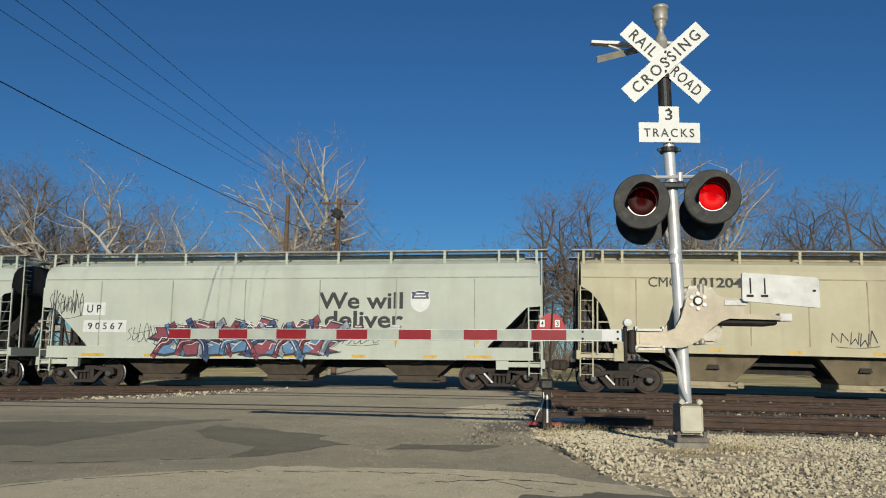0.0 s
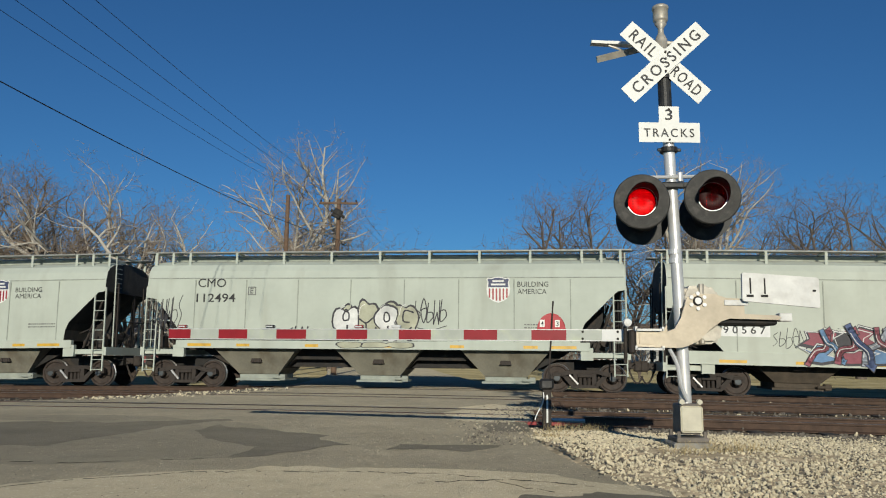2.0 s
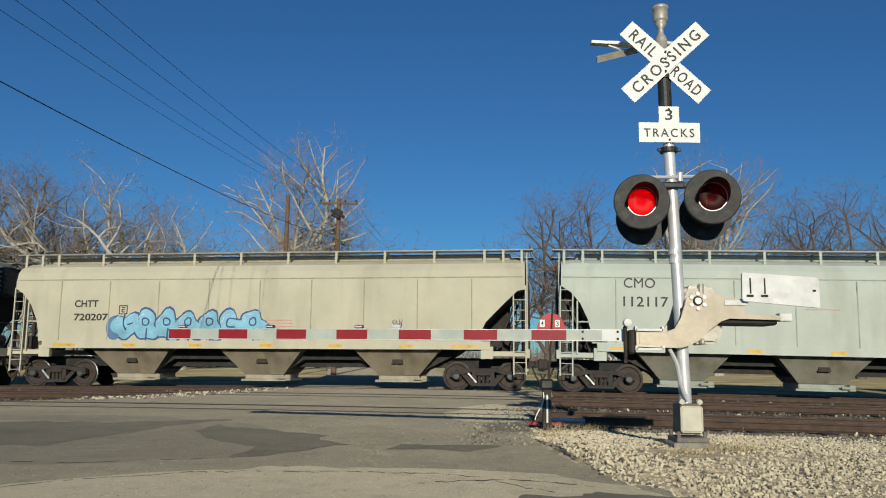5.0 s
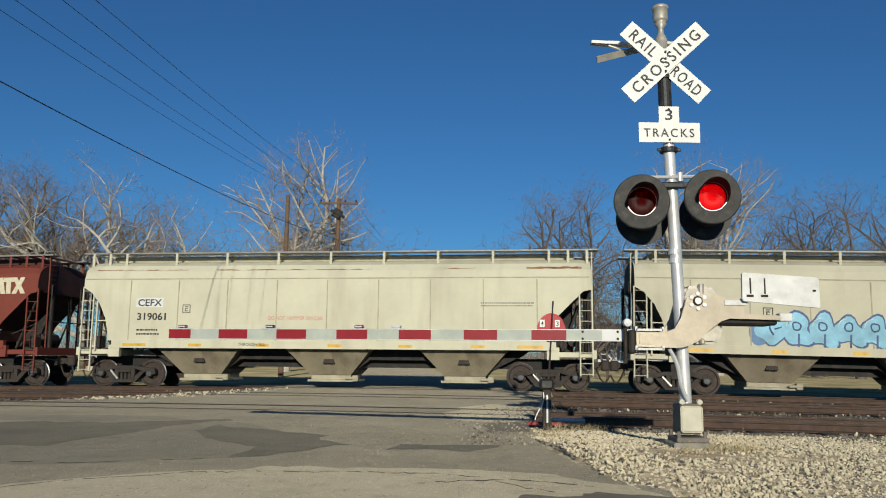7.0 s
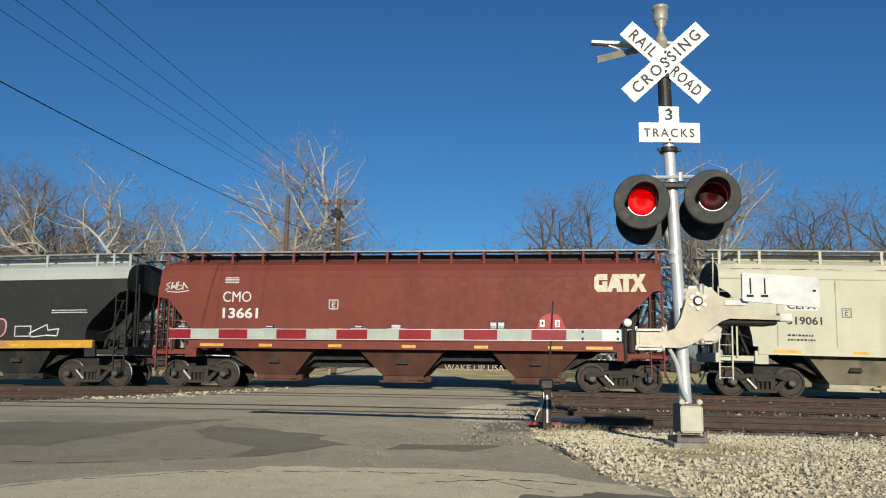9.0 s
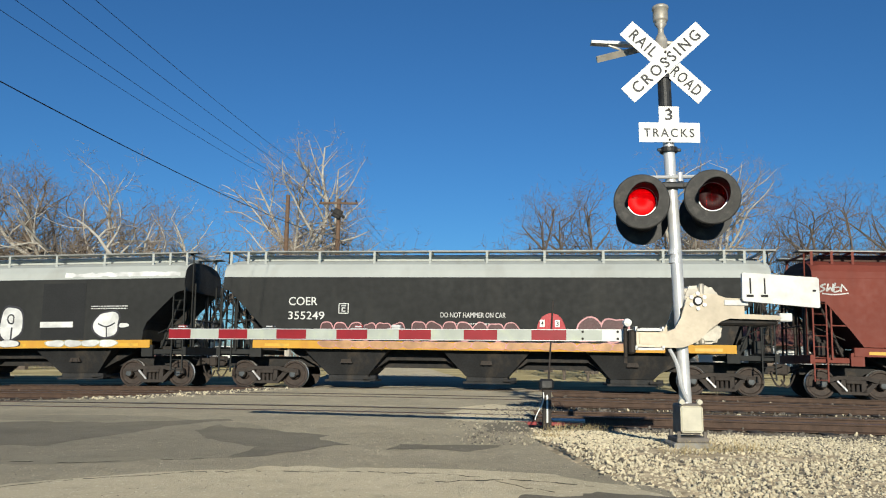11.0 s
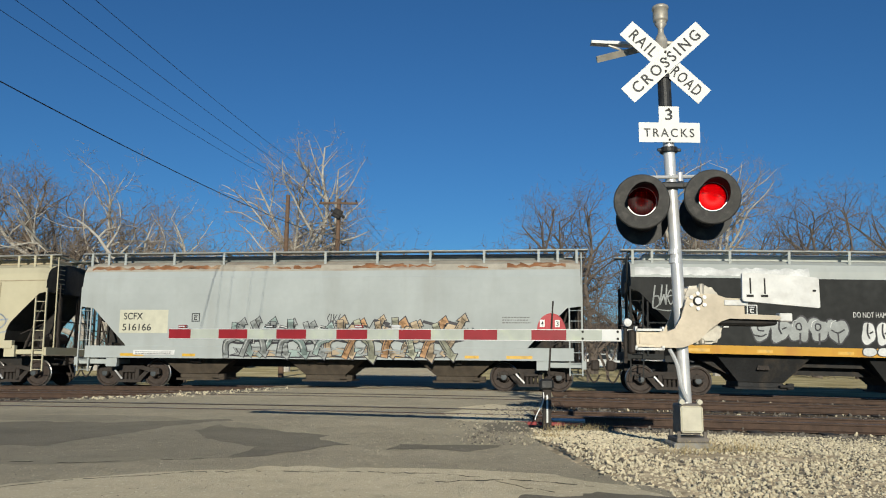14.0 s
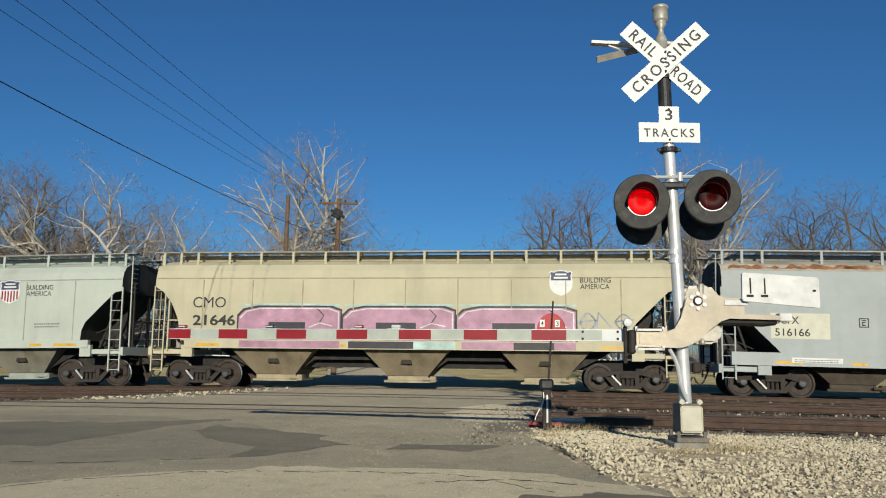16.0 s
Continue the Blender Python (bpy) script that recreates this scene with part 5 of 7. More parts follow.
def placard(car, x, z):
    """A dark data placard with pale marks."""
    bm = bmesh.new()
    slab(bm, [(x, z), (x + 0.56, z), (x + 0.56, z + 0.27), (x, z + 0.27)], YF - 0.002, YF + 0.004, 0)
    for dx in (0.05, 0.31):
        slab(bm, [(x + dx, z + 0.09), (x + dx + 0.19, z + 0.09), (x + dx + 0.19, z + 0.22), (x + dx, z + 0.22)], YF - 0.005, YF - 0.001, 1)
        slab(bm, [(x + dx, z + 0.03), (x + dx + 0.19, z + 0.03), (x + dx + 0.19, z + 0.06), (x + dx, z + 0.06)], YF - 0.005, YF - 0.001, 1)
    part("placard", bm, [M_INK, M_WLET], body_of(car), "small dark data placard")


placard(car_f, 4.75, 1.66)
placard(car_g, 2.95, 2.02)
placard(car_d, -7.3, 1.62)
placard(car_e, 5.9, 1.66)
# G
words(car_g, "CMO", -6.19, 2.90, 1.01, 0.36, M_WLET)
words(car_g, "13661", -6.18, 2.34, 1.26, 0.36, M_WLET)
bm = bmesh.new()
lx, lz = 6.37, 3.25
for pts in ([(0.0, 0.1), (0.1, 0), (0.42, 0), (0.42, 0.34), (0.26, 0.34), (0.26, 0.22), (0.15, 0.22), (0.15, 0.38), (0.42, 0.38), (0.42, 0.58), (0.1, 0.58), (0.0, 0.48)],
            [(0.40, 0), (0.55, 0), (0.60, 0.12), (0.70, 0.12), (0.72, 0), (0.90, 0), (0.78, 0.58), (0.58, 0.58)],
            [(0.92, 0), (1.10, 0), (1.10, 0.42), (1.22, 0.42), (1.22, 0.58), (0.80, 0.58), (0.80, 0.42), (0.92, 0.42)],
            [(1.14, 0), (1.32, 0), (1.40, 0.18), (1.48, 0), (1.66, 0), (1.50, 0.30), (1.64, 0.58), (1.46, 0.58), (1.40, 0.42), (1.33, 0.58), (1.16, 0.58), (1.30, 0.30)]):
    slab(bm, [(lx + a, lz + b) for a, b in pts], YF, YF + 0.005)
part("emblem", bm, M_CREAMLET, body_of(car_g), "cream block emblem")
for k in range(4):
    panel(car_g, -6.13, 3.55 + 0.055 * k, 0.49, 0.03, M_WLET, name="stripe")
stencil_box(car_g, -2.44, 2.67, 0.30, M_WLET)
scribble(car_g, -8.3, 3.28, 0.85, 0.36, S_WHITE, 51, 0.045, 4)
bars(car_g, -2.4, 1.98, 0.5, 0.10, 1, M_YELLOW, 12)
bars(car_g, 1.6, 1.98, 0.5, 0.10, 1, M_YELLOW, 13)
scribble(car_g, 0.9, 1.66, 1.3, 0.3, S_WHITE, 52, 0.02, 5)
bars(car_g, 8.0 - 1.2, 1.85, 0.5, 0.2, 2, M_WLET, 14)
lettering("WAKE UP USA", 1.43, 0.66, 2.0, 0.20, -1.035, S_FADE, next(c for c in car_g.children if c.name.startswith("slope_sheet")), thick=0.0)
# H
words(car_h, "COER", -6.70, 2.78, 1.0, 0.28, M_WLET, thick=0.004)
words(car_h, "355249", -6.70, 2.30, 1.25, 0.27, M_WLET, thick=0.004)
stencil_box(car_h, -4.95, 2.52, 0.32, M_WLET)
words(car_h, "DO NOT HAMMER ON CAR", -1.5, 2.40, 2.15, 0.17, M_WLET)
bars(car_h, -1.3, 2.18, 2.0, 0.08, 1, M_WLET, 16)
bubbles(car_h, -5.6, 1.62, 2.9, 0.62, 6, S_DARKROSE, S_ROSE, 61, inner=False, overlap=1.05)
bubbles(car_h, -2.5, 1.62, 3.6, 0.66, 7, S_DARKROSE, S_ROSE, 62, inner=False, overlap=1.05)
bubbles(car_h, 2.9, 1.62, 1.6, 0.85, 2, S_DARKROSE, S_ROSE, 63, inner=False)
bubbles(car_h, -5.6, 1.36, 10.2, 0.26, 18, S_ORANGE, S_ROSE, 64, inner=False, y=-1.646)
bm = bmesh.new()
strip(bm, [(4.95, 1.75), (5.55, 1.75), (5.55, 2.1), (4.95, 2.1)], 0.03, YF - 0.001, YF + 0.003, closed=True)
strip(bm, [(5.5, 1.85), (6.15, 2.15), (6.2, 1.95), (6.6, 2.0), (6.55, 1.75), (6.2, 1.78), (5.6, 1.72)], 0.04, YF - 0.001, YF + 0.003, closed=True)
part("spray_tag", bm, S_WHITE, body_of(car_h))
bars(car_h, 6.3, 2.55, 1.5, 0.16, 2, M_WLET, 17)
# I
words(car_i, "COER", -6.72, 2.48, 0.93, 0.27, M_WLET, thick=0.004)
words(car_i, "354982", -6.78, 2.16, 1.11, 0.26, M_WLET, thick=0.004)
stencil_box(car_i, -5.09, 2.59, 0.29, M_WLET)
bubbles(car_i, -5.0, 1.70, 2.85, 0.86, 5, S_GREY, S_DARK, 71, overlap=1.1, wob=0.2, edge=S_WHITE)
words(car_i, "DO NOT HAMMER ON CAR", -1.93, 2.55, 1.91, 0.17, M_WLET)
bubbles(car_i, -1.73, 1.62, 1.75, 0.86, 4, S_WHITE, S_DARK, 72, overlap=1.0)
bubbles(car_i, 0.05, 1.55, 2.70, 1.30, 3, S_WHITE, S_DARK, 73, overlap=1.04, wob=0.08)
bubbles(car_i, -1.73, 1.35, 1.75, 0.29, 4, S_WHITE, S_DARK, 74, inner=False, y=-1.646, overlap=1.0, wob=0.05)
bubbles(car_i, 0.05, 1.35, 2.70, 0.29, 3, S_WHITE, S_DARK, 79, inner=False, y=-1.646, overlap=1.0, wob=0.05)
panel(car_i, 3.46, 1.65, 1.62, 1.95, M_FRESHBLACK)
panel(car_i, 3.42, 2.05, 1.23, 0.20, S_WHITE, y=YF - 0.006)
bubbles(car_i, 5.4, 1.62, 0.9, 1.05, 1, S_WHITE, S_DARK, 75)
bubbles(car_i, 6.35, 2.0, 0.35, 0.2, 1, S_WHITE, S_DARK, 76, inner=False)
bubbles(car_i, 3.7, 1.36, 2.6, 0.26, 4, S_WHITE, S_OLIVE, 77, inner=False, y=-1.646)
scribble(car_i, -8.0, 2.75, 0.9, 0.75, S_GREY, 78, 0.04, 4)
bars(car_i, 5.3, 2.68, 1.6, 0.16, 2, M_WLET, 18)
roof_patch(car_i, -8.55, -3.15, 3.80, 4.10, S_WHITE, 81, 0.05)
roof_patch(car_i, 4.2, 8.5, 3.80, 3.99, S_WHITE, 82, 0.04)
# J
panel(car_j, -7.19, 1.84, 1.77, 0.80, M_BEIGEP)
lettering("SCFX", -7.04, 2.30, 0.70, 0.24, YF - 0.003, M_INK, body_of(car_j), thick=0.012)
lettering("516166", -7.07, 1.92, 1.05, 0.24, YF - 0.003, M_INK, body_of(car_j), thick=0.012)
stencil_box(car_j, -4.55, 2.25, 0.26, M_INK)
shards(car_j, -3.05, 1.45, 3.6, 0.72, 6, [S_DARK, S_GREY, S_MINTG, S_GREY, S_WHITE], 91)
shards(car_j, 0.65, 1.45, 4.0, 0.95, 6, [S_DARK, S_FADE, S_GREY, S_FADE, S_DARK], 92)
shards(car_j, -2.9, 1.02, 7.2, 0.42, 10, [S_DARK, S_GREY, S_FADE, S_MINTG, S_GREY], 93, y=-1.648)
scribble(car_j, 4.6, 1.7, 0.7, 0.35, S_DARK, 94, 0.025, 4)
ribbons(car_j, -3.2, 1.05, 3.5, 1.30, 11, [S_GREY, S_MINTG, S_GREY], S_DARK, S_WHITE, 121, y=-1.652, width=0.19)
ribbons(car_j, 0.35, 1.05, 4.3, 1.35, 13, [S_FADE, S_FADE, S_ORANGE, S_OLIVE], S_DARK, S_DARK, 122, y=-1.652, width=0.19)
scribble(car_j, 0.2, 2.0, 0.5, 0.5, S_DARK, 103, 0.025, 4)
rr = random.Random(131)
for k in range(9):
    x0 = -8.3 + 1.85 * k + rr.uniform(-0.3, 0.3)
    roof_patch(car_j, x0, x0 + rr.uniform(0.9, 2.2), 4.02 + rr.uniform(0, 0.06), 4.16 + rr.uniform(0, 0.12), M_RUSTP, 140 + k, 0.07)
bars(car_j, 6.1, 2.2, 1.0, 0.26, 3, M_GREYLET, 19)
panel(car_j, 6.3, 1.65, 0.55, 0.28, M_INK)
for x in (-6.6, -0.3, 3.0):
    panel(car_j, x, 1.10, 1.5, 0.16, M_WHITE, y=-1.645)
    bars(car_j, x + 0.08, 1.12, 1.3, 0.12, 2, M_GREYLET, 20, y=-1.648)
# K
words(car_k, "CMO", -7.41, 2.70, 1.18, 0.37)
words(car_k, "21646", -7.39, 2.09, 1.52, 0.37)
emblem(car_k, 4.76, 3.12, 0.76, 0.84, False)
words(car_k, "BUILDING", 5.76, 3.55, 0.98, 0.17, thick=0.0)
words(car_k, "AMERICA", 5.76, 3.34, 0.94, 0.17, thick=0.0)
for k, (x, w) in enumerate(((-5.75, 3.55), (-2.1, 3.75), (1.75, 3.85))):
    bm = bmesh.new()
    p = [(x, 1.63), (x + w, 1.63), (x + w, 2.60), (x + w * 0.9, 2.72), (x + w * 0.2, 2.72), (x + w * 0.06, 2.62), (x, 2.40)]
    slab(bm, [(a + (0.06 if a > x + w / 2 else -0.06), b + (0.06 if b > 2 else 0)) for a, b in p], YF + 0.001, YF + 0.005, 1)
    slab(bm, p, YF - 0.003, YF + 0.002, 0)
    strip(bm, [(a + (-0.06 if a > x + w / 2 else 0.06), b - (0.04 if b > 2 else -0.02)) for a, b in p][1:], 0.035, YF - 0.005, YF - 0.001, 2)
    slab(bm, [(x + w * 0.30, 1.98), (x + w * 0.66, 1.98), (x + w * 0.66, 2.22), (x + w * 0.30, 2.22)], YF - 0.006, YF - 0.001, 1)
    strip(bm, [(x + w * 0.70, 2.05), (x + w * 0.80, 2.20), (x + w * 0.92, 2.10)], 0.035, YF - 0.006, YF - 0.001, 2)
    strip(bm, [(x + w * 0.80, 2.22), (x + w * 0.84, 2.45), (x + w * 0.78, 2.66)], 0.03, YF - 0.006, YF - 0.001, 1)
    strip(bm, [(x + w * 0.02, 2.80), (x + w * 0.5, 2.83), (x + w, 2.80)], 0.06, YF - 0.001, YF + 0.004, 3)
    part("spray_paint", bm, [S_PINK, S_DARK, S_WHITE, S_MINT], body_of(car_k), "mauve pink blocks edged in black")
bm = bmesh.new()
for x0, x1, mi in ((-5.7, -4.6, 0), (-4.6, -2.2, 0), (-1.9, 0.3, 1), (0.3, 1.7, 2), (1.9, 3.6, 0), (3.6, 4.9, 1), (4.9, 5.6, 0)):
    slab(bm, [(x0, 1.36), (x1, 1.36), (x1, 1.59), (x0, 1.59)], -1.632, -1.627, mi)
part("spray_paint", bm, [S_PINK, S_DARK, S_MINT], next(c for c in car_k.children if c.name.startswith("side_sill")))
scribble(car_k, 5.7, 1.9, 1.7, 0.7, S_BLUEG, 95, 0.05, 2)
# L
emblem(car_l, 3.58, 2.90, 0.78, 0.84, True)
words(car_l, "BUILDING", 4.61, 3.38, 1.01, 0.17, thick=0.0)
words(car_l, "AMERICA", 4.61, 3.16, 0.95, 0.17, thick=0.0)
bars(car_l, 5.0, 2.05, 1.1, 0.2, 2, M_GREYLET, 21)

# ---------------------------------------------------------------- crossing signal
def disc_pts(r, n=28, a0=0.0, a1=360.0):
    return [(r * math.cos(radians(a0 + (a1 - a0) * i / n)), r * math.sin(radians(a0 + (a1 - a0) * i / n))) for i in range(n + (0 if a1 - a0 == 360 else 1))]


def signal():
    sg = thing("crossing_signal", "galvanised railroad crossing signal mast with red flashers and lowered gate", "crossing signal", at=Matrix.Translation(MAST))
    lean = -0.033
    bm = bmesh.new()
    tube(bm, (0, 0, 0.42), (lean * 4.5, 0, 4.55), 0.066, 0.062, seg=28, caps=False)
    part("mast", bm, M_GALV, sg, smooth=False)
    for p in sg.children[-1].data.polygons:
        p.use_smooth = len(p.vertices) == 4
    bm = bmesh.new()
    box(bm, -0.11, 0.12, -0.16, 0.14, 0.10, 0.42, bev=0.02)
    box(bm, -0.16, 0.18, -0.19, 0.17, 0.015, 0.07, bev=0.01)
    for x in (-0.13, 0.15):
        for y in (-0.15, 0.13):
            tube(bm, (x, y, -0.03), (x, y, 0.13), 0.02, seg=6)
    pad = bmesh.new()
    box(pad, -0.20, 0.22, -0.22, 0.20, -0.25, 0.014, bev=0.015)
    part("footing", pad, M_CONC, sg, "grey concrete footing")
    part("junction_base", bm, M_BASE, sg, "grey cast base bolted to concrete")
    bm = bmesh.new()
    box(bm, -0.115, 0.125, -0.185, -0.160, 0.12, 0.40, bev=0.02)
    box(bm, -0.05, 0.07, -0.192, -0.186, 0.22, 0.31, mi=0)
    box(bm, -0.08, 0.10, -0.190, -0.186, 0.35, 0.375)
    box(bm, -0.08, 0.10, -0.190, -0.186, 0.14, 0.165)
    for x in (-0.09, 0.10):
        tube(bm, (x, -0.17, 0.44), (x, -0.12, 0.44), 0.03, seg=8)
    part("base_cover", bm, M_ALUP, sg, "pale painted junction box cover")

    def mx(z):
        return lean * z
    # bell on the top
    bm = bmesh.new()
    o = (mx(4.75), 0, 0)
    lathe(bm, [(4.44, 0.072), (4.56, 0.072), (4.60, 0.055), (4.64, 0.035), (4.70, 0.032), (4.76, 0.07), (4.77, 0.05), (4.79, 0.08), (4.81, 0.086), (4.93, 0.086),
               (4.935, 0.095), (4.965, 0.095), (4.985, 0.07)], "z", 20, o)
    part("bell", bm, M_BELL, sg, smooth=True)
    # crossbuck
    for ang, words in ((-43, "RAIL     ROAD"), (43, "CROSSING")):
        c = Vector((mx(4.26) + 0.0, -0.085 - (0.012 if ang > 0 else 0), 4.262))
        hold = part("crossbuck_blade", bmesh.new(), M_SIGN, sg)
        bm = bmesh.new()
        box(bm, -0.60, 0.60, 0, 0.006, -0.112, 0.112)
        bm.to_mesh(hold.data)
        bm.free()
        hold.matrix_basis = Matrix.Translation(c) @ Matrix.Rotation(radians(-ang), 4, "Y")
        if ang < 0:
            lettering("RAIL", -0.51, -0.066, 0.36, 0.132, -0.004, M_INK, hold, thick=0.010, gap=1.25)
            lettering("ROAD", 0.125, -0.066, 0.40, 0.132, -0.004, M_INK, hold, thick=0.010, gap=1.2)
        else:
            lettering("CROSSING", -0.50, -0.066, 1.02, 0.132, -0.004, M_INK, hold, thick=0.010, gap=1.35)
    bm = bmesh.new()
    box(bm, -0.80, -0.02, 0.10, 0.20, 0.0, 0.035, m=pose(mx(4.3), 0.02, 4.545, 0, 2, 0))
    part("rear_crossbuck", bm, M_SIGN, sg)
    bm = bmesh.new()
    box(bm, -0.74, -0.06, 0.12, 0.16, -0.02, 0.05, m=pose(mx(4.3), 0.02, 4.47, 35, -15, 0))
    part("rear_crossbuck", bm, M_BELL, sg)
    bm = bmesh.new()
    for x0, z0 in ((-0.60, 4.54), (-0.30, 4.54)):
        tube(bm, (mx(4.3) + x0, 0.12, z0), (mx(4.3) + x0 + 0.20, 0.12, z0 - 0.07), 0.014, seg=6)
    box(bm, mx(4.3) - 0.14, mx(4.3) + 0.12, -0.03, 0.16, 4.50, 4.545, bev=0.01)
    part("crossbuck_bracket", bm, M_BELL, sg)
    bm = bmesh.new()
    tube(bm, (mx(3.9), 0, 3.72), (mx(4.1), 0, 4.12), 0.075, seg=16)
    part("mast_sleeve", bm, M_BLACKP, sg, "dark mast sleeve")
    for z, r in ((3.22, 0.10), (4.08, 0.095), (1.95, 0.074), (2.05, 0.074)):
        bm = bmesh.new()
        tube(bm, (mx(z), 0, z), (mx(z), 0, z + 0.05), r, seg=16)
        part("clamp", bm, M_BLACKP if r > 0.08 else M_GALV, sg)
    for dx in (-0.1, 0.1):
        bm = bmesh.new()
        tube(bm, (mx(3.2) + dx - 0.03, -0.02, 3.245), (mx(3.2) + dx + 0.03, -0.02, 3.245), 0.02, seg=6)
        part("clamp_bolt", bm, M_BLACKP, sg)
    # track count sign
    x0 = mx(3.55) + 0.0
    bm = bmesh.new()
    pts = [(-0.345, 3.315), (0.345, 3.315), (0.345, 3.545), (0.115, 3.545), (0.115, 3.735), (-0.115, 3.735), (-0.115, 3.545), (-0.345, 3.545)]
    slab(bm, [(x0 + x, z) for x, z in pts], -0.09, -0.082)
    ts = part("track_sign", bm, M_SIGN, sg)
    lettering("3", x0 - 0.045, 3.575, 0.085, 0.125, -0.094, M_INK, ts, thick=0.012)
    lettering("TRACKS", x0 - 0.29, 3.375, 0.57, 0.10, -0.094, M_INK, ts, thick=0.008, gap=1.3)
    bm = bmesh.new()
    for dz, dx in ((3.70, 0.0), (3.345, 0.0)):
        tube(bm, (x0 + dx, -0.10, dz), (x0 + dx, -0.088, dz), 0.013, seg=6)
    for dz in (4.38, 4.30, 4.15):
        tube(bm, (mx(4.26), -0.115, dz), (mx(4.26), -0.10, dz), 0.014, seg=6)
    part("bolts", bm, M_CAST, sg)
    # crossarm with flashers
    bm = bmesh.new()
    zc = 2.90
    tube(bm, (mx(zc) - 0.30, -0.06, zc + 0.01), (mx(zc) + 0.28, -0.06, zc + 0.03), 0.022, seg=8)
    tube(bm, (mx(zc) - 0.40, -0.06, zc - 0.17), (mx(zc) - 0.30, -0.06, zc + 0.01), 0.025, seg=8)
    tube(bm, (mx(zc) + 0.34, -0.06, zc - 0.12), (mx(zc) + 0.28, -0.06, zc + 0.03), 0.025, seg=8)
    part("crossarm", bm, M_GALV, sg)
    bm = bmesh.new()
    tube(bm, (mx(zc), 0, zc - 0.12), (mx(zc), 0, zc - 0.035), 0.080, seg=16)
    box(bm, mx(zc) - 0.15, mx(zc) + 0.19, -0.105, -0.05, zc - 0.115, zc - 0.045, bev=0.015)
    tube(bm, (mx(zc) - 0.13, -0.12, zc - 0.08), (mx(zc) - 0.13, -0.09, zc - 0.08), 0.022, seg=6)
    tube(bm, (mx(zc) + 0.13, -0.12, zc - 0.08), (mx(zc) + 0.13, -0.09, zc - 0.08), 0.022, seg=6)
    part("arm_fitting", bm, M_BLACKP, sg, "black crossarm fitting on the mast")
    bm = bmesh.new()
    tube(bm, (mx(zc) + 0.09, -0.07, zc - 0.03), (mx(zc) + 0.09, -0.07, zc + 0.07), 0.03, seg=10)
    part("arm_cap", bm, M_GALV, sg)
    for k, (lx, lz) in enumerate(((-0.483, 2.60), (0.297, 2.665))):
        f = part("flasher", bmesh.new(), M_DISC, sg, "black round flasher with red lens")
        bm = bmesh.new()
        n = 40
        inner, outer = 0.158, 0.305
        lathe(bm, [(-0.006, inner), (-0.016, inner + 0.01), (-0.016, outer - 0.012), (-0.004, outer), (0.006, outer), (0.006, inner)], "y", n)
        bm.faces.ensure_lookup_table()
        for fc in [fc for fc in bm.faces if len(fc.verts) > 4]:
            bm.faces.remove(fc)
        bm.to_mesh(f.data)
        bm.free()
        f.matrix_basis = pose(lx, -0.22, lz, AIM[k][0], 0, AIM[k][1])
        # visor: a hood open below, longer at the top
        bm = bmesh.new()
        n = 26
        for rr, flip in ((0.160, 0), (0.166, 1)):
            vs = []
            for i in range(n + 1):
                a = radians(-20 + 220 * i / n)
                reach = 0.30 * max(0.0, 0.35 + 0.65 * math.sin(a)) + 0.02
                vs.append((bm.verts.new((rr * math.cos(a), -0.016, rr * math.sin(a))), bm.verts.new((rr * math.cos(a), -0.016 - reach, rr * math.sin(a)))))
            for (a, b), (c, d) in zip(vs, vs[1:]):
                bm.faces.new((a, b, d, c) if flip else (a, c, d, b))
        part("visor", bm, M_VISOR, f)
        # housing behind the lens
        bm = bmesh.new()
        lathe(bm, [(0.004, 0.162), (0.14, 0.162)], "y", 24)
        fr = [fc for fc in bm.faces if len(fc.verts) > 4 and sum(v.co.y for v in fc.verts) / len(fc.verts) < 0.05]
        for fc in fr:
            bm.faces.remove(fc)
        part("housing", bm, M_VISOR, f)
        bm = bmesh.new()
        lathe(bm, [(0.004, 0.001), (-0.006, 0.08), (0.0, 0.15), (0.006, 0.158), (0.012, 0.158), (0.012, 0.001)], "y", 28)
        part("lens", bm, M_LENS, f, "dark red lens", smooth=True)
        bm = bmesh.new()
        lathe(bm, [(-0.020, 0.154), (-0.020, 0.160), (-0.004, 0.160), (-0.004, 0.154)], "y", 28)
        for fc in [fc for fc in bm.faces if len(fc.verts) > 4]:
            bm.faces.remove(fc)
        part("lens_ring", bm, M_GALV, f)
        # led board, turned to the front while lit
        n_slat, rad = 5, 0.150
        for j in range(n_slat):
            x0 = -rad + 2 * rad * j / n_slat
            x1 = x0 + 2 * rad / n_slat
            xm = (x0 + x1) / 2
            cols = [x0 + (x1 - x0) * i / 6 for i in range(7)]
            hgt = [math.sqrt(max(0.0004, rad * rad - x * x)) for x in cols]
            pts = [(x - xm, -h) for x, h in zip(cols, hgt)] + [(x - xm, h) for x, h in zip(cols[::-1], hgt[::-1])]
            bm = bmesh.new()
            slab(bm, pts, -0.002, 0.002)
            bm.normal_update()
            for fc in bm.faces:
                fc.material_index = 0 if sum(v.co.y for v in fc.verts) / len(fc.verts) < -0.0019 else 2
            for i in range(-8, 9):
                for q in range(-8, 9):
                    x, z = (i + 0.5 * (q % 2)) * 0.020, q * 0.018
                    if x0 + 0.006 < x < x1 - 0.006 and math.hypot(x, z) < rad - 0.010:
                        ring = [bm.verts.new((x - xm + 0.0065 * math.cos(t), -0.0028, z + 0.0065 * math.sin(t))) for t in (0, 1.05, 2.1, 3.14, 4.19, 5.24)]
                        bm.faces.new(ring).material_index = 1
            led = part("led_slat", bm, [M_LED, M_LEDHOT, M_VISOR], f, "glowing red led strip")
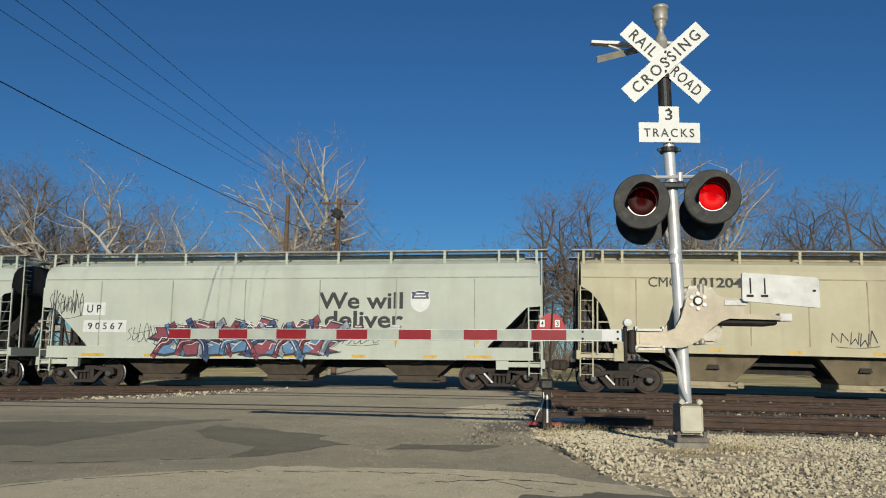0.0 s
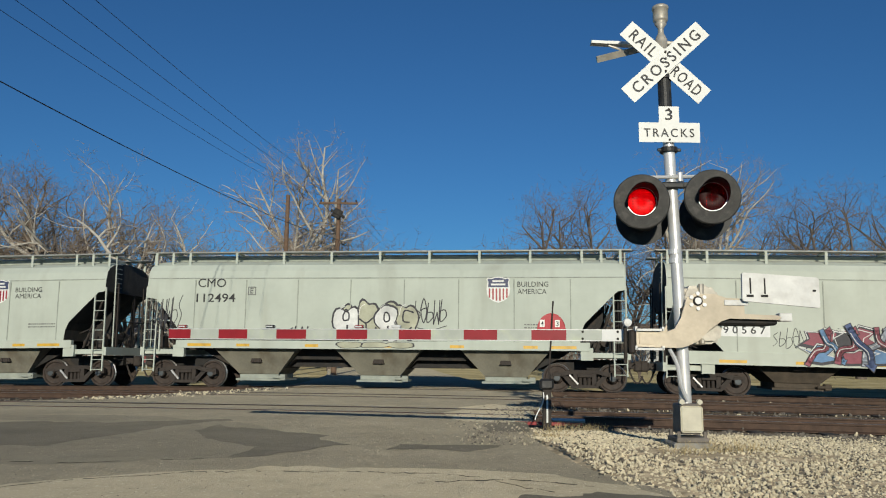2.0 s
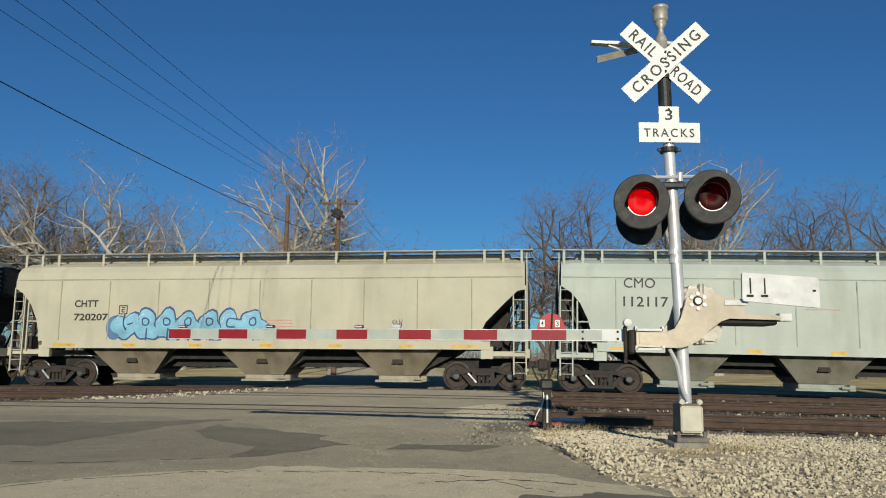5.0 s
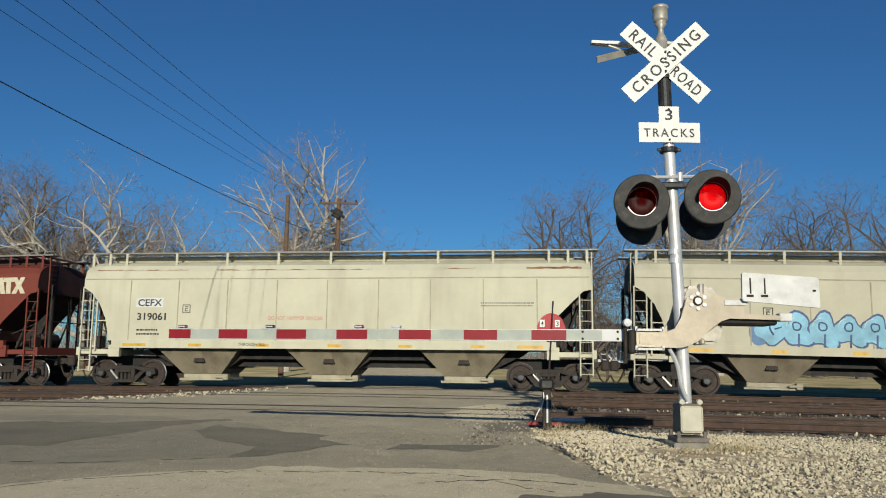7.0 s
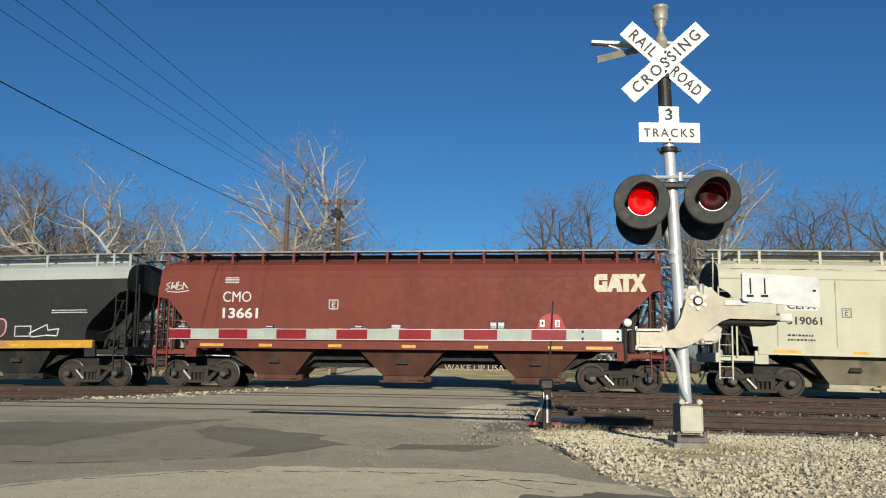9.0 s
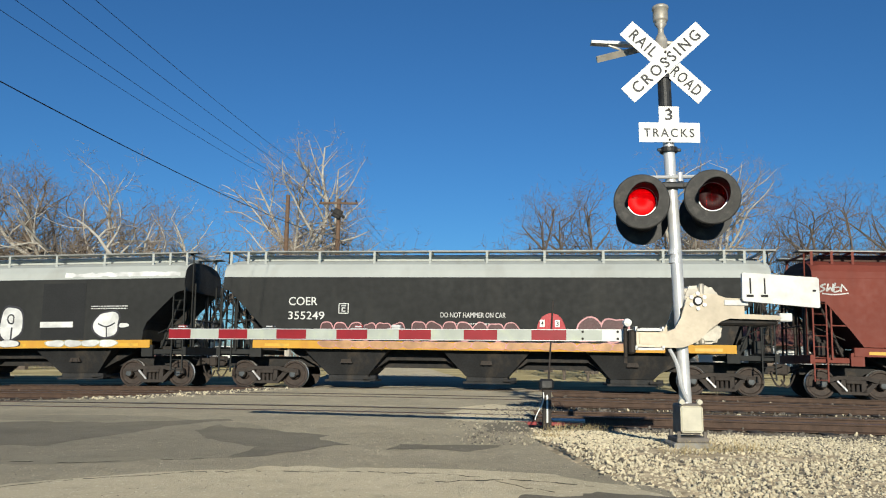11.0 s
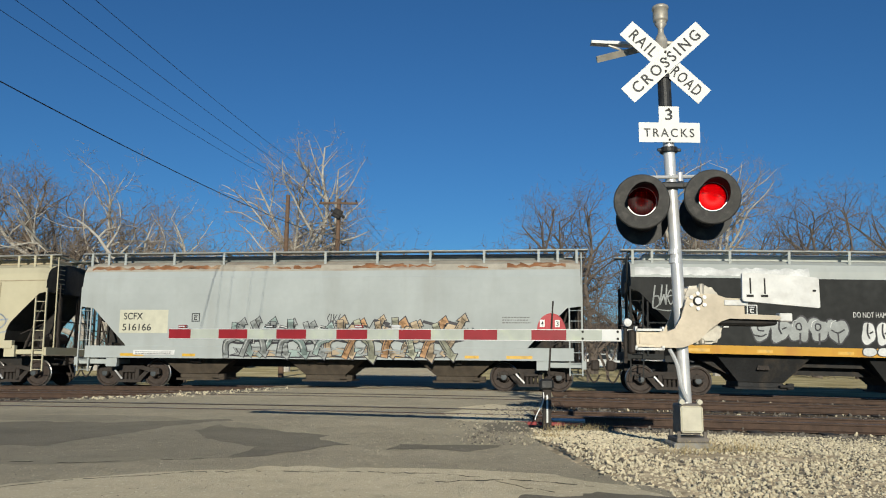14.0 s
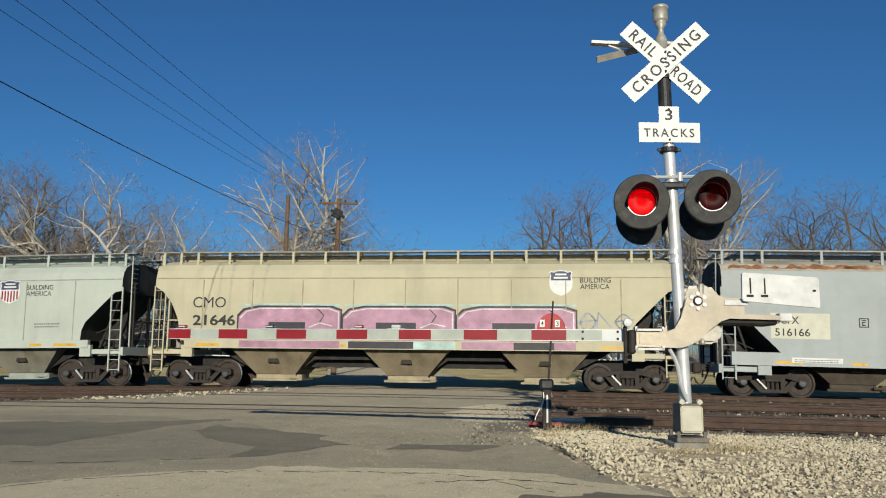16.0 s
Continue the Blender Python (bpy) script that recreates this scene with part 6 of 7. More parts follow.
            led.location = (xm, 0.045, 0)
            LEDS.append((led, k, xm))
        # the flasher that faces the other way
        bm = bmesh.new()
        lathe(bm, [(0.40, 0.02), (0.41, 0.30), (0.425, 0.30)], "y", 32, (0.06 if k == 0 else 0.0, 0.1, -0.13))
        lathe(bm, [(0.16, 0.06), (0.22, 0.15), (0.40, 0.16)], "y", 20, (0.06 if k == 0 else 0.0, 0.1, -0.13))
        part("rear_flasher", bm, M_BLACKP, f)
    # gate mechanism
    gx = 0.0
    mech = thing_part("gate_mechanism", sg)
    bm = bmesh.new()
    slab(bm, [(0.0, 1.48), (0.0, 1.64), (0.05, 1.70), (0.30, 1.71), (0.37, 1.66), (0.43, 1.55), (0.43, 1.2), (0.40, 1.10), (0.34, 1.06), (0.05, 1.06)], -0.02, 0.24)
    bmesh.ops.bevel(bm, geom=list(bm.edges), offset=0.035, segments=2, affect="EDGES")
    tube(bm, (0.20, -0.03, 1.55), (0.20, -0.03, 1.72), 0.03, seg=10)
    box(bm, 0.17, 0.22, -0.05, 0.25, 1.05, 1.12, bev=0.015)
    part("motor_case", bm, M_BELL, mech, "rounded cast aluminium motor case")
    bm = bmesh.new()
    arm = [(-0.56, 1.02), (-0.12, 1.01), (-0.04, 1.02), (0.10, 1.08), (0.24, 1.21), (0.36, 1.30), (0.46, 1.335), (0.98, 1.325), (1.02, 1.345), (0.98, 1.375),
           (0.62, 1.385), (0.62, 1.55), (0.42, 1.56), (0.30, 1.60), (0.08, 1.60), (0.00, 1.56), (-0.07, 1.34), (-0.14, 1.22), (-0.24, 1.18), (-0.56, 1.19)]
    slab(bm, arm, -0.16, -0.13)
    part("support_casting", bm, M_ALU, mech, "tan weathered cast gate support")
    bm = bmesh.new()
    slab(bm, arm[:20], 0.28, 0.31)
    box(bm, 0.30, 1.0, -0.14, 0.30, 1.335, 1.36)
    part("support_casting", bm, M_ALU, mech)
    bm = bmesh.new()
    tube(bm, (0.115, -0.185, 1.52), (0.115, -0.155, 1.52), 0.036, seg=14)
    for k in range(6):
        a = radians(30 + 60 * k)
        tube(bm, (0.115 + 0.082 * math.cos(a), -0.176, 1.52 + 0.082 * math.sin(a)), (0.115 + 0.082 * math.cos(a), -0.155, 1.52 + 0.082 * math.sin(a)), 0.022, seg=8)
    part("hub_bolts", bm, M_GALV, mech)
    bm = bmesh.new()
    lathe(bm, [(-0.166, 0.040), (-0.166, 0.054), (-0.158, 0.054), (-0.158, 0.040)], "y", 18, (0.115, 0, 1.52))
    part("hub_washer", bm, M_DARK, mech, "dark washer round the hub")
    bm = bmesh.new()
    box(bm, 0.40, 0.66, -0.175, -0.160, 1.475, 1.535, bev=0.006)
    part("counterweight_bracket", bm, M_PLATE, mech, "pale bracket behind the counterweight")
    bm = bmesh.new()
    box(bm, 1.0, 1.14, -0.16, -0.05, 1.31, 1.40, bev=0.01)
    part("counterweight_bracket", bm, M_PLATE, mech, "pale bracket behind the counterweight")
    bm = bmesh.new()
    box(bm, -0.53, -0.36, -0.172, -0.160, 1.05, 1.16)
    box(bm, -0.50, -0.39, -0.177, -0.172, 1.07, 1.14)
    part("rating_plate", bm, M_ALU, mech)
    bm = bmesh.new()
    for z in (1.20, 0.995):
        box(bm, -0.57, -0.28, -0.20, -0.12, z - 0.012, z + 0.012)
    for x in (-0.57, -0.28):
        box(bm, x - 0.012, x + 0.012, -0.20, -0.12, 0.985, 1.03)
        box(bm, x - 0.012, x + 0.012, -0.20, -0.12, 1.19, 1.235)
    part("arm_clamp", bm, M_PLATE, mech)
    bm = bmesh.new()
    box(bm, -0.64, -0.57, -0.18, -0.02, 0.94, 1.20, bev=0.02)
    part("arm_bracket", bm, M_DARK, mech)
    bm = bmesh.new()
    box(bm, -0.69, -0.655, -0.15, -0.10, 0.90, 1.24, bev=0.01)
    tube(bm, (-0.672, -0.12, 0.92), (-0.672, -0.12, 0.84), 0.02, seg=6)
    part("latch", bm, M_DARK, mech)
    bm = bmesh.new()
    box(bm, 0.36, 1.0, -0.10, 0.26, 1.27, 1.335, bev=0.02)
    part("counterweight_beam", bm, M_DARK, mech)
    bm = bmesh.new()
    tube(bm, (-0.09, 0.02, 1.15), (0.0, 0.02, 1.62), 0.025, seg=6)
    part("linkage", bm, M_DARK, mech)
    bm = bmesh.new()
    box(bm, -0.15, 0.02, 0.0, 0.2, 0.93, 1.02)
    part("mount", bm, M_DARK, mech)
    bm = bmesh.new()
    lathe(bm, [(-0.22, 0.015), (-0.21, 0.042), (-0.17, 0.046), (-0.12, 0.04)], "y", 14, (-0.66, 0, 1.275))
    part("gate_lamp", bm, M_PLATE, mech, "small white gate lamp")
    bm = bmesh.new()
    slab(bm, [(0.575, 1.545), (0.59, 1.52), (1.40, 1.455), (1.41, 1.465), (1.41, 1.765), (1.39, 1.785), (0.60, 1.83), (0.58, 1.815)], -0.235, -0.20)
    cw = part("counterweight", bm, M_PLATE, mech, "white painted counterweight plate")
    bm = bmesh.new()
    for x in (0.665, 0.82):
        box(bm, x - 0.008, x + 0.008, -0.240, -0.236, 1.60, 1.77)
        box(bm, x - 0.045, x + 0.03, -0.243, -0.236, 1.565, 1.59, m=None)
    box(bm, 1.335, 1.37, -0.242, -0.236, 1.63, 1.65)
    part("slots", bm, M_DARK, cw)
    bm = bmesh.new()
    prev = None
    for k in range(10):
        u = k / 9
        p = Vector((-0.19 + 0.19 * u + 0.02 * math.sin(u * 6), -0.10, 1.0 - 0.55 * u))
        if prev:
            tube(bm, prev, p, 0.022, seg=7)
        prev = p
    part("cable", bm, M_GALV, sg, "grey flexible conduit")
    # the arm itself
    ga = part("gate_arm", bmesh.new(), M_ARMWHT, sg, "red and white striped gate arm")
    root, tip = Vector((2.15, 8.60, 1.243)) - MAST, Vector((-3.45, 9.98, 1.240)) - MAST
    d = tip - root
    ga.matrix_basis = Matrix.Translation(root) @ d.to_track_quat("X", "Z").to_matrix().to_4x4()
    Ln = d.length
    me_len = Ln

    def seg_box(a, b, grow=0.0):
        bm = bmesh.new()
        ha, hb = 0.066 - 0.008 * a / me_len, 0.066 - 0.008 * b / me_len
        for v in box(bm, a, b, -0.022 - grow, 0.022 + grow, -1, 1):
            v.co.z = ((ha if abs(v.co.x - a) < 1e-6 else hb) + (-0.004 if grow == 0 else 0)) * (1 if v.co.z > 0 else -1)
        return bm
    core = seg_box(0.0, me_len)
    core.to_mesh(ga.data)
    core.free()
    part("root_sleeve", seg_box(0.0, 0.39, 0.003), M_WHITE, ga, "white bolted root sleeve")
    cuts = [e for e in [0.39 * (k + 1) for k in range(20)] if e < me_len] + [me_len]
    for i, (a, b) in enumerate(zip(cuts, cuts[1:])):
        part("stripe", seg_box(a, b, 0.003), M_ARMWHT if i % 2 == 0 else M_ARMRED, ga, "aged white stripe" if i % 2 == 0 else "red stripe")
    bm = bmesh.new()
    for z in (0.064, -0.064):
        box(bm, 0.39, me_len, -0.027, 0.027, z * 0.95 - 0.004, z * 0.95 + 0.004)
    part("edge_trim", bm, M_GALV, ga)
    bm = bmesh.new()
    for x in (0.05, 0.22, 0.60):
        for z in (0.038, -0.038):
            for y in (0.026, -0.026):
                tube(bm, (x, y - 0.005, z), (x, y + 0.005, z), 0.014, seg=8)
    part("bolts", bm, M_DARK, ga)
    # lamps along the arm
    for x, c in ((me_len - 0.18, 0), (me_len * 0.56, 0), (me_len * 0.76, 1), (me_len * 0.48, 2)):
        bm = bmesh.new()
        box(bm, -0.10, 0.10, -0.03, 0.03, 0.056, 0.071)
        box(bm, -0.055, 0.055, -0.035, 0.035, 0.071, 0.112, bev=0.012, mi=1)
        o = part("arm_lamp", bm, [M_GALV, (M_REDROD, M_DARK, M_WHITE)[c]], ga)
        o.location.x = x
    return sg


def thing_part(name, parent):
    bm = bmesh.new()
    box(bm, -0.05, 0.05, -0.1, 0.1, 1.25, 1.45)
    return part(name, bm, M_CAST, parent)


def lens_material():
    m = bpy.data.materials.new("red lens plastic")
    m.use_nodes = True
    nt = m.node_tree
    b = nt.nodes["Principled BSDF"]
    b.inputs["Base Color"].default_value = (0.055, 0.004, 0.005, 1)
    b.inputs["Roughness"].default_value = 0.5
    tr = nt.nodes.new("ShaderNodeBsdfTransparent")
    tr.inputs["Color"].default_value = (1.0, 0.25, 0.25, 1)
    mx = nt.nodes.new("ShaderNodeMixShader")
    mx.inputs[0].default_value = 0.72
    nt.links.new(b.outputs[0], mx.inputs[1])
    nt.links.new(tr.outputs[0], mx.inputs[2])
    nt.links.new(mx.outputs[0], nt.nodes["Material Output"].inputs[0])
    return m


M_LENS = lens_material()
M_VISOR = mat("matt black hood", (0.010, 0.010, 0.010), 0.85, 0, 0.1, 12)
M_ALUP = mat("pale buff painted cover", (0.60, 0.56, 0.43), 0.55, 0, 0.08, 6)
AIM = ((3.0, -8.0), (3.0, -10.0))
M_LEDHOT = glow("bright red led", (1.0, 0.04, 0.10), 2.2)
signal()


# ---------------------------------------------------------------- trees
def tree_mesh(seed, height, radius, stems, low, fine, trunk_r, lean, wander):
    """Vertices and faces of a bare tree: limbs and, apart, twigs. Limbs fork from a short trunk and branch
    at every scale inside a rounded crown; low: the height of the crown's foot as a share of the whole."""
    rnd = random.Random(seed)
    limb, twig = ([], []), ([], [])
    cz, half = height * (low + 1) / 2, height * (1 - low) / 2

    def prism(store, p, q, r0, r1, n):
        v, f = store
        d = (q - p).normalized()
        a = d.orthogonal().normalized()
        b = d.cross(a)
        o = len(v)
        for i in range(n):
            t = 2 * math.pi * i / n
            w = p + (a * math.cos(t) + b * math.sin(t)) * r0
            v.append((w.x, w.y, w.z))
        if r1 == 0:
            v.append((q.x, q.y, q.z))
            f.extend((o + i, o + (i + 1) % n, o + n) for i in range(n))
            return
        for i in range(n):
            t = 2 * math.pi * i / n
            w = q + (a * math.cos(t) + b * math.sin(t)) * r1
            v.append((w.x, w.y, w.z))
        for i in range(n):
            j = (i + 1) % n
            f.append((o + i, o + j, o + n + j, o + n + i))

    def room(p, d):
        """Metres from p along d to the crown's outline."""
        t = 0.0
        while t < height:
            q = p + d * t
            up = ((q.z - cz) / half) ** 2 if q.z > cz else 0.0
            if (q.x * q.x + q.y * q.y) / (radius * radius) + up > 1.0:
                break
            t += 0.4
        return t
    step = (0.85, 0.62, 0.45, 0.40)
    kids = (1.0, 1.1, 1.25, fine + 0.8)

    def branch(p, d, length, r, lev):
        n = max(2, int(length / step[lev]))
        bend = Vector((0, 0, 0))
        q, ra = p, r
        for k in range(n):
            u = (k + 1) / n
            bend = bend * 0.4 + Vector((rnd.gauss(0, 1), rnd.gauss(0, 1), rnd.gauss(0.05, 0.9))) * wander * (1 + 0.2 * lev)
            d = (d + bend + Vector((0, 0, 0.012))).normalized()
            nq = q + d * (length / n)
            rb = r * (1 - 0.86 * u) ** 0.75
            prism(limb if lev < 2 else twig, q, nq, ra, rb if u < 1 or lev < 2 else 0, (8, 6, 3, 3)[lev])
            q, ra = nq, rb
            if u < (0.22 if lev == 0 else 0.12):
                continue
            for _ in range(int(kids[lev] + rnd.random() * 0.8)):
                side = d.orthogonal().normalized()
                side.rotate(Matrix.Rotation(rnd.uniform(0, 6.283), 3, d))
                nd = (d * rnd.uniform(0.4, 0.85) + side * rnd.uniform(0.65, 1.05) + Vector((0, 0, 0.08))).normalized()
                if lev == 3:
                    e = rnd.uniform(0.35, 0.95)
                    prism(twig, q, q + nd * e, 0.012, 0, 3)
                    continue
                ln = min(length * (0.66 - 0.40 * u) * rnd.uniform(0.6, 1.15), room(q, nd) * rnd.uniform(0.9, 1.15) + 0.3)
                ln = max(ln, (1.6, 1.0, 0.7)[lev])
                branch(q, nd, ln, min(rb * rnd.uniform(0.5, 0.8), (9, 0.065, 0.02)[lev]), lev + 1)
    fork = height * rnd.uniform(0.10, 0.14)
    prism(limb, Vector((0, 0, -0.4)), Vector((0, 0, fork)), trunk_r * 1.25, trunk_r, 9)
    turn = rnd.uniform(0, 6.28)
    for k in range(stems):
        a = turn + 6.283 * k / stems + rnd.uniform(-0.4, 0.4)
        t = lean * rnd.uniform(0.35, 1.15)
        d = Vector((math.cos(a) * t, math.sin(a) * t, 1)).normalized()
        foot = Vector((0, 0, fork - 0.15))
        branch(foot, d, max(0.55 * height, min(1.05 * height, room(foot, d) * rnd.uniform(0.95, 1.05))), trunk_r * rnd.uniform(0.5, 0.7), 0)
    top = sorted(v[2] for v in twig[0])[-len(twig[0]) // 160]
    k = height / top
    return [([(x * k, y * k, z * k) for x, y, z in v], f) for v, f in (limb, twig)]


TREE_KINDS = {}


def tree(kind, x, y, z, rot, sc, label, seed=None):
    if kind not in TREE_KINDS:
        # seed, height, crown radius, stems, foot of the crown, twigs, trunk radius, lean, waywardness
        pars = {"sycamore": (3, 17, 7.2, 5, 0.10, 0.9, 0.40, 0.95, 0.15), "sycamore_tall": (27, 20, 6.2, 4, 0.15, 0.5, 0.36, 0.44, 0.10),
                "oak": (7, 15, 5.8, 4, 0.16, 0.9, 0.34, 0.75, 0.14), "elm": (23, 15, 4.9, 4, 0.14, 1.1, 0.28, 0.6, 0.13),
                "brush": (31, 8, 3.2, 5, 0.05, 1.0, 0.11, 0.5, 0.09)}[kind]
        TREE_KINDS[kind] = [bpy.data.meshes.new(kind + n) for n in (" limbs", " twigs")]
        pale = kind.startswith("syc")
        for me, (v, f), m in zip(TREE_KINDS[kind], tree_mesh(*pars), ((M_BARK_PALE, M_TWIG_PALE) if pale else (M_BARK, M_TWIG))):
            me.from_pydata(v, [], f)
            me.materials.append(m)
    t = thing("tree", label, "tree", "bare trees behind the tracks")
    t.matrix_basis = pose(x, y, z, 0, 0, rot)
    t.scale = (sc, sc, sc)
    for n, me in zip(("trunk", "crown"), TREE_KINDS[kind]):
        o = new(n, me)
        o.parent = t
    return t


def evergreen(x, y, h):
    """A broad-leaved evergreen: trunk and many small leaf clumps."""
    rnd = random.Random(9)
    t = thing("tree", "dark green evergreen tree beyond the road", "tree", at=Matrix.Translation((x, y, ground_z(x, y))))
    bm = bmesh.new()
    tube(bm, (0, 0, -0.2), (0.2, 0, h * 0.8), 0.35, 0.08, seg=8)
    part("trunk", bm, M_BARK, t)
    v, f = [], []
    cl = [(rnd.gauss(0, h * 0.13), rnd.gauss(0, h * 0.12), h * rnd.uniform(0.22, 0.92), rnd.uniform(0.6, 1.4)) for _ in range(46)]
    for _ in range(9000):
        cx, cy, cz, r = rnd.choice(cl)
        d = Vector((rnd.gauss(0, 1), rnd.gauss(0, 1), rnd.gauss(0, 0.8))).normalized() * r * rnd.uniform(0.5, 1.1)
        c = Vector((cx, cy, cz)) + d
        e = Euler((rnd.uniform(0, 6), rnd.uniform(0, 6), rnd.uniform(0, 6))).to_matrix()
        s = rnd.uniform(0.12, 0.26)
        o = len(v)
        v += [tuple(c + e @ Vector(q) * s) for q in ((-1, 0, 0), (0, -0.45, 0), (1, 0, 0), (0, 0.45, 0.1))]
        f.append((o, o + 1, o + 2, o + 3))
    me = bpy.data.meshes.new("leaves")
    me.from_pydata(v, [], f)
    me.materials.append(M_LEAF)
    o = new("crown", me)
    o.parent = t


M_LEAF = mat("dark green leaves", (0.05, 0.085, 0.03), 0.6, 0, 0.3, 2)
evergreen(-1.0, 125.0, 14.5)


def place_tree(kind, px, top, dist, rot):
    """px: how far right of straight ahead, as a slope; top: slope of the tree's top above eye height."""
    h = top * dist + 1.1
    ref = {"sycamore": 17, "sycamore_tall": 20, "oak": 15, "elm": 15, "brush": 8}[kind]
    lab = {"sycamore": "bare pale-barked sycamore tree in winter", "sycamore_tall": "tall bare sycamore with white upper limbs",
           "oak": "bare grey-brown tree in winter", "elm": "bare brown twiggy tree in winter", "brush": "bare brushy thicket beside the tracks"}[kind]
    tree(kind, px * dist, dist, -0.25, rot, h / ref, lab)


for row in (("oak", -0.585, 0.250, 64, 10), ("oak", -0.530, 0.256, 62, 80), ("elm", -0.50, 0.215, 82, 150), ("sycamore", -0.440, 0.254, 62, 200),
            ("oak", -0.395, 0.205, 76, 300), ("sycamore", -0.330, 0.208, 66, 110), ("elm", -0.300, 0.165, 80, 60),
            ("sycamore_tall", -0.198, 0.280, 60, 40), ("elm", -0.140, 0.205, 62, 170), ("elm", -0.215, 0.165, 84, 20), ("elm", -0.115, 0.160, 86, 220),
            ("oak", 0.135, 0.222, 66, 45), ("oak", 0.192, 0.228, 62, 190), ("elm", 0.235, 0.190, 78, 10), ("elm", 0.30, 0.185, 80, 310),
            ("sycamore_tall", 0.350, 0.280, 64, 130), ("elm", 0.415, 0.225, 76, 140), ("oak", 0.475, 0.225, 66, 70), ("oak", 0.530, 0.232, 64, 160),
            ("elm", 0.58, 0.215, 74, 20), ("elm", 0.64, 0.24, 72, 240), ("elm", -0.66, 0.25, 75, 200), ("elm", 0.09, 0.140, 84, 60),
            ("brush", 0.155, 0.115, 47, 30), ("brush", 0.185, 0.105, 45, 120), ("brush", 0.21, 0.12, 48, 210), ("brush", 0.25, 0.10, 50, 300)):
    place_tree(*row)


# ---------------------------------------------------------------- poles and wires
def utility_pole(x, y, h, arm, label):
    p = thing("utility_pole", label, "utility pole", at=Matrix.Translation((x, y, -0.2)))
    bm = bmesh.new()
    tube(bm, (0, 0, -0.3), (0, 0, h), 0.17, 0.12, seg=12)
    part("pole", bm, M_POLE, p)
    if arm:
        bm = bmesh.new()
        box(bm, -1.15, 1.15, -0.16, -0.05, h - 0.35, h - 0.23, bev=0.01)
        part("crossarm", bm, M_POLE, p)
        for dx in (-1.05, -0.55, 0.4, 1.05):
            bm = bmesh.new()
            lathe(bm, [(0, 0.02), (0.06, 0.05), (0.12, 0.055), (0.16, 0.03)], "z", 10, (dx, -0.1, h - 0.23))
            part("insulator", bm, M_CAST, p)
        bm = bmesh.new()
        box(bm, -0.5, 0.45, -0.35, -0.2, h - 1.05, h - 0.9, m=None, bev=0.03)
        box(bm, -0.35, 0.2, -0.3, -0.12, h - 1.25, h - 0.7, bev=0.05)
        o = part("switchgear", bm, M_DARK, p)
        o.matrix_basis = Matrix.Translation((0, 0, h - 1)) @ pose(0, 0, 0, 0, 28, 0) @ Matrix.Translation((0, 0, 1 - h))
    return p


utility_pole(-6.27, 46.0, 10.7, True, "weathered utility pole with timber crossarm")
utility_pole(-9.43, 46.5, 11.0, False, "bare brown timber pole")


def cable_bm(pts, r, seg=5):
    """One connected tube through pts."""
    bm = bmesh.new()
    rings = []
    for i, p in enumerate(pts):
        d = (pts[min(i + 1, len(pts) - 1)] - pts[max(i - 1, 0)]).normalized()
        a = d.cross(Vector((0.3, 0.9, 0.31))).normalized()
        b = d.cross(a)
        rings.append([bm.verts.new(p + (a * math.cos(6.2832 * k / seg) + b * math.sin(6.2832 * k / seg)) * r) for k in range(seg)])
    for u, v in zip(rings, rings[1:]):
        for k in range(seg):
            bm.faces.new((u[k], u[(k + 1) % seg], v[(k + 1) % seg], v[k]))
    return bm


def wire(a, b, sagging, r, label="black overhead cable between poles"):
    a, b = Vector(a), Vector(b)
    pts = []
    for k in range(25):
        u = k / 24
        p = a.lerp(b, u)
        p.z -= sagging * 4 * u * (1 - u)
        pts.append(p)
    tagged(obj("overhead_cable", cable_bm(pts, r), M_WIRE), label, "cable", "overhead cables")


POLE_TOP = Vector((-6.05, 45.9, 10.05))
for dx, (ex, ey, ez) in ((-1.05, (-7.66, 10, 6.62)), (-0.55, (-7.28, 10, 6.71)), (0.4, (-6.6, 10, 6.80)), (1.05, (-6.14, 10, 6.89))):
    wire((-6.27 + dx, 45.9, 10.28), (ex, ey, ez), 0.35, 0.006, "thin black overhead power cable")
    wire((-6.27 + dx, 45.9, 10.25), (-5.2 + dx * 0.5, 100, 14.6), 0.8, 0.010)
wire((-6.2, 45.9, 8.0), (-8.26, 12, 5.87), 0.35, 0.013)


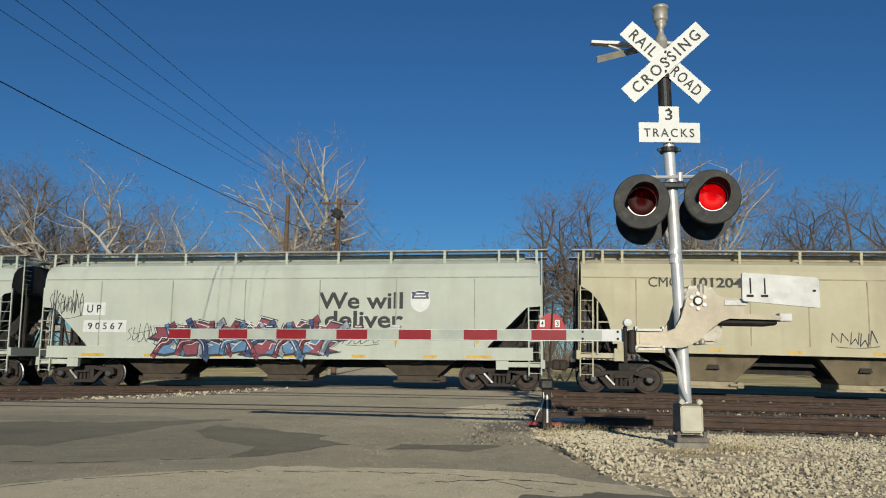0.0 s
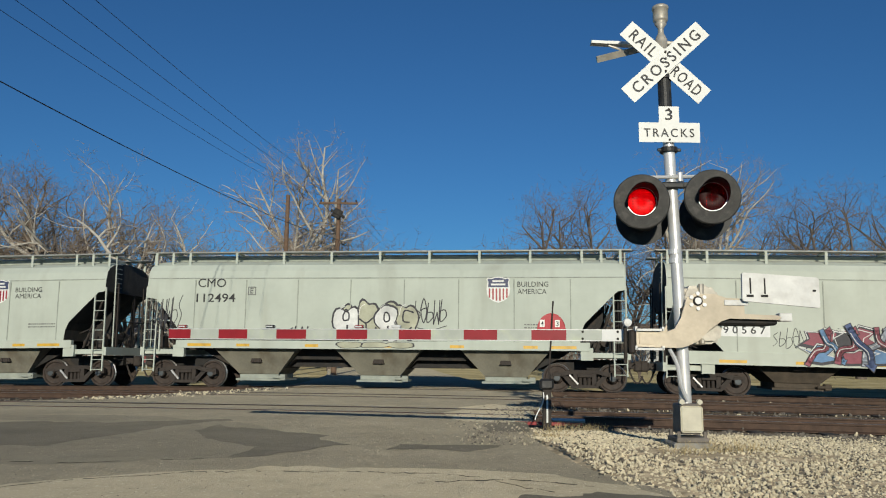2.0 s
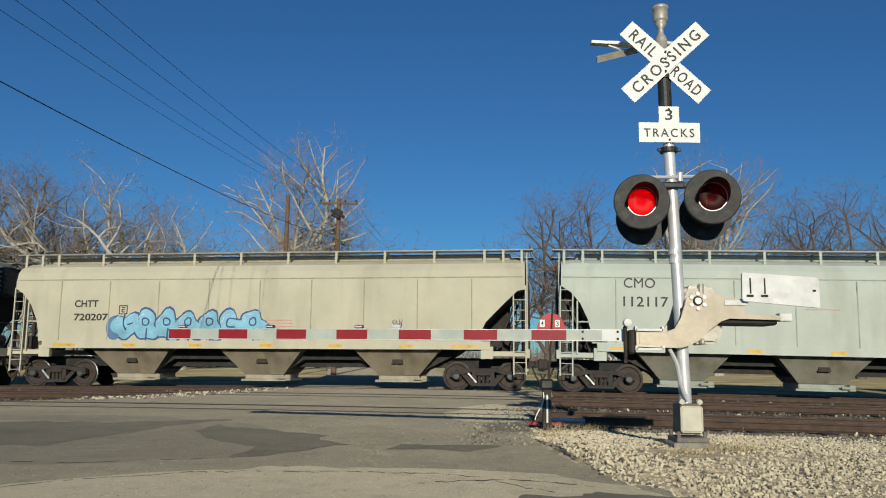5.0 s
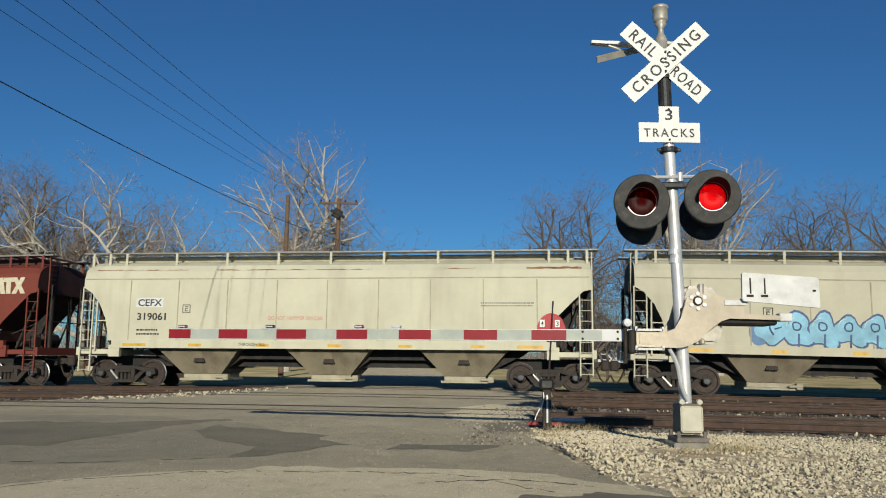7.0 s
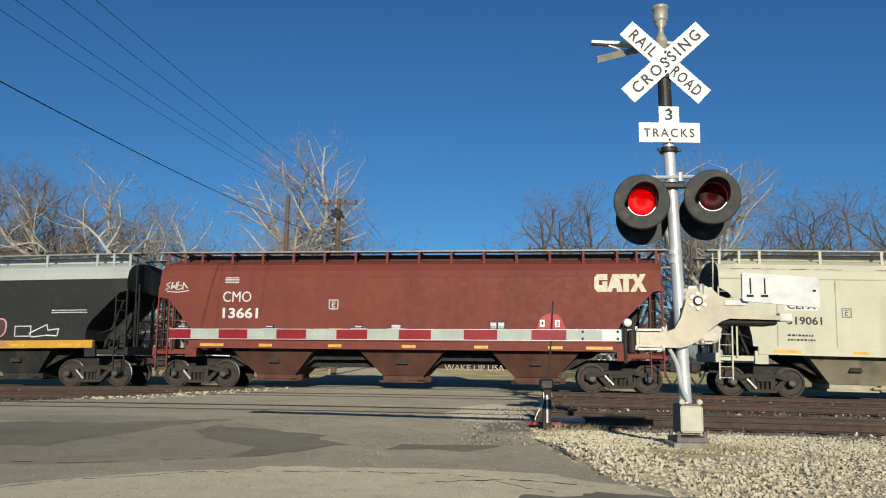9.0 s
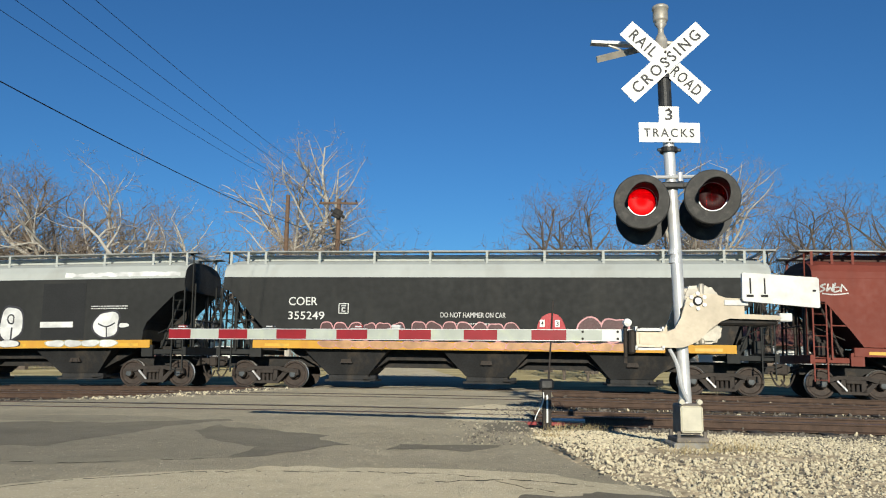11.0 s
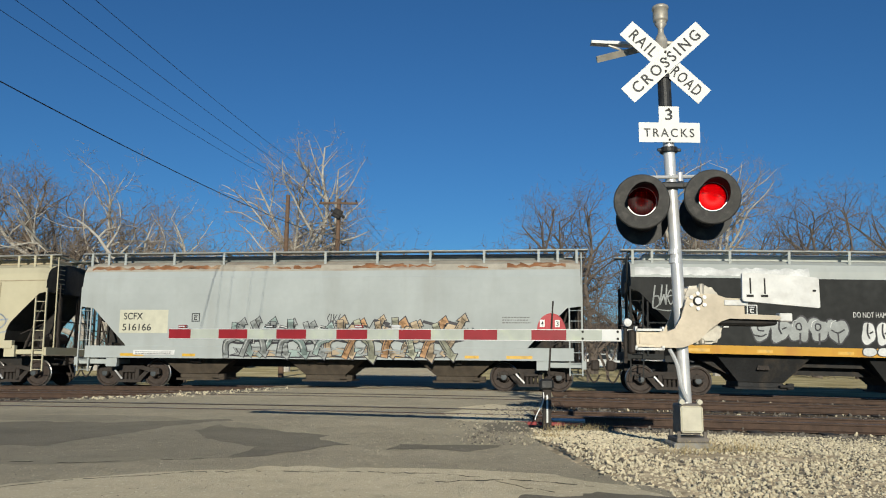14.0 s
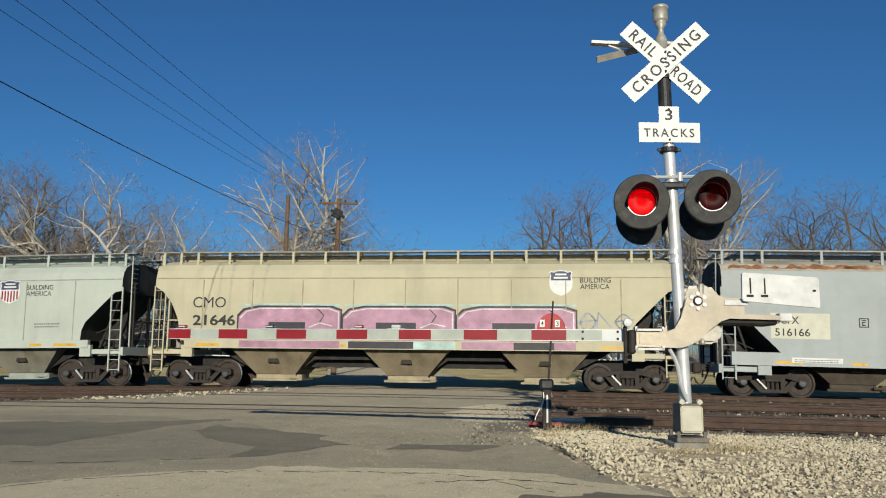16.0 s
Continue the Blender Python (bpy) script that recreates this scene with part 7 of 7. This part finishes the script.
# ---------------------------------------------------------------- switch stand, rods and far things
def target_stand():
    t = thing("switch_stand", "low steel stand with red half-round target beside the track", "switch stand", at=Matrix.Translation((1.62, 12.2, -0.17)))
    bm = bmesh.new()
    box(bm, -0.065, 0.065, -0.05, 0.05, -0.1, 0.70, bev=0.008)
    box(bm, -0.012, 0.014, -0.056, -0.05, 0.20, 0.62, mi=1)
    part("post", bm, [M_CAST, M_WHITE], t)
    bm = bmesh.new()
    box(bm, -0.11, 0.10, -0.09, 0.09, 0.70, 0.86, bev=0.03)
    part("head", bm, M_BLACKP, t)
    bm = bmesh.new()
    tube(bm, (0.03, -0.02, 0.86), (0.105, -0.02, 2.06), 0.016, 0.012, seg=8)
    part("rod", bm, M_CAST, t)
    bm = bmesh.new()
    slab(bm, [(0.08 + 0.225 * math.cos(radians(a)), 1.60 + 0.27 * math.sin(radians(a))) for a in range(0, 181, 10)], 0.004, 0.010)
    tg = part("target", bm, M_REDSIGN, t, "red half-round number target")
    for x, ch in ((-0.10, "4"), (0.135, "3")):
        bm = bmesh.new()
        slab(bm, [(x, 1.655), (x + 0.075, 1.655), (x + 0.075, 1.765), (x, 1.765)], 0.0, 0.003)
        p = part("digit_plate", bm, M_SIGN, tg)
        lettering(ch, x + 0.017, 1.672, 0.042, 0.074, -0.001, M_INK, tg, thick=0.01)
    bm = bmesh.new()
    prev = None
    for k in range(8):
        u = k / 7
        p = Vector((-0.06 - 0.10 * u + 0.03 * math.sin(u * 5), -0.07, 0.66 - 0.42 * u))
        if prev:
            tube(bm, prev, p, 0.010, seg=6)
        prev = p
    part("cable", bm, M_GALV, t)
    r = thing("throw_rod", "weathered red steel throw rod lying by the track", "rod", at=Matrix.Translation((1.35, 13.0, -0.10)))
    bm = bmesh.new()
    box(bm, -0.15, 0.95, -0.03, 0.03, 0.03, 0.085, m=pose(0, 0, 0, 0, 0.6, -3), bev=0.008)
    box(bm, -0.10, 0.75, 0.10, 0.15, 0.02, 0.07, m=pose(0, 0, 0, 0, 0.6, -3), bev=0.008)
    part("bar", bm, M_REDROD, r)
    bm = bmesh.new()
    tube(bm, (0.35, 0.35, 0.09), (1.05, 0.30, 0.08), 0.035, seg=8)
    part("pipe", bm, M_GALV, r)
    for x in (0.0, 0.55):
        bm = bmesh.new()
        box(bm, x - 0.05, x + 0.05, -0.06, 0.18, -0.06, 0.03, bev=0.01)
        part("bearer", bm, M_DARK, r)


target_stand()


def house(x, y, w, d, h, rot, wall, roof, label):
    z = ground_z(x, y)
    hs = thing("house", label, "house", at=pose(x, y, z, 0, 0, rot))
    bm = bmesh.new()
    box(bm, -w / 2, w / 2, -d / 2, d / 2, -0.4, h)
    part("wall", bm, wall, hs)
    bm = bmesh.new()
    e = 0.5
    v = [bm.verts.new(c) for c in ((-w / 2 - e, -d / 2 - e, h), (w / 2 + e, -d / 2 - e, h), (w / 2 + e, d / 2 + e, h), (-w / 2 - e, d / 2 + e, h), (-w / 2 - e, 0, h + d * 0.32), (w / 2 + e, 0, h + d * 0.32))]
    for f in ((0, 1, 5, 4), (2, 3, 4, 5), (0, 4, 3), (1, 2, 5), (3, 2, 1, 0)):
        bm.faces.new([v[i] for i in f])
    part("roof", bm, roof, hs)
    n = max(2, int(w / 3))
    for k in range(n):
        wx = -w / 2 + w * (k + 0.5) / n
        bm = bmesh.new()
        box(bm, wx - 0.5, wx + 0.5, -d / 2 - 0.03, -d / 2 + 0.02, 0.9, 2.1)
        wn = part("window", bm, M_WHITE, hs)
        bm = bmesh.new()
        box(bm, wx - 0.42, wx + 0.42, -d / 2 - 0.05, -d / 2 - 0.02, 0.98, 2.02)
        part("pane", bm, M_PANE, wn)
    for k in range(n + 1):
        px = -w / 2 + w * k / n
        bm = bmesh.new()
        box(bm, px - 0.09, px + 0.09, -d / 2 - 1.6, -d / 2 - 1.42, -0.3, h - 0.2)
        part("porch_post", bm, M_WHITE, hs)
    bm = bmesh.new()
    box(bm, -w / 2 - 0.2, w / 2 + 0.2, -d / 2 - 1.8, -d / 2, h - 0.2, h + 0.02)
    part("porch_roof", bm, roof, hs)
    return hs


M_PANE = mat("dark window pane", (0.03, 0.035, 0.04), 0.12, 0, 0.1, 3)
M_SIDING = mat("white house siding", (0.70, 0.70, 0.67), 0.6, 0, 0.05, 3)
M_BRICKR = mat("dull red roofing", (0.17, 0.06, 0.045), 0.8, 0, 0.2, 3)
M_SHINGLE = mat("grey shingle roofing", (0.15, 0.145, 0.14), 0.9, 0, 0.2, 4)
house(23.0, 102, 9, 8, 3.0, 4, M_SIDING, M_SHINGLE, "white single-storey house beyond the tracks")
house(37.0, 92, 12, 8, 3.0, -6, M_SIDING, M_BRICKR, "white house with red roof and porch posts")
house(-33.0, 98, 10, 8, 2.8, 8, M_SIDING, M_SHINGLE, "pale house with grey roof behind trees")


M_CARRED = mat("dark red car paint", (0.22, 0.02, 0.02), 0.35)
M_CARDARK = mat("dark car paint", (0.03, 0.035, 0.045), 0.35)


def parked_car(x, y, rot, paint_m, label, tall=0.0):
    c = thing("parked_vehicle", label, "vehicle", at=pose(x, y, ground_z(x, y) + 0.02, 0, 0, rot))
    bm = bmesh.new()
    slab(bm, [(-2.2, 0.35), (2.2, 0.35), (2.25, 0.75), (1.3, 0.95 + tall * 0.3), (0.7, 1.45 + tall), (-1.3, 1.45 + tall), (-1.9, 0.98 + tall * 0.4), (-2.25, 0.85)], -0.85, 0.85)
    part("body", bm, paint_m, c)
    for sg in (-1, 1):
        bm = bmesh.new()
        slab(bm, [(1.0, 0.98 + tall * 0.3), (0.62, 1.38 + tall), (-1.2, 1.38 + tall), (-1.6, 0.98 + tall * 0.4)], *sorted((sg * 0.855, sg * 0.86)))
        part("window", bm, M_PANE, c)
        for wx in (-1.35, 1.4):
            bm = bmesh.new()
            lathe(bm, [(-0.1, 0.1), (-0.1, 0.33), (0.1, 0.33), (0.1, 0.1)], "y", 16, (wx, sg * 0.78, 0.33))
            part("wheel", bm, M_BLACKP, c)
    return c


parked_car(-26.5, 76, 5, M_CARRED, "dark red parked pickup on the grass", 0.2)
parked_car(-20.0, 74, -8, M_SIDING, "white parked van beside the field", 0.5)
parked_car(-12.5, 82, 10, M_CARDARK, "dark parked car beyond the tracks")
parked_car(15.5, 78, 4, M_SIDING, "white parked car beyond the tracks", 0.1)
parked_car(24.5, 80, -3, M_CARDARK, "dark parked car near the houses")
parked_car(34.0, 76, 7, M_SIDING, "white parked van near the houses", 0.4)
utility_pole(0.95, 110, 9.5, True, "distant utility pole with crossarm")


def far_woods():
    """A low band of distant bare woods along the skyline."""
    rnd = random.Random(77)
    v, f = [], []
    for _ in range(9000):
        x = rnd.uniform(-190, 190)
        y = rnd.uniform(165, 235)
        h = (5 + 4 * noise.noise((x * 0.03, y * 0.03, 2)) + 3 * noise.noise((x * 0.12, 0, 5))) * rnd.uniform(0.5, 1.1)
        h = max(1.5, h) * (0.75 if abs(x - 6) < 20 else 1.15)
        z = ground_z(x, y)
        dx, w = rnd.gauss(0, 0.9), rnd.uniform(0.03, 0.09)
        o = len(v)
        v += [(x - w, y, z), (x + w, y, z), (x + dx, y + rnd.gauss(0, 0.5), z + h)]
        f.append((o, o + 1, o + 2))
    me = bpy.data.meshes.new("far_woods")
    me.from_pydata(v, [], f)
    me.materials.append(M_TWIG)
    tagged(new("far_woods", me), "distant bare winter woods on the skyline", "woods", kind="stuff")


far_woods()


# ---------------------------------------------------------------- motion
def motions():
    def s_of(s0, t):
        u = t - 7
        return s0 + 10.75 * u + 0.005 * u * u
    for car, s0, tc in CARS:
        rows = []
        for i in range(33):
            t = i * 0.5
            s = s_of(s0, t)
            a, b = on_track(s - tc), on_track(s + tc)
            c = (a + b) / 2
            rows.append((t, pose(c.x, c.y, c.z, 0, math.degrees(math.atan2(a.z - b.z, 2 * tc)), -ANGLE)))
        walk(car, rows)
    for w, x, s0 in WHEELS:
        walk(w, [(i / 30, pose(x, 0, 0.457, 0, math.degrees((s_of(s0, i / 30) - s0) / 0.457), 0)) for i in range(481)])
    LED_OFF = (87.0, 85.0)
    for led, k, xm in LEDS:
        rows = [(0.0, pose(xm, 0.045, 0, 0, 0, 0 if k == 1 else LED_OFF[k]))]
        n, t = 0, 0.25
        while t < 15.95:
            left_on = n % 2 == 0
            on = left_on == (k == 0)
            rows.append((t - 0.034, rows[-1][1]))
            rows.append((t, pose(xm, 0.045, 0, 0, 0, 0 if on else LED_OFF[k])))
            n += 1
            t = 0.25 + 0.595 * n
        rows.append((16.0, rows[-1][1]))
        walk(led, rows)


motions()
